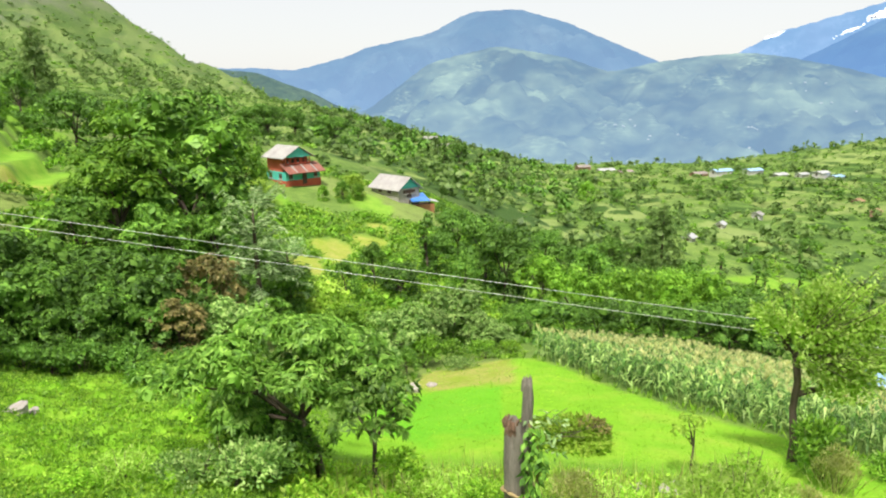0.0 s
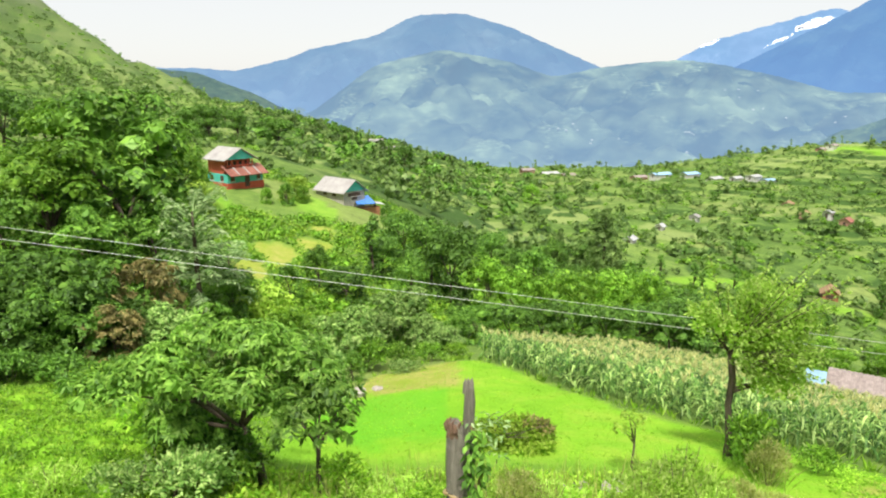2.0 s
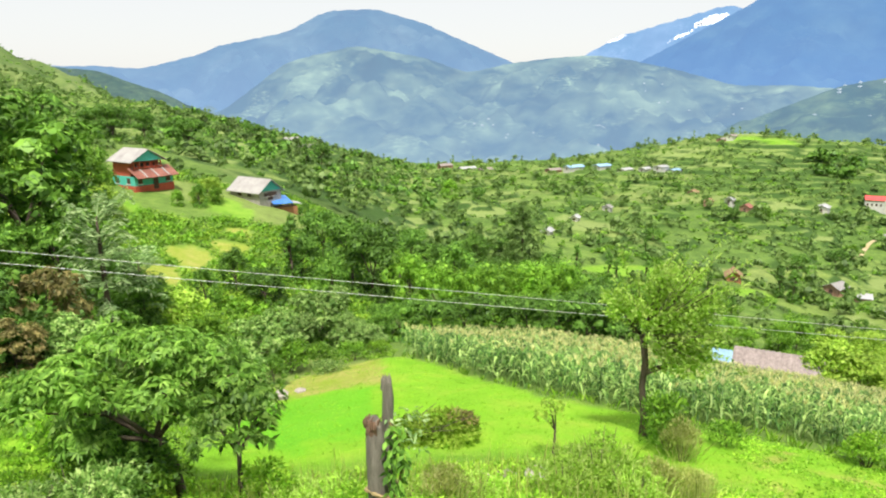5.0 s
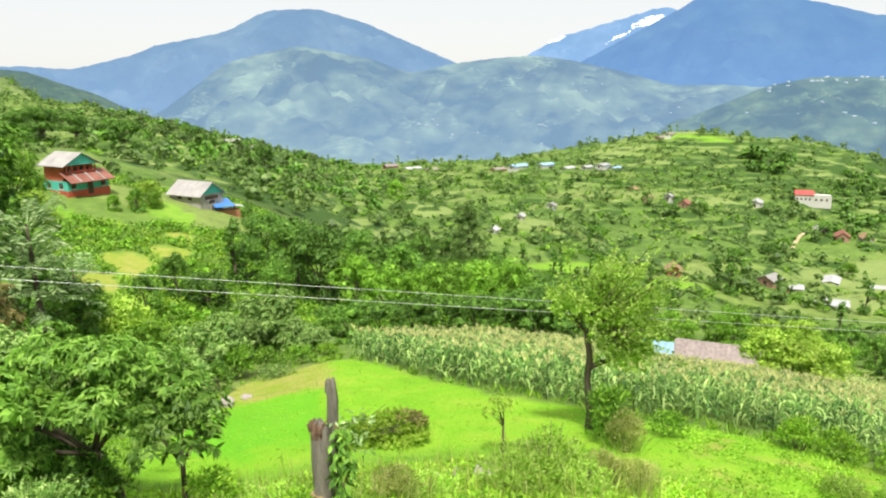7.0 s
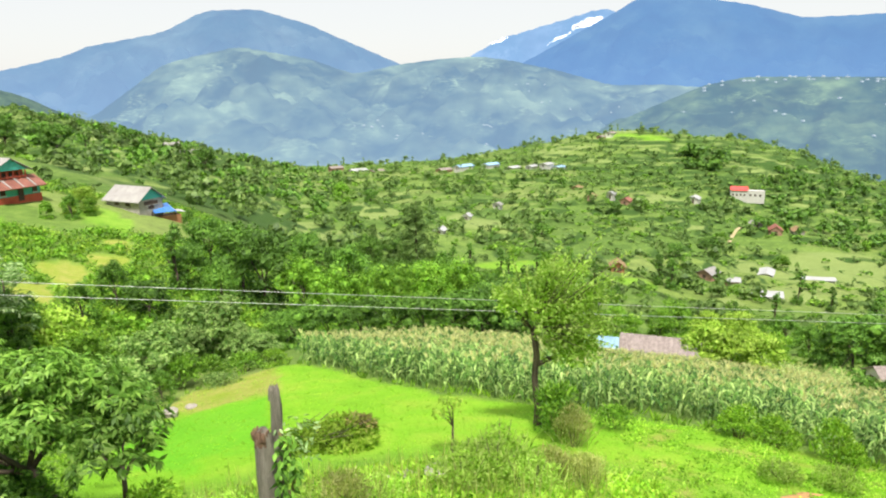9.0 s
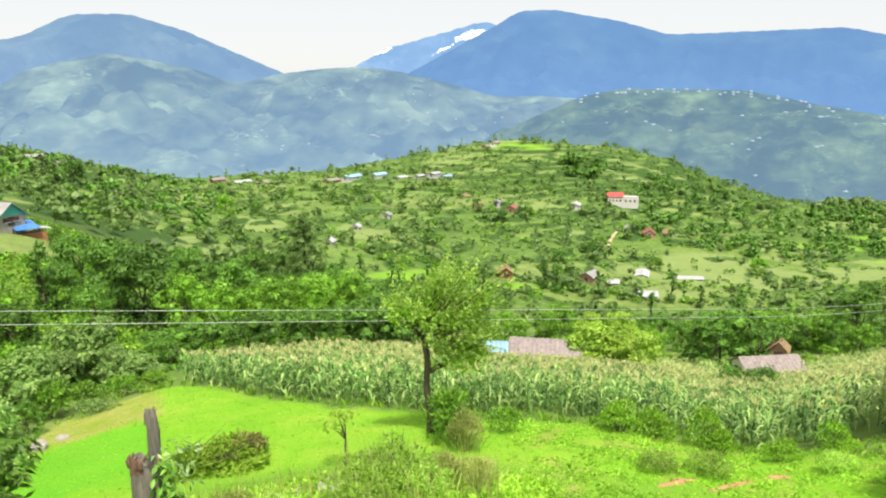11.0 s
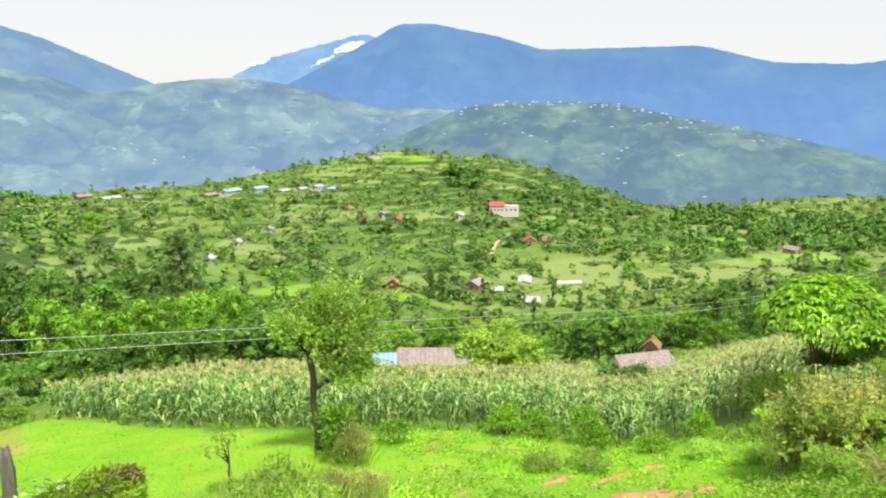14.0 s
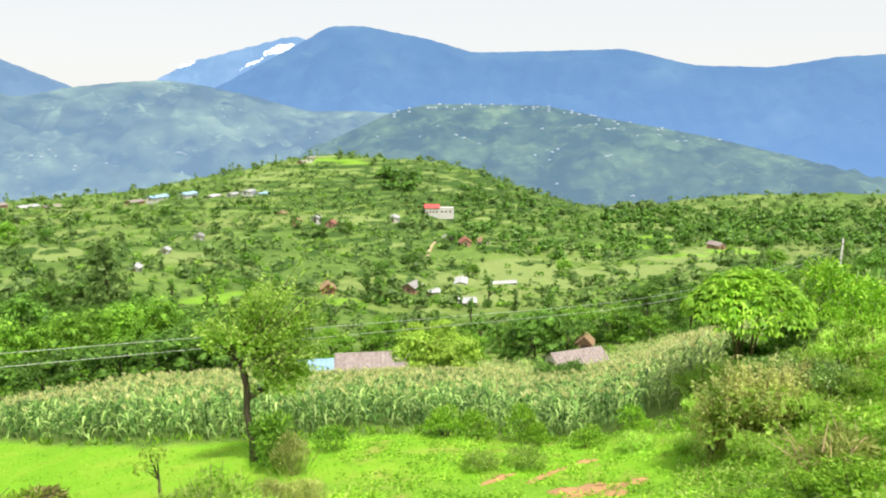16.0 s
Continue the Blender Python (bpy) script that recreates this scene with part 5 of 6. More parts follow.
def woods(name, label, template, n, a0, a1, r0, r1, s0, s1, thresh, seed, mat, power=1.3, test=None):
    x, y, a, r = polar(n, a0, a1, r0, r1, power)
    bank = np.clip((riser(x, y) - 0.25) * 5, -0.6, 1.5) if r1 > 300 else 0
    keep = (bank + 1.1 * wob(x, y, 70.0, seed) + 0.6 * wob(x, y, 22.0, seed + 4) + rng.normal(size=n) * 0.25 > thresh) & kept(x, y)
    keep &= (a > 7) | (r > 380) | (r1 < 300) | (rng.random(n) < np.where(r < 190, 0.75, 0.42))       # the near ridge is mostly open terraces
    if test is not None:
        keep &= test(x, y)
    x, y = x[keep], y[keep]
    k = len(x)
    scatter(name, label, template, rooted(x, y, 0.2), rng.uniform(s0, s1, k), rng.uniform(0, 6.28, k), mat, rng.uniform(0.8, 1.15, k))


def gullies(x, y):
    spur, on = spurs(x, y, land(x, y))
    return (on > 0.3) & (spur + 0.35 * wob(x, y, 60.0, 8.0) < -0.05)


woods("far_woodland", "scattered dark green trees on far terraces", far_round, 8200, -40, 88, 115, 620, 1.8, 5.2, 0.2, 1.0, LEAF_FAR)
woods("far_scrub", "dark green scrub along the nearer terraces", far_low, 3600, -40, 88, 105, 200, 0.8, 2.2, 0.25, 2.0, LEAF_FAR)
woods("far_scrub", "dark green scrub along far terraces", far_tiny, 21000, -40, 88, 190, 540, 1.0, 2.8, -0.25, 2.0, LEAF_FAR)
woods("far_scrub", "light green scrub along far terraces", far_tiny, 10000, -40, 88, 150, 480, 0.9, 2.6, -0.35, 12.0, LEAF_MID)
woods("far_bushes", "bright green bushes on the far slopes", far_low, 3000, -40, 88, 100, 420, 0.8, 2.0, 0.4, 3.0, LEAF_LUSH)
woods("far_upright_trees", "slim dark trees on far terraces", far_slim, 1500, -35, 88, 130, 560, 3.5, 6.5, 0.3, 4.0, LEAF_FAR)
woods("ridge_trees", "dark trees along the near ridge", far_round, 420, -17, 6, 220, 335, 2.5, 5.5, 0.1, 5.0, LEAF_FAR)
woods("mountain_scrub", "dark scrub on the steep hillside", far_low, 900, -50, -5, 380, 900, 2.0, 4.5, 0.6, 6.0, LEAF_MID)
woods("knoll_wood", "dark grove on the far knoll", far_round, 55, 38.8, 41.8, 362, 392, 4, 9, -3, 7.0, LEAF_DARK)
woods("far_grove", "dark grove beside a far house", far_round, 26, 58.3, 60.6, 448, 468, 4, 8, -3, 7.0, LEAF_FAR)
woods("spur_wood", "dense dark woods on the far spur", far_round, 2600, 57, 84, 285, 440, 3.0, 6.5, 0.0, 14.0, LEAF_DARK)
woods("hollow_wood", "dense dark woods in the hollow below the knoll", far_round, 900, 45, 62, 255, 400, 2.5, 5.5, 0.05, 15.0, LEAF_DARK)
woods("ridge_wood", "dense woods along the near ridge", far_round, 1000, -16, 12, 190, 345, 2.2, 5.6, 0.5, 16.0, LEAF_DARK)
woods("gully_scrub", "dark scrub in the gullies of the steep hill", far_low, 2100, -48, -10, 400, 900, 2.0, 5.0, -9, 17.0, LEAF_FAR, 1.3, gullies)
woods("slope_shrubs", "mixed green shrubs on the slope", slope_low, 900, -38, 4, 42, 105, 0.9, 2.0, 0.25, 8.0, LEAF_FRESH, 1.6)
woods("slope_shrubs", "light green shrubs on the slope", slope_low, 800, -38, 30, 44, 120, 0.8, 1.8, 0.1, 9.0, LEAF_FRESH, 1.6)
woods("valley_shrubs", "mixed green shrubs in the valley", slope_low, 1200, 24, 88, 86, 170, 1.0, 2.6, 0.1, 10.0, LEAF_FRESH, 1.6)
woods("right_scrub", "bright shrubs on the bank", slope_low, 300, 68, 90, 32, 75, 0.9, 1.8, -0.2, 11.0, LEAF_BRIGHT, 1.6)


def corn_template(seed):
    g = np.random.default_rng(seed)
    pieces = [tube([(0, 0, 0), (0.02, 0, 0.9), (0.0, 0.02, 1.75)], [0.02, 0.016, 0.008], 4)]
    for i in range(10):
        z, a, L = 0.25 + i * 0.15, i * 2.5 + g.uniform(-0.5, 0.5), g.uniform(0.48, 0.74)
        d, s = np.array([math.cos(a), math.sin(a), 0]), np.array([-math.sin(a), math.cos(a), 0])
        pts = [np.array([0, 0, z]), d * L * 0.35 + [0, 0, z + 0.2], d * L * 0.7 + [0, 0, z + 0.16], d * L + [0, 0, z - 0.14]]
        w = [0.03, 0.047, 0.042, 0.006]
        v = np.array([p + s * ww * k for p, ww in zip(pts, w) for k in (-1, 1)])
        pieces.append((v, np.array([(0, 1, 3, 2), (2, 3, 5, 4), (4, 5, 7, 6)])))
    return joined(pieces)


def tassel_template():
    g = np.random.default_rng(5)
    n = 9
    d = unit(np.column_stack([g.normal(size=n) * 0.45, g.normal(size=n) * 0.45, np.ones(n)]))
    return blades(np.tile([0.0, 0.0, 1.68], (n, 1)), d, 0.40, 0.042)


def corn_field(name, label, inside, gap, seed, tall, leaf):
    """Rows of maize across the slope."""
    g = np.random.default_rng(seed)
    u, v = np.meshgrid(np.arange(-20, 100, gap * 1.35), np.arange(0, 100, gap))
    x, y = (u + g.normal(size=u.shape) * 0.12).ravel(), (v + g.normal(size=v.shape) * 0.1).ravel()
    a, r = np.degrees(np.arctan2(x, y)), np.hypot(x, y)
    k = inside(a, r) & kept(x, y) & (g.random(len(x)) > 0.06)
    x, y = x[k], y[k]
    n = len(x)
    xyz, size, turn = rooted(x, y), g.uniform(0.82, 1.12, n) * tall, g.uniform(0, 6.28, n)
    half = g.random(n) < 0.5
    for t, sel in ((corn_template(seed), half), (corn_template(seed + 1), ~half)):
        scatter(name, label, t, xyz[sel], size[sel], turn[sel], leaf)
    ripe = g.random(n) < 0.45 + 0.5 * (np.hypot(x, y) > 38)
    scatter("corn_tassels", "dry straw-coloured tassels of the maize", tassel_template(), xyz[ripe], size[ripe], turn[ripe], CORN_TASSEL)


def back(a):
    return np.interp(a, [6, 9, 13, 20, 30, 40, 50, 60, 70], [36, 41, 49, 56, 66, 84, 80, 84, 80])


corn_field("corn_field", "tall green maize field beside the lawn", lambda a, r: (a > 8) & (a < 62) & (r > lawn_edge(a) + 0.6) & (r < np.minimum(back(a), 58)), 0.53, 101, 0.88, CORN_LEAF)
corn_field("corn_field", "tall green maize field further down", lambda a, r: (a > 22) & (a < 70) & (r >= np.maximum(58, lawn_edge(a))) & (r < back(a)), 0.9, 111, 0.85, CORN_PALE)
corn_field("corn_field", "green maize on the rising bank", lambda a, r: (a >= 62) & (a < 72) & (r > np.interp(a, [62, 67, 72], [24.5, 25.5, 29])) & (r < 60), 0.66, 121, 0.95, CORN_PALE)

# grass and herbs
tuft = blades(rng.normal(size=(6, 3)) * [0.08, 0.08, 0.0], unit(rng.normal(size=(6, 3)) * [0.5, 0.5, 0.1] + [0, 0, 0.9]), rng.uniform(0.5, 1.0, 6), 0.12)
herb = blades(rng.normal(size=(9, 3)) * [0.25, 0.25, 0.12] + [0, 0, 0.25], unit(rng.normal(size=(9, 3)) * [0.8, 0.8, 0.3] + [0, 0, 0.35]), rng.uniform(0.3, 0.6, 9), 0.2)


def sward(name, label, template, n, a0, a1, r0, r1, s0, s1, mat, test=None, power=1.6):
    x, y, a, r = polar(n, a0, a1, r0, r1, power)
    if test is not None:
        k = test(a, r, x, y)
        x, y = x[k], y[k]
    scatter(name, label, template, rooted(x, y, 0.02), rng.uniform(s0, s1, len(x)), rng.uniform(0, 6.28, len(x)), mat)


on_lawn = lambda a, r, x, y: (r < lawn_edge(a) + 0.3) & (r > 15) & (a > -11)
sward("lawn_grass", "short bright green grass of the terrace", tuft, 14000, -11, 66, 15, 37, 0.06, 0.13, LEAF_BRIGHT, on_lawn)
sward("meadow_herbs", "rank bright green herbs of the meadow", herb, 5000, -40, -12, 11, 31, 0.08, 0.26, LEAF_FRESH)
sward("meadow_herbs", "pale green herbs of the meadow", herb, 1800, -40, -12, 12, 29, 0.08, 0.24, LEAF_YELLOW)
sward("meadow_grass", "long green grass of the meadow", tuft, 6000, -40, -10, 11, 30, 0.12, 0.3, LEAF_BRIGHT)
sward("slope_grass", "rough green grass below the farmhouses", herb, 8500, -24, 5, 46, 112, 0.4, 1.1, LEAF_FRESH, lambda a, r, x, y: kept(x, y))
sward("slope_grass", "yellow-green grass below the farmhouses", herb, 6500, -24, 5, 50, 112, 0.35, 0.9, LEAF_YELLOW, lambda a, r, x, y: kept(x, y) & (wob(x, y, 14.0, 3.0) > -0.2))
sward("bank_herbs", "rank green herbs of the bank", herb, 3200, -14, 40, 8, 15.5, 0.2, 0.45, LEAF_BRIGHT)
sward("bank_grass", "long yellow-green grass of the bank", tuft, 3500, -14, 40, 7, 15.8, 0.2, 0.5, LEAF_YELLOW)
sward("bank_herbs", "pale green herbs of the bank", herb, 2500, -14, 40, 9, 15.5, 0.15, 0.4, LEAF_YELLOW)
sward("terrace_herbs", "low green herbs on the terrace", herb, 4500, 36, 84, 11, 24.5, 0.08, 0.28, LEAF_BRIGHT, lambda a, r, x, y: wob(x, y, 6.0, 3.0) > -0.35)
sward("terrace_edge_grass", "bright grass along the terrace lip", tuft, 4000, -6, 66, 20, 38, 0.35, 0.6, LEAF_BRIGHT, lambda a, r, x, y: np.abs(r - lawn_edge(a) - 0.1) < 0.35)
sward("bank_foot_herbs", "lush pale green herbs below the thicket", herb, 2200, 64, 86, 10, 16.5, 0.08, 0.2, LEAF_SPRAY)
sward("bank_foot_herbs", "pale rank herbs among the thicket", herb, 3200, 65, 88, 12, 30, 0.15, 0.36, LEAF_SPRAY)
stalk = blades(rng.normal(size=(7, 3)) * [0.12, 0.12, 0.0], unit(rng.normal(size=(7, 3)) * [0.35, 0.35, 0.1] + [0, 0, 1.0]), rng.uniform(0.6, 1.0, 7), 0.018)
sward("bank_stalks", "thin dry stalks among the thicket", stalk, 90, 66, 80, 16, 24, 0.5, 0.8, STRAW)
sward("bank_stalks", "thin pale stalks on the bank", stalk, 220, -10, 36, 11.5, 15.5, 0.6, 1.2, LEAF_OLIVE)

# ---- buildings ----
def box(bm, x0, x1, y0, y1, z0, z1, bevel=0.0):
    g = bmesh.ops.create_cube(bm, size=1.0)
    bmesh.ops.scale(bm, vec=(x1 - x0, y1 - y0, z1 - z0), verts=g["verts"])
    bmesh.ops.translate(bm, vec=((x0 + x1) / 2, (y0 + y1) / 2, (z0 + z1) / 2), verts=g["verts"])
    if bevel:
        es = list({e for v in g["verts"] for e in v.link_edges})
        bmesh.ops.bevel(bm, geom=es, offset=bevel, segments=1, affect="EDGES")
    return g["verts"]


def one_box(*a, bevel=0.0):
    bm = bmesh.new()
    box(bm, *a, bevel=bevel)
    return bm


def roof_slope(w, y0, y1, x_in, z_in, x_out, z_out, ribs=True, thick=0.08):
    """One pitch of a roof, from the ridge line to the eave, with the ribs of its sheets."""
    bm = bmesh.new()
    n = max(4, int((y1 - y0) / 0.45)) if ribs else 1
    rows = []
    for i in range(2 * n + 1):
        y = y0 + (y1 - y0) * i / (2 * n)
        up = 0.05 * (i % 2) if ribs else 0
        rows.append([bm.verts.new((x_in, y, z_in + up)), bm.verts.new((x_out, y, z_out + up)), bm.verts.new((x_out, y, z_out - thick)), bm.verts.new((x_in, y, z_in - thick))])
    for a, b in zip(rows, rows[1:]):
        for k in range(4):
            bm.faces.new((a[k], b[k], b[(k + 1) % 4], a[(k + 1) % 4]))
    bm.faces.new(rows[0])
    bm.faces.new(rows[-1][::-1])
    bmesh.ops.recalc_face_normals(bm, faces=bm.faces)
    return bm


def gable(w, y, z0, z1, t=0.12):
    bm = bmesh.new()
    vs = [[bm.verts.new((x, yy, z)) for x, z in ((-w / 2, z0), (w / 2, z0), (0, z1))] for yy in (y - t / 2, y + t / 2)]
    bm.faces.new(vs[0])
    bm.faces.new(vs[1][::-1])
    for k in range(3):
        bm.faces.new((vs[0][k], vs[1][k], vs[1][(k + 1) % 3], vs[0][(k + 1) % 3]))
    bmesh.ops.recalc_face_normals(bm, faces=bm.faces)
    return bm


def window(house, x, y, z, w, h, along="x", wallside=-1, ledge=None):
    """A window: a dark pane in a wooden frame with a sill."""
    t = 0.06 * wallside
    if along == "x":
        f = part("window", one_box(x - w / 2, x + w / 2, min(y, y + t), max(y, y + t), z, z + h), DARK_WOOD, house)
        part("sill", one_box(x - w / 2 - 0.08, x + w / 2 + 0.08, min(y, y + 2.2 * t), max(y, y + 2.2 * t), z - 0.1, z - 0.01), ledge or WHITE_WALL, f)
    else:
        f = part("window", one_box(min(x, x + t), max(x, x + t), y - w / 2, y + w / 2, z, z + h), DARK_WOOD, house)
        part("sill", one_box(min(x, x + 2.2 * t), max(x, x + 2.2 * t), y - w / 2 - 0.08, y + w / 2 + 0.08, z - 0.1, z - 0.01), ledge or WHITE_WALL, f)


def set_house(root, az, r, turn, lift=0.0):
    p = spot(az, r)
    root.matrix_basis = Matrix.Translation((p.x, p.y, p.z + lift)) @ pose(0, 0, 0, 0, 0, turn)
    return root


def house(label, az, r, turn, w, d, h, rise, wall, roof, end=None, eave=0.5, lift=0.0, windows=2, group=""):
    """A plain farmhouse: ridge along y, w wide, d deep, h to the eaves, on a footing sunk in the slope."""
    root = new("house")
    part("wall", one_box(-w / 2, w / 2, -d / 2, d / 2, -2.5, h), wall, root)
    k = rise / (w / 2)
    for s, nm in ((-1, "roof"), (1, "roof")):
        part(nm, roof_slope(w, -d / 2 - eave, d / 2 + eave, 0.0 + 0.01 * s, h + rise + 0.12, s * (w / 2 + eave), h - eave * k + 0.12, d < 40), roof, root)
    for y in (-d / 2, d / 2):
        part("gable", gable(w - 0.02, y, h, h + rise - 0.02), end or wall, root)
    for i in range(windows):
        x = -w / 2 + w * (i + 1) / (windows + 1)
        window(root, x, -d / 2, h * 0.45, min(0.9, w / (windows + 2)), h * 0.35, ledge=wall)
        yy = -d / 2 + d * (i + 1) / (windows + 1)
        window(root, -w / 2, yy, h * 0.45, 0.7, h * 0.35, "y", ledge=wall)
    part("door", one_box(-0.45, 0.45, -d / 2 - 0.05, -d / 2, 0.05, min(2.0, h * 0.85)), DARK_WOOD, root)
    set_house(root, az, r, turn, lift)
    return tagged(root, label, "house", group)


def teal_house():
    """Three tiers: a red plinth, a teal storey, a skirt of rusted tin, a red gallery and a tin gable roof."""
    root = new("house")
    w, d, x1 = 4.5, 4.4, 3.3
    part("plinth", one_box(-w / 2 - 0.1, x1 + 0.1, -d / 2 - 0.1, d / 2, -2.0, 0.95), RED_PAINT, root, "red clay-painted plinth")
    part("wall", one_box(-w / 2, x1, -d / 2, d / 2, 0.95, 2.1), TEAL_PAINT, root, "teal-painted lower storey")
    part("door", one_box(0.35, 1.05, -d / 2 - 0.14, -d / 2 - 0.10, 0.35, 1.9), DARK_WOOD, root)
    for x in (-1.5, 2.6):
        window(root, x, -d / 2, 1.2, 0.6, 0.6)
    skirt = bmesh.new()
    n = 16
    rows = []
    for i in range(2 * n + 1):
        x = -w / 2 - 0.3 + (x1 + w / 2 + 0.5) * i / (2 * n)
        up = 0.05 * (i % 2)
        rows.append([skirt.verts.new((x, -d / 2 + 0.9, 3.2 + up)), skirt.verts.new((x, -d / 2 - 1.15, 2.0 + up)), skirt.verts.new((x, -d / 2 - 1.15, 1.93)), skirt.verts.new((x, -d / 2 + 0.9, 3.12))])
    for a, b in zip(rows, rows[1:]):
        for k in range(4):
            skirt.faces.new((a[k], b[k], b[(k + 1) % 4], a[(k + 1) % 4]))
    bmesh.ops.recalc_face_normals(skirt, faces=skirt.faces)
    part("roof", skirt, RUST, root, "rusted red tin skirt roof")
    for x in (-1.3, 0.3, 1.9):
        strip = bmesh.new()
        box(strip, x, x + 0.22, -1.22, 1.22, -0.02, 0.03)
        strip.transform(Matrix.Translation((0, -d / 2 - 0.12, 2.70)) @ Matrix.Rotation(math.atan2(1.2, 2.05), 4, "X"))
        part("cover_strip", strip, TIN_PALE, root, "pale tin cover strip")
    part("wall", one_box(-w / 2 + 0.2, w / 2 - 0.2, -d / 2 + 0.9, d / 2, 2.1, 3.9), RED_PAINT, root, "red upper wall")
    for i in range(6):
        x = -w / 2 + 0.3 + (w - 0.6) * i / 5
        part("post", one_box(x - 0.06, x + 0.06, -d / 2 + 0.3, -d / 2 + 0.42, 2.75, 3.95), RED_PAINT, root)
    part("railing", one_box(-w / 2 + 0.2, w / 2 - 0.2, -d / 2 + 0.28, -d / 2 + 0.36, 3.1, 3.25), RED_PAINT, root)
    for i in range(4):
        window(root, -w / 2 + 0.75 + i * 1.0, -d / 2 + 0.9, 3.2, 0.55, 0.5)
    window(root, -w / 2, -1.0, 1.2, 0.6, 0.7, "y")
    window(root, -w / 2, 1.2, 1.2, 0.6, 0.7, "y")
    for s in (-1, 1):
        part("roof", roof_slope(w, -d / 2 - 0.1, d / 2 + 0.5, 0.01 * s, 5.45, s * (w / 2 + 0.45), 3.95), TIN_PALE, root, "pale weathered tin roof")
    part("gable", gable(w - 0.3, -d / 2 + 0.2, 4.0, 5.35), TEAL_PAINT, root, "teal-painted gable")
    set_house(root, -12.3, 95.5, 48, -0.6)
    root.scale = (0.98, 0.98, 0.97)
    return tagged(root, "red and teal farmhouse with a tin roof and rusted skirt", "house")


teal_house()
h2 = house("stone farmhouse with a grey tin roof", -3.9, 98, 46, 3.9, 5.6, 1.3, 1.4, GREY_WALL, TIN_PALE, TEAL_PAINT, 0.4, 0.3)
porch = new("lean_to_shed")
part("wall", one_box(-2.4, 2.4, -1.2, 1.2, -2.0, 0.9), ORANGE_CLAY, porch, "orange clay wall")
for x, y in ((-1.9, -1.1), (1.5, -1.1), (-1.9, 1.1), (1.5, 1.1)):
    part("post", one_box(x - 0.06, x + 0.06, y - 0.06, y + 0.06, 0.9, 1.75), DARK_WOOD, porch)
cloth = roof_slope(3, -1.7, 1.4, -1.9, 2.35, 1.9, 1.6, True, 0.03)
cloth.transform(Matrix.Rotation(radians(-90), 4, "Z"))
part("tarpaulin", cloth, TARP, porch, "bright blue tarpaulin")
part("roof", roof_slope(2, -1.3, 1.3, 1.5, 1.55, 3.1, 1.25), TIN_WHITE, porch)
set_house(porch, -2.0, 97.0, 20, -0.4)
porch.scale = (0.85, 0.85, 0.85)
tagged(porch, "lean-to with a blue tarpaulin over an orange wall", "shed")

# in the maize
house("long low house with a brown slate roof in the maize", 38.6, 69.0, -128, 4.2, 7.9, 1.7, 1.1, BRICK_WALL, SLATE, None, 0.4, 0.2, 3)
house("small shed with a pale blue tin roof in the maize", 33.4, 67.5, -125, 2.6, 3.0, 1.6, 0.5, BRICK_WALL, TIN_PALE_BLUE, None, 0.3, 0.3, 1)
house("long low house with a brown slate roof below the maize", 55.4, 80.5, -112, 3.4, 6.2, 1.2, 0.9, WHITE_WALL, SLATE, WHITE_WALL, 0.4, 0.1, 2)
house("small hut with a thatched straw roof", 56.1, 86.5, -60, 1.7, 1.9, 2.0, 0.8, BRICK_WALL, THATCH, None, 0.35, 0.7, 1)
# the valley
house("orange clay house with a thatched roof", 34.4, 160, -30, 2.9, 3.5, 2.0, 1.1, ORANGE_CLAY, THATCH, None, 0.5, -0.5, 2)
def hamlet(rows):
    """Small houses: label, heading, distance, turn, width, depth, height, rise of the roof, wall, roof, lift."""
    for text, az, r, turn, w, d, h, rise, wall, roof, lift in rows:
        k = 0.82 if r < 205 else 0.9 if 349 < r < 353 else 0.68
        flat_k = 0.62 if r > 349 else 1.0
        house(text, az, r, turn, w * k, d * k, h * k * flat_k, rise * k * flat_k, wall, roof, None, 0.4, lift - 0.3, 1, "houses of the valley")


hamlet([("farmhouse with a pale tin roof and red mud wall", 41.4, 180, -70, 4.5, 5, 2.6, 1.2, BRICK_WALL, TIN, 0.0),
        ("shed with a white tin roof", 42.9, 177, 55, 4.2, 5.4, 1.8, 0.7, BRICK_WALL, TIN_WHITE, 0.0),
        ("long shed with a white tin roof", 45.5, 200, -48, 4.0, 8.5, 1.8, 0.6, WHITE_WALL, TIN_WHITE, 0.0),
        ("long shed with a white tin roof on the meadow", 49.0, 200, 58, 3.4, 9.0, 1.5, 0.5, WHITE_WALL, TIN_WHITE, 0.0),
        ("barn with a white tin roof", 45.7, 165, 52, 4.6, 7.0, 1.8, 0.9, WHITE_WALL, TIN_WHITE, 0.0),
        ("small white house on a cleared field", 22.0, 216, -40, 3.2, 3.6, 2.2, 1.0, WHITE_WALL, TIN_WHITE, 0.0),
        ("white hut beside the field", 24.5, 240, -40, 4.0, 4.0, 2.4, 1.0, WHITE_WALL, TIN, 0.0),
        ("white hut beside the field", 19.8, 178, -40, 2.6, 3.2, 2.0, 0.8, WHITE_WALL, TIN_WHITE, 0.0),
        ("clay house with a rusted roof", 34.8, 272, -50, 5, 6, 3, 1.4, BRICK_WALL, RUST, 0.0)])
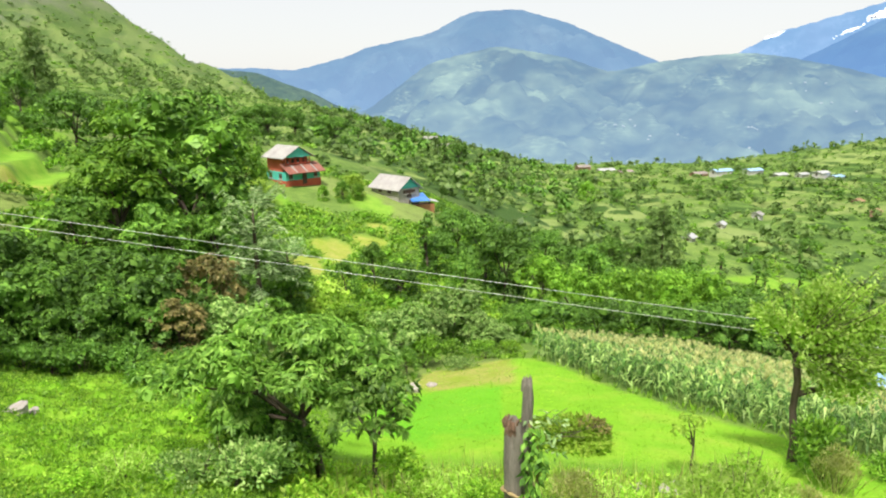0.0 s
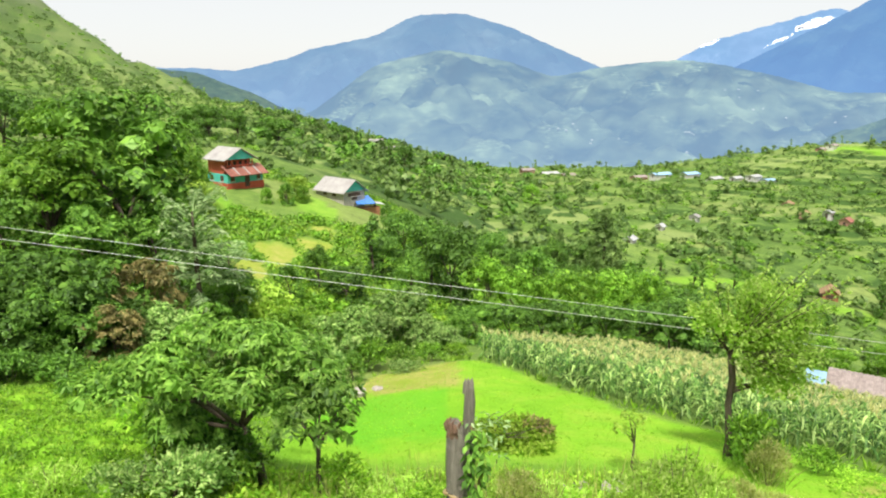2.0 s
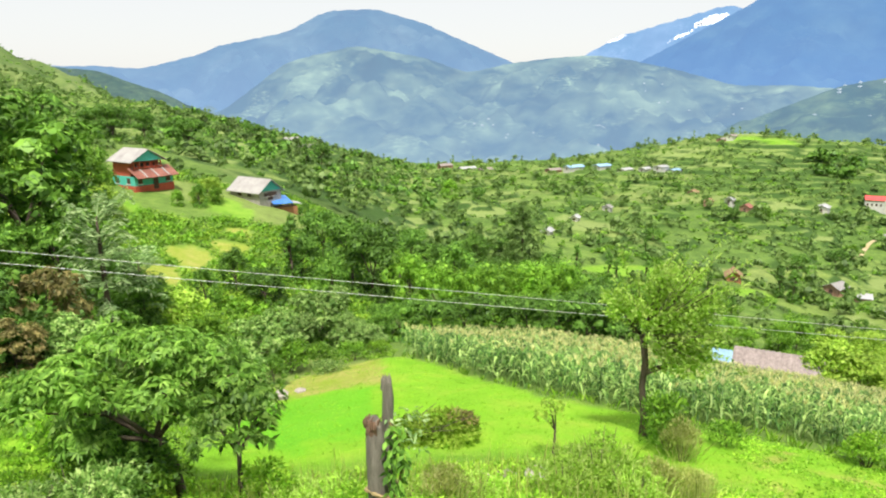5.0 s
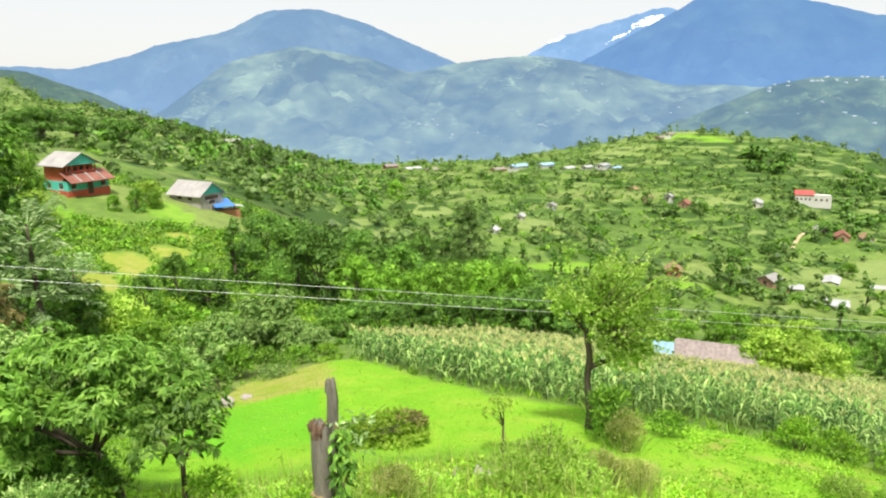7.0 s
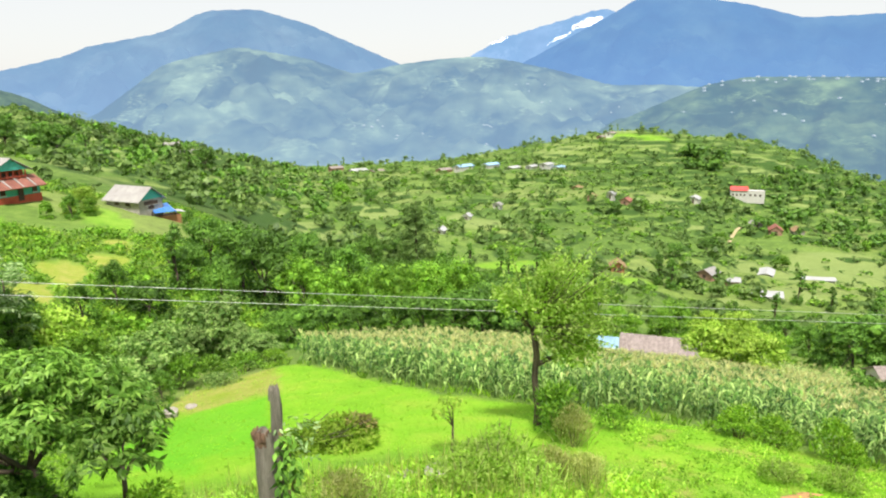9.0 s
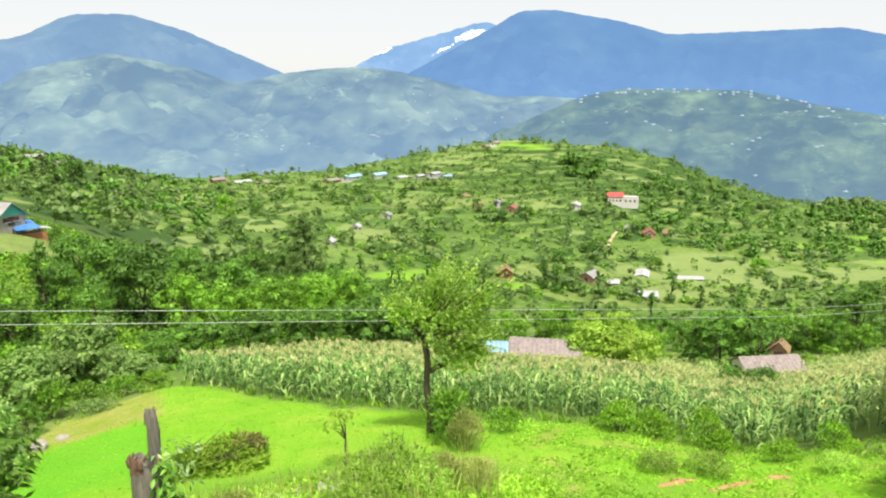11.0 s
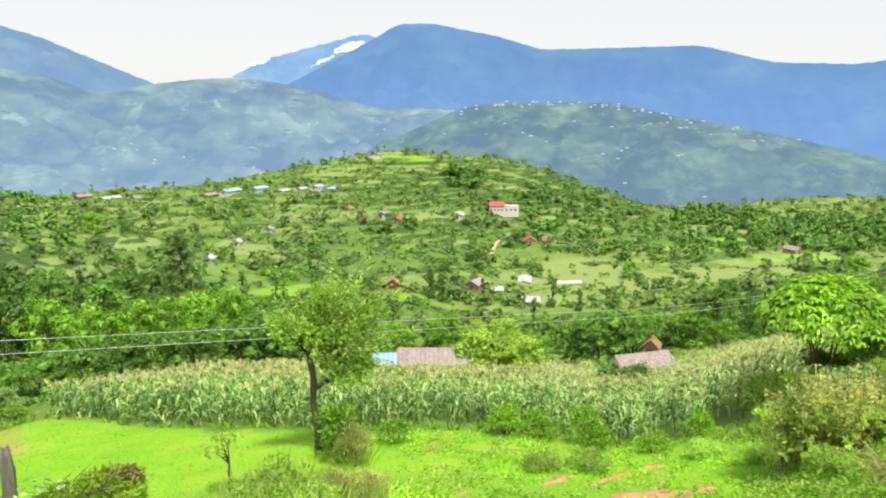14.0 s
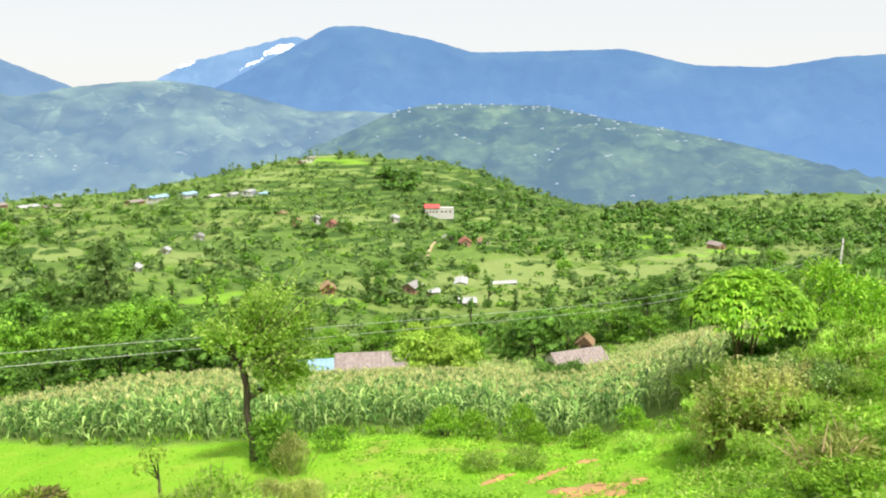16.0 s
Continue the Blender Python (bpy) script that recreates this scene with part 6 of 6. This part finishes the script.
hamlet([("white house among trees", 33.6, 275, -50, 4, 5, 3, 1.2, WHITE_WALL, TIN_WHITE, 0.0),
        ("white house among trees", 39.9, 302, -50, 6, 8, 3.4, 1.4, WHITE_WALL, TIN_WHITE, 0.0),
        ("farmhouse with a rusted roof by the track", 45.8, 272, -40, 6, 8, 3, 2.0, BRICK_WALL, RUST, 0.0),
        ("grey farmhouse by the track", 44.4, 274, -30, 5, 7, 2.6, 1.6, GREY_WALL, TIN, 0.0),
        ("grey farmhouse by the track", 47.3, 276, -30, 5, 7, 2.6, 1.6, GREY_WALL, THATCH, 0.0),
        ("low village house with a blue tin roof", 21.7, 352, -66, 5, 11, 2.6, 1.3, WHITE_WALL, TIN_BLUE, 0.5),
        ("low village house with a blue tin roof", 23.9, 352, -66, 5, 9, 2.4, 1.2, WHITE_WALL, TIN_BLUE, 0.8),
        ("white village house with a tin roof", 25.7, 352, -60, 5, 8, 3.0, 1.2, WHITE_WALL, TIN_WHITE, 0.6),
        ("white village house with a tin roof", 27.2, 352, -60, 4, 6, 2.4, 1.0, WHITE_WALL, TIN_WHITE, 0.4)])
hamlet([("white village house with a tin roof", 28.4, 350, -60, 5, 7, 2.6, 1.0, WHITE_WALL, TIN_WHITE, 0.4),
        ("white village house with a tin roof", 29.4, 350, -60, 5, 7, 2.2, 1.0, WHITE_WALL, TIN_PALE_BLUE, 0.3),
        ("brown village house with a slate roof", 20.1, 352, -66, 5, 8, 2.2, 1.3, BRICK_WALL, SLATE, 0.3),
        ("village house with a white tin roof", 13.1, 352, -75, 5, 9, 2.2, 1.3, WHITE_WALL, TIN_WHITE, 0.5),
        ("brown village house with a slate roof", 11.3, 352, -75, 5, 7, 2.2, 1.3, BRICK_WALL, SLATE, 0.5),
        ("brown village house with a slate roof", 14.6, 350, -75, 5, 7, 2.2, 1.3, BRICK_WALL, SLATE, 0.3),
        ("brown village house with a thatched roof", 30.9, 300, -40, 5, 9, 2.2, 1.3, BRICK_WALL, THATCH, 0.3),
        ("clay house with a thatched roof", 32.1, 268, -40, 4, 6, 2.2, 1.3, BRICK_WALL, THATCH, 0.3),
        ("pale house on the wooded ridge", -1.0, 300, -70, 5, 8, 2.4, 1.3, WHITE_WALL, TIN, 0.5)])
hamlet([("pale house on the wooded ridge", 0.5, 300, -70, 5, 8, 2.2, 1.3, WHITE_WALL, TIN, 0.5),
        ("pale house on top of the knoll", 33.3, 425, -50, 6, 12, 3, 1.6, WHITE_WALL, SLATE, 0.3),
        ("brown house on top of the knoll", 32.6, 412, -50, 5, 9, 2.4, 1.4, BRICK_WALL, SLATE, 0.3),
        ("brown house on the far spur", 57.8, 455, -30, 7, 12, 3, 1.6, BRICK_WALL, TIN, 0.3),
        ("brown house on the far spur", 61.2, 455, -30, 7, 11, 3, 1.6, BRICK_WALL, SLATE, 0.3),
        ("long house on a light field", 65.6, 285, -20, 5, 9, 2.4, 1.4, BRICK_WALL, SLATE, 0.3)])



def school():
    root = new("school_building")
    part("wall", one_box(-9, 1, -4, 4, -3, 5.0), WHITE_WALL, root)
    part("wall", one_box(1, 11, -4.6, 3.4, -3, 4.6), WHITE_WALL, root, "flat-roofed white wing")
    for s in (-1, 1):
        bm = roof_slope(8, -1.3, 9.4, 0.01 * s, 7.0, s * 4.6, 4.9)
        bm.transform(Matrix.Rotation(radians(90), 4, "Z"))
        part("roof", bm, BRIGHT_RED, root, "bright red tin roof")
    part("parapet", one_box(0.9, 11.1, -4.7, -4.5, 4.6, 5.0), WHITE_WALL, root)
    for i in range(4):
        window(root, -7.8 + i * 2.3, -4, 1.4, 1.1, 1.4)
    for i in range(3):
        window(root, 2.6 + i * 2.9, -4.6, 1.4, 1.2, 1.4)
    set_house(root, 43.5, 332, -38, 0.2)
    root.scale = (0.68, 0.68, 0.68)
    return tagged(root, "white school building with a bright red roof", "school")


school()


# ---- power line ----
def wire_point(s, drop):
    a = radians(3.0)
    z = 5.95 - 0.135 * s + 0.0026 * max(0.0, s - 26.0) ** 2 - drop
    return Vector((21.5 * math.sin(a) + s * math.cos(a), 21.5 * math.cos(a) - s * math.sin(a), z))


for drop in (0.0, 0.387):
    pts = [wire_point(-53 + i * 1.5, drop) for i in range(79)]
    tagged(new("power_wire", mesh_of("power_wire", *tube(pts, [0.0085] * len(pts), 6), WIRE, smooth=True)), "thin grey aluminium power wire over the slope", "wire", "power wires")
pole = new("power_pole")
end = wire_point(63.5, 0.0)
foot = land(end.x, end.y)
part("shaft", mesh_of("shaft", *tube([(0, 0, -0.5), (0, 0, 3), (0, 0, end.z - foot + 0.35)], [0.11, 0.09, 0.065], 8), CONCRETE, smooth=True), None, pole)
part("crossarm", one_box(-0.35, 0.35, -0.05, 0.05, end.z - foot - 0.06, end.z - foot + 0.0, bevel=0.01), DARK_WOOD, pole)
pole.matrix_basis = Matrix.Translation((end.x, end.y, foot))
tagged(pole, "pale concrete power pole among bushes", "pole")


# ---- old post with a creeper ----
def old_post():
    root = new("wooden_post")
    z = float(land(0.70, 5.75))
    t = 9.47 - z
    part("upper_stake", mesh_of("upper_stake", *tube([(0.05, 0.02, t - 0.95), (0.045, 0, t - 0.45), (0.048, 0.01, t - 0.2), (0.042, 0, t - 0.06), (0.04, 0, t)], [0.065, 0.05, 0.05, 0.043, 0.03], 9), OLD_WOOD), None, root)
    gt = np.random.default_rng(6)
    chips = []
    for i in range(9):
        a, q = gt.uniform(0, 6.28), gt.uniform(0.01, 0.036)
        x, y = 0.035 + q * math.cos(a), q * math.sin(a)
        chips.append(tube([(x, y, t - 0.12), (x, y, t - 0.02), (x + gt.normal() * 0.006, y, t + gt.uniform(-0.01, 0.05))], [0.02, 0.016, 0.003], 5))
    part("splintered_top", mesh_of("splintered_top", *joined(chips), OLD_WOOD), None, root)
    part("trunk", mesh_of("trunk", *tube([(-0.02, 0, -0.4), (-0.02, 0, t - 1.3), (-0.06, -0.02, t - 0.8), (-0.085, -0.02, t - 0.42), (-0.09, -0.02, t - 0.36)], [0.13, 0.12, 0.105, 0.075, 0.05], 10), OLD_WOOD), None, root)
    gg = np.random.default_rng(5)
    splinters = [tube([(-0.10, -0.04, t - 0.50), (-0.10, -0.05, t - 0.42), (-0.09, -0.05, t - 0.375)], [0.062, 0.056, 0.03], 7)]
    for i in range(14):
        a, q = gg.uniform(0, 6.28), gg.uniform(0.02, 0.065)
        x, y = -0.10 + q * math.cos(a), -0.05 + q * math.sin(a)
        splinters.append(tube([(x, y, t - 0.44), (x + gg.normal() * 0.01, y, t - 0.38), (x + gg.normal() * 0.02, y, t - 0.375 + gg.uniform(0, 0.06))], [0.018, 0.014, 0.003], 5))
    part("broken_stub", mesh_of("broken_stub", *joined(splinters), RED_WOOD), None, root, "reddish broken stub")
    ring = [(-0.02 + 0.15 * math.cos(a), 0.15 * math.sin(a), t - 1.08 + 0.03 * math.sin(2 * a)) for a in np.linspace(0, 6.283, 15)]
    part("binding", mesh_of("binding", *tube(ring, [0.016] * 15, 6), STRAW), None, root, "twisted straw binding")
    vine = [(0.05, -0.1, t - 0.38), (0.12, -0.1, t - 0.6), (0.17, -0.08, t - 0.8), (0.12, -0.12, t - 1.0), (0.06, -0.15, t - 1.1)]
    part("stem", mesh_of("stem", *tube(vine, [0.012, 0.014, 0.016, 0.014, 0.01], 6), STRAW), None, root)
    g = np.random.default_rng(17)
    n = 130
    k = g.random(n)
    p = np.column_stack([0.0 + 0.19 * g.random(n), -0.10 - 0.08 * g.random(n), t - 0.40 - 0.7 * k])
    d = unit(np.column_stack([g.normal(size=n) * 0.9 + 0.1, -0.5 - 0.3 * g.random(n), -0.6 - 0.5 * g.random(n)]))
    part("creeper", mesh_of("creeper", *blades(p, d, g.uniform(0.06, 0.12, n), g.uniform(0.03, 0.05, n), 0.15), LEAF_LUSH), None, root, "green creeper leaves")
    n = 80
    p = np.column_stack([0.02 + 0.34 * g.random(n), -0.12 + 0.12 * g.random(n), t - 0.28 - 0.42 * g.random(n)])
    d = unit(np.column_stack([g.normal(size=n) * 0.8 + 0.4, g.normal(size=n) * 0.6, -0.2 + 0.6 * g.normal(size=n)]))
    part("pale_creeper", mesh_of("pale_creeper", *blades(p, d, g.uniform(0.05, 0.10, n), g.uniform(0.02, 0.035, n), 0.15), LEAF_PALE), None, root, "pale withered creeper leaves")
    root.matrix_basis = Matrix.Translation((0.70, 5.75, z))
    return tagged(root, "weathered broken wooden post wrapped in green creeper", "post")


old_post()


# ---- heap of cut branches, stones, bare earth ----
def brush_heap():
    g = np.random.default_rng(23)
    root = new("brush_heap")
    b = [(x, y, z, s, s, s * 0.55) for x, y, z, s in ((-1.0, 0.1, 0.4, 0.42), (-0.5, 0.1, 0.55, 0.5), (-0.1, -0.1, 0.5, 0.55), (0.5, 0.1, 0.62, 0.6), (1.0, 0.1, 0.4, 0.5), (0.3, -0.7, 0.25, 0.5), (0.9, -0.5, 0.3, 0.45), (-0.6, -0.5, 0.22, 0.4), (-0.2, -0.8, 0.15, 0.35))]
    part("foliage", mesh_of("foliage", *joined([blob_leaves(b, 2300, 0.2, 0.075, 0.1, 0.75, 0.9), core(b, 16, 0.13)]), LEAF_YELLOW), None, root)
    b2 = [(0.85, 0.1, 0.78, 0.3, 0.35, 0.16), (1.2, 0.1, 0.6, 0.3, 0.35, 0.26)]
    part("dry_foliage", mesh_of("dry_foliage", *blob_leaves(b2, 380, 0.18, 0.05, 0.2, 0.4), LEAF_BROWN), None, root, "withered brown leaves on top")
    for i in range(10):
        a = g.uniform(-0.6, 0.6)
        s = Vector((g.uniform(-1.2, 0.3), g.uniform(-0.5, 0.4), g.uniform(0.3, 0.7)))
        e = s + Vector((math.cos(a), math.sin(a), g.uniform(0.1, 0.5))) * g.uniform(0.7, 1.5)
        part("branch", mesh_of("branch", *tube([s, (s + e) / 2 + Vector((0, 0, 0.05)), e], [0.02, 0.016, 0.008], 5), BARK), None, root)
    return tagged(place(root, 10.3, 18.6, 0.95, tall=0.85), "heap of cut branches with withered leaves on the grass", "brush heap")


brush_heap()


def stone(az, r, s, seed):
    bm = bmesh.new()
    bmesh.ops.create_icosphere(bm, subdivisions=2, radius=1.0)
    g = np.random.default_rng(seed)
    k = g.uniform(0, 6, 3)
    for v in bm.verts:
        n = 1 + 0.18 * math.sin(3 * v.co.x + k[0]) + 0.15 * math.sin(4 * v.co.y + k[1]) + 0.12 * math.sin(5 * v.co.z + k[2])
        v.co = Vector((v.co.x * s * 1.25, v.co.y * s, v.co.z * s * 0.75)) * n
    me = bpy.data.meshes.new("stone")
    bm.to_mesh(me)
    bm.free()
    me.materials.append(STONE)
    ob = tagged(place(new("stone", me), az, r, 1.0, g.uniform(0, 360), -s * 0.4), "pale rough field stone in the grass", "stone", "stones of the bank")
    return ob


for i, (az, r, s) in enumerate([(20.0, 14.6, 0.27), (25.0, 13.9, 0.22), (17.5, 14.5, 0.17), (16.8, 14.6, 0.15), (15.6, 14.5, 0.16), (-33.6, 21.2, 0.27), (-32.4, 21.6, 0.16), (-2.6, 28.5, 0.3), (-1.0, 29.5, 0.18)]):
    stone(az, r, s, 200 + i)


def earth_patch(az, r, w, d, seed):
    """A low bare patch of red soil worn through the grass."""
    g = np.random.default_rng(seed)
    c = spot(az, r)
    k = g.uniform(0, 6, 4)
    n, m = 28, 7
    v, f = [(c.x, c.y, c.z + 0.07)], []
    for j in range(1, m + 1):
        for i in range(n):
            a = 2 * math.pi * i / n
            q = j / m * (1 + 0.22 * math.sin(2 * a + k[0]) + 0.15 * math.sin(5 * a + k[1]) + 0.08 * math.sin(9 * a + k[2]))
            x, y = c.x + w * q * math.cos(a), c.y + d * q * math.sin(a)
            v.append((x, y, float(land(x, y)) + 0.09 * (1 - (j / m) ** 2) - (0.06 if j == m else 0) + 0.02 * math.sin(7 * x) * math.cos(6 * y)))
    for j in range(m - 1):
        for i in range(n):
            f.append((1 + j * n + i, 1 + j * n + (i + 1) % n, 1 + (j + 1) * n + (i + 1) % n, 1 + (j + 1) * n + i))
    for i in range(0, n, 2):
        f.append((0, 1 + i, 1 + (i + 1) % n, 1 + (i + 2) % n))
    tagged(new("bare_earth", mesh_of("bare_earth", v, f, DIRT, smooth=True)), "worn patch of bare red earth in the grass", "earth", kind="structure")


for i, (az, r, w, d) in enumerate([(58.9, 16.9, 1.0, 0.6), (57.6, 16.2, 0.7, 0.3), (62.0, 17.6, 0.5, 0.2), (54.2, 18.2, 0.8, 0.15), (60.3, 16.4, 0.5, 0.3), (56.0, 16.6, 0.6, 0.3), (50, 17.6, 0.7, 0.16), (57.5, 20.0, 0.6, 0.14), (63, 15.4, 0.6, 0.3)]):
    earth_patch(az, r, w, d, 300 + i)


def footpath():
    """The yellow earth track that climbs to the farmhouses by the school."""
    v, f = [], []
    for i in range(40):
        t = i / 39
        az, r = 41.2 + 2.5 * t + 0.35 * math.sin(5 * t), 228 + 42 * t
        a = spot(az, r)
        for s in (-1, 1):
            x, y = a.x + s * 0.6 * math.cos(radians(az)), a.y - s * 0.6 * math.sin(radians(az))
            v.append((x, y, max(float(land(x, y)), a.z) + 0.3))
    for i in range(39):
        f.append((2 * i, 2 * i + 1, 2 * i + 3, 2 * i + 2))
    tagged(new("footpath", mesh_of("footpath", v, f, PATH_EARTH)), "yellow earth footpath up the slope", "path", kind="structure")


footpath()


def debris():
    """Pulled stalks and dry sticks thrown on the bank."""
    g = np.random.default_rng(51)
    root = new("stick_pile")
    for i in range(18):
        a = g.uniform(-0.5, 0.5) + (0.3 if i % 3 else 1.2)
        s = Vector((g.uniform(-0.9, 0.4), g.uniform(-0.7, 0.5), g.uniform(0.05, 0.6)))
        e = s + Vector((math.cos(a), math.sin(a), g.uniform(-0.1, 0.45))) * g.uniform(0.6, 1.5)
        part("stick", mesh_of("stick", *tube([s, s.lerp(e, 0.5) + Vector((0, 0, 0.06)), e], [0.017, 0.013, 0.006], 5), STRAW), None, root)
    part("dry_foliage", mesh_of("dry_foliage", *blob_leaves([(0, 0, 0.25, 0.9, 0.7, 0.35), (0.5, 0, 0.4, 0.6, 0.5, 0.3)], 800, 0.2, 0.05, 0.3, 0.3), LEAF_OLIVE), None, root)
    return tagged(place(root, 76.6, 14.2, 1.0), "pile of dry sticks and withered stalks", "stick pile")


debris()


# ---- cloud on the far range ----
def cloud(name, az, el, r, w, h, tilt, seed):
    g = np.random.default_rng(seed)
    bm = bmesh.new()
    for i in range(26):
        t = g.uniform(-1, 1)
        q = bmesh.ops.create_icosphere(bm, subdivisions=2, radius=1.0)["verts"]
        s = (1 - 0.7 * abs(t)) * g.uniform(0.6, 1.1)
        bmesh.ops.scale(bm, vec=(h * s * 1.5, h * s * 0.6, h * s * 0.7), verts=q)
        bmesh.ops.translate(bm, vec=(w * t, 0, w * t * tilt + g.normal() * h * 0.25), verts=q)
    me = bpy.data.meshes.new(name)
    bm.to_mesh(me)
    bm.free()
    me.materials.append(CLOUD)
    for p in me.polygons:
        p.use_smooth = True
    ob = new(name, me)
    a = radians(az)
    ob.matrix_basis = Matrix.Translation((r * math.sin(a), r * math.cos(a), EYE + r * math.tan(radians(el)))) @ pose(0, 0, 0, 0, 0, -az)
    tagged(ob, "small white cloud clinging to the far mountain", "cloud", "clouds on the range", "structure")


CLOUD, cn, cl, cb = nodes("cloud_white")
cb.inputs["Base Color"].default_value = (0.9, 0.9, 0.9, 1)
cb.inputs["Roughness"].default_value = 1.0
# Emission adds brightness to the cloud beyond the light falling on it.
cb.inputs["Emission Color"].default_value = (1, 1, 1, 1)
cb.inputs["Emission Strength"].default_value = 0.55
cv = ramp(cn, [(0.44, (0, 0, 0)), (0.60, (1, 1, 1))])
cl.new(noise_node(cn, cl, 0.035, 5, 0.65).outputs[0], cv.inputs[0])
cl.new(cv.outputs[0], cb.inputs["Alpha"])
cloud("cloud", 31.2, 4.55, 3960, 75, 26, 0.35, 1)
cloud("cloud", 29.2, 3.5, 3960, 70, 9, 0.5, 2)
cloud("cloud", 24.4, 3.3, 3960, 50, 9, 0.4, 3)
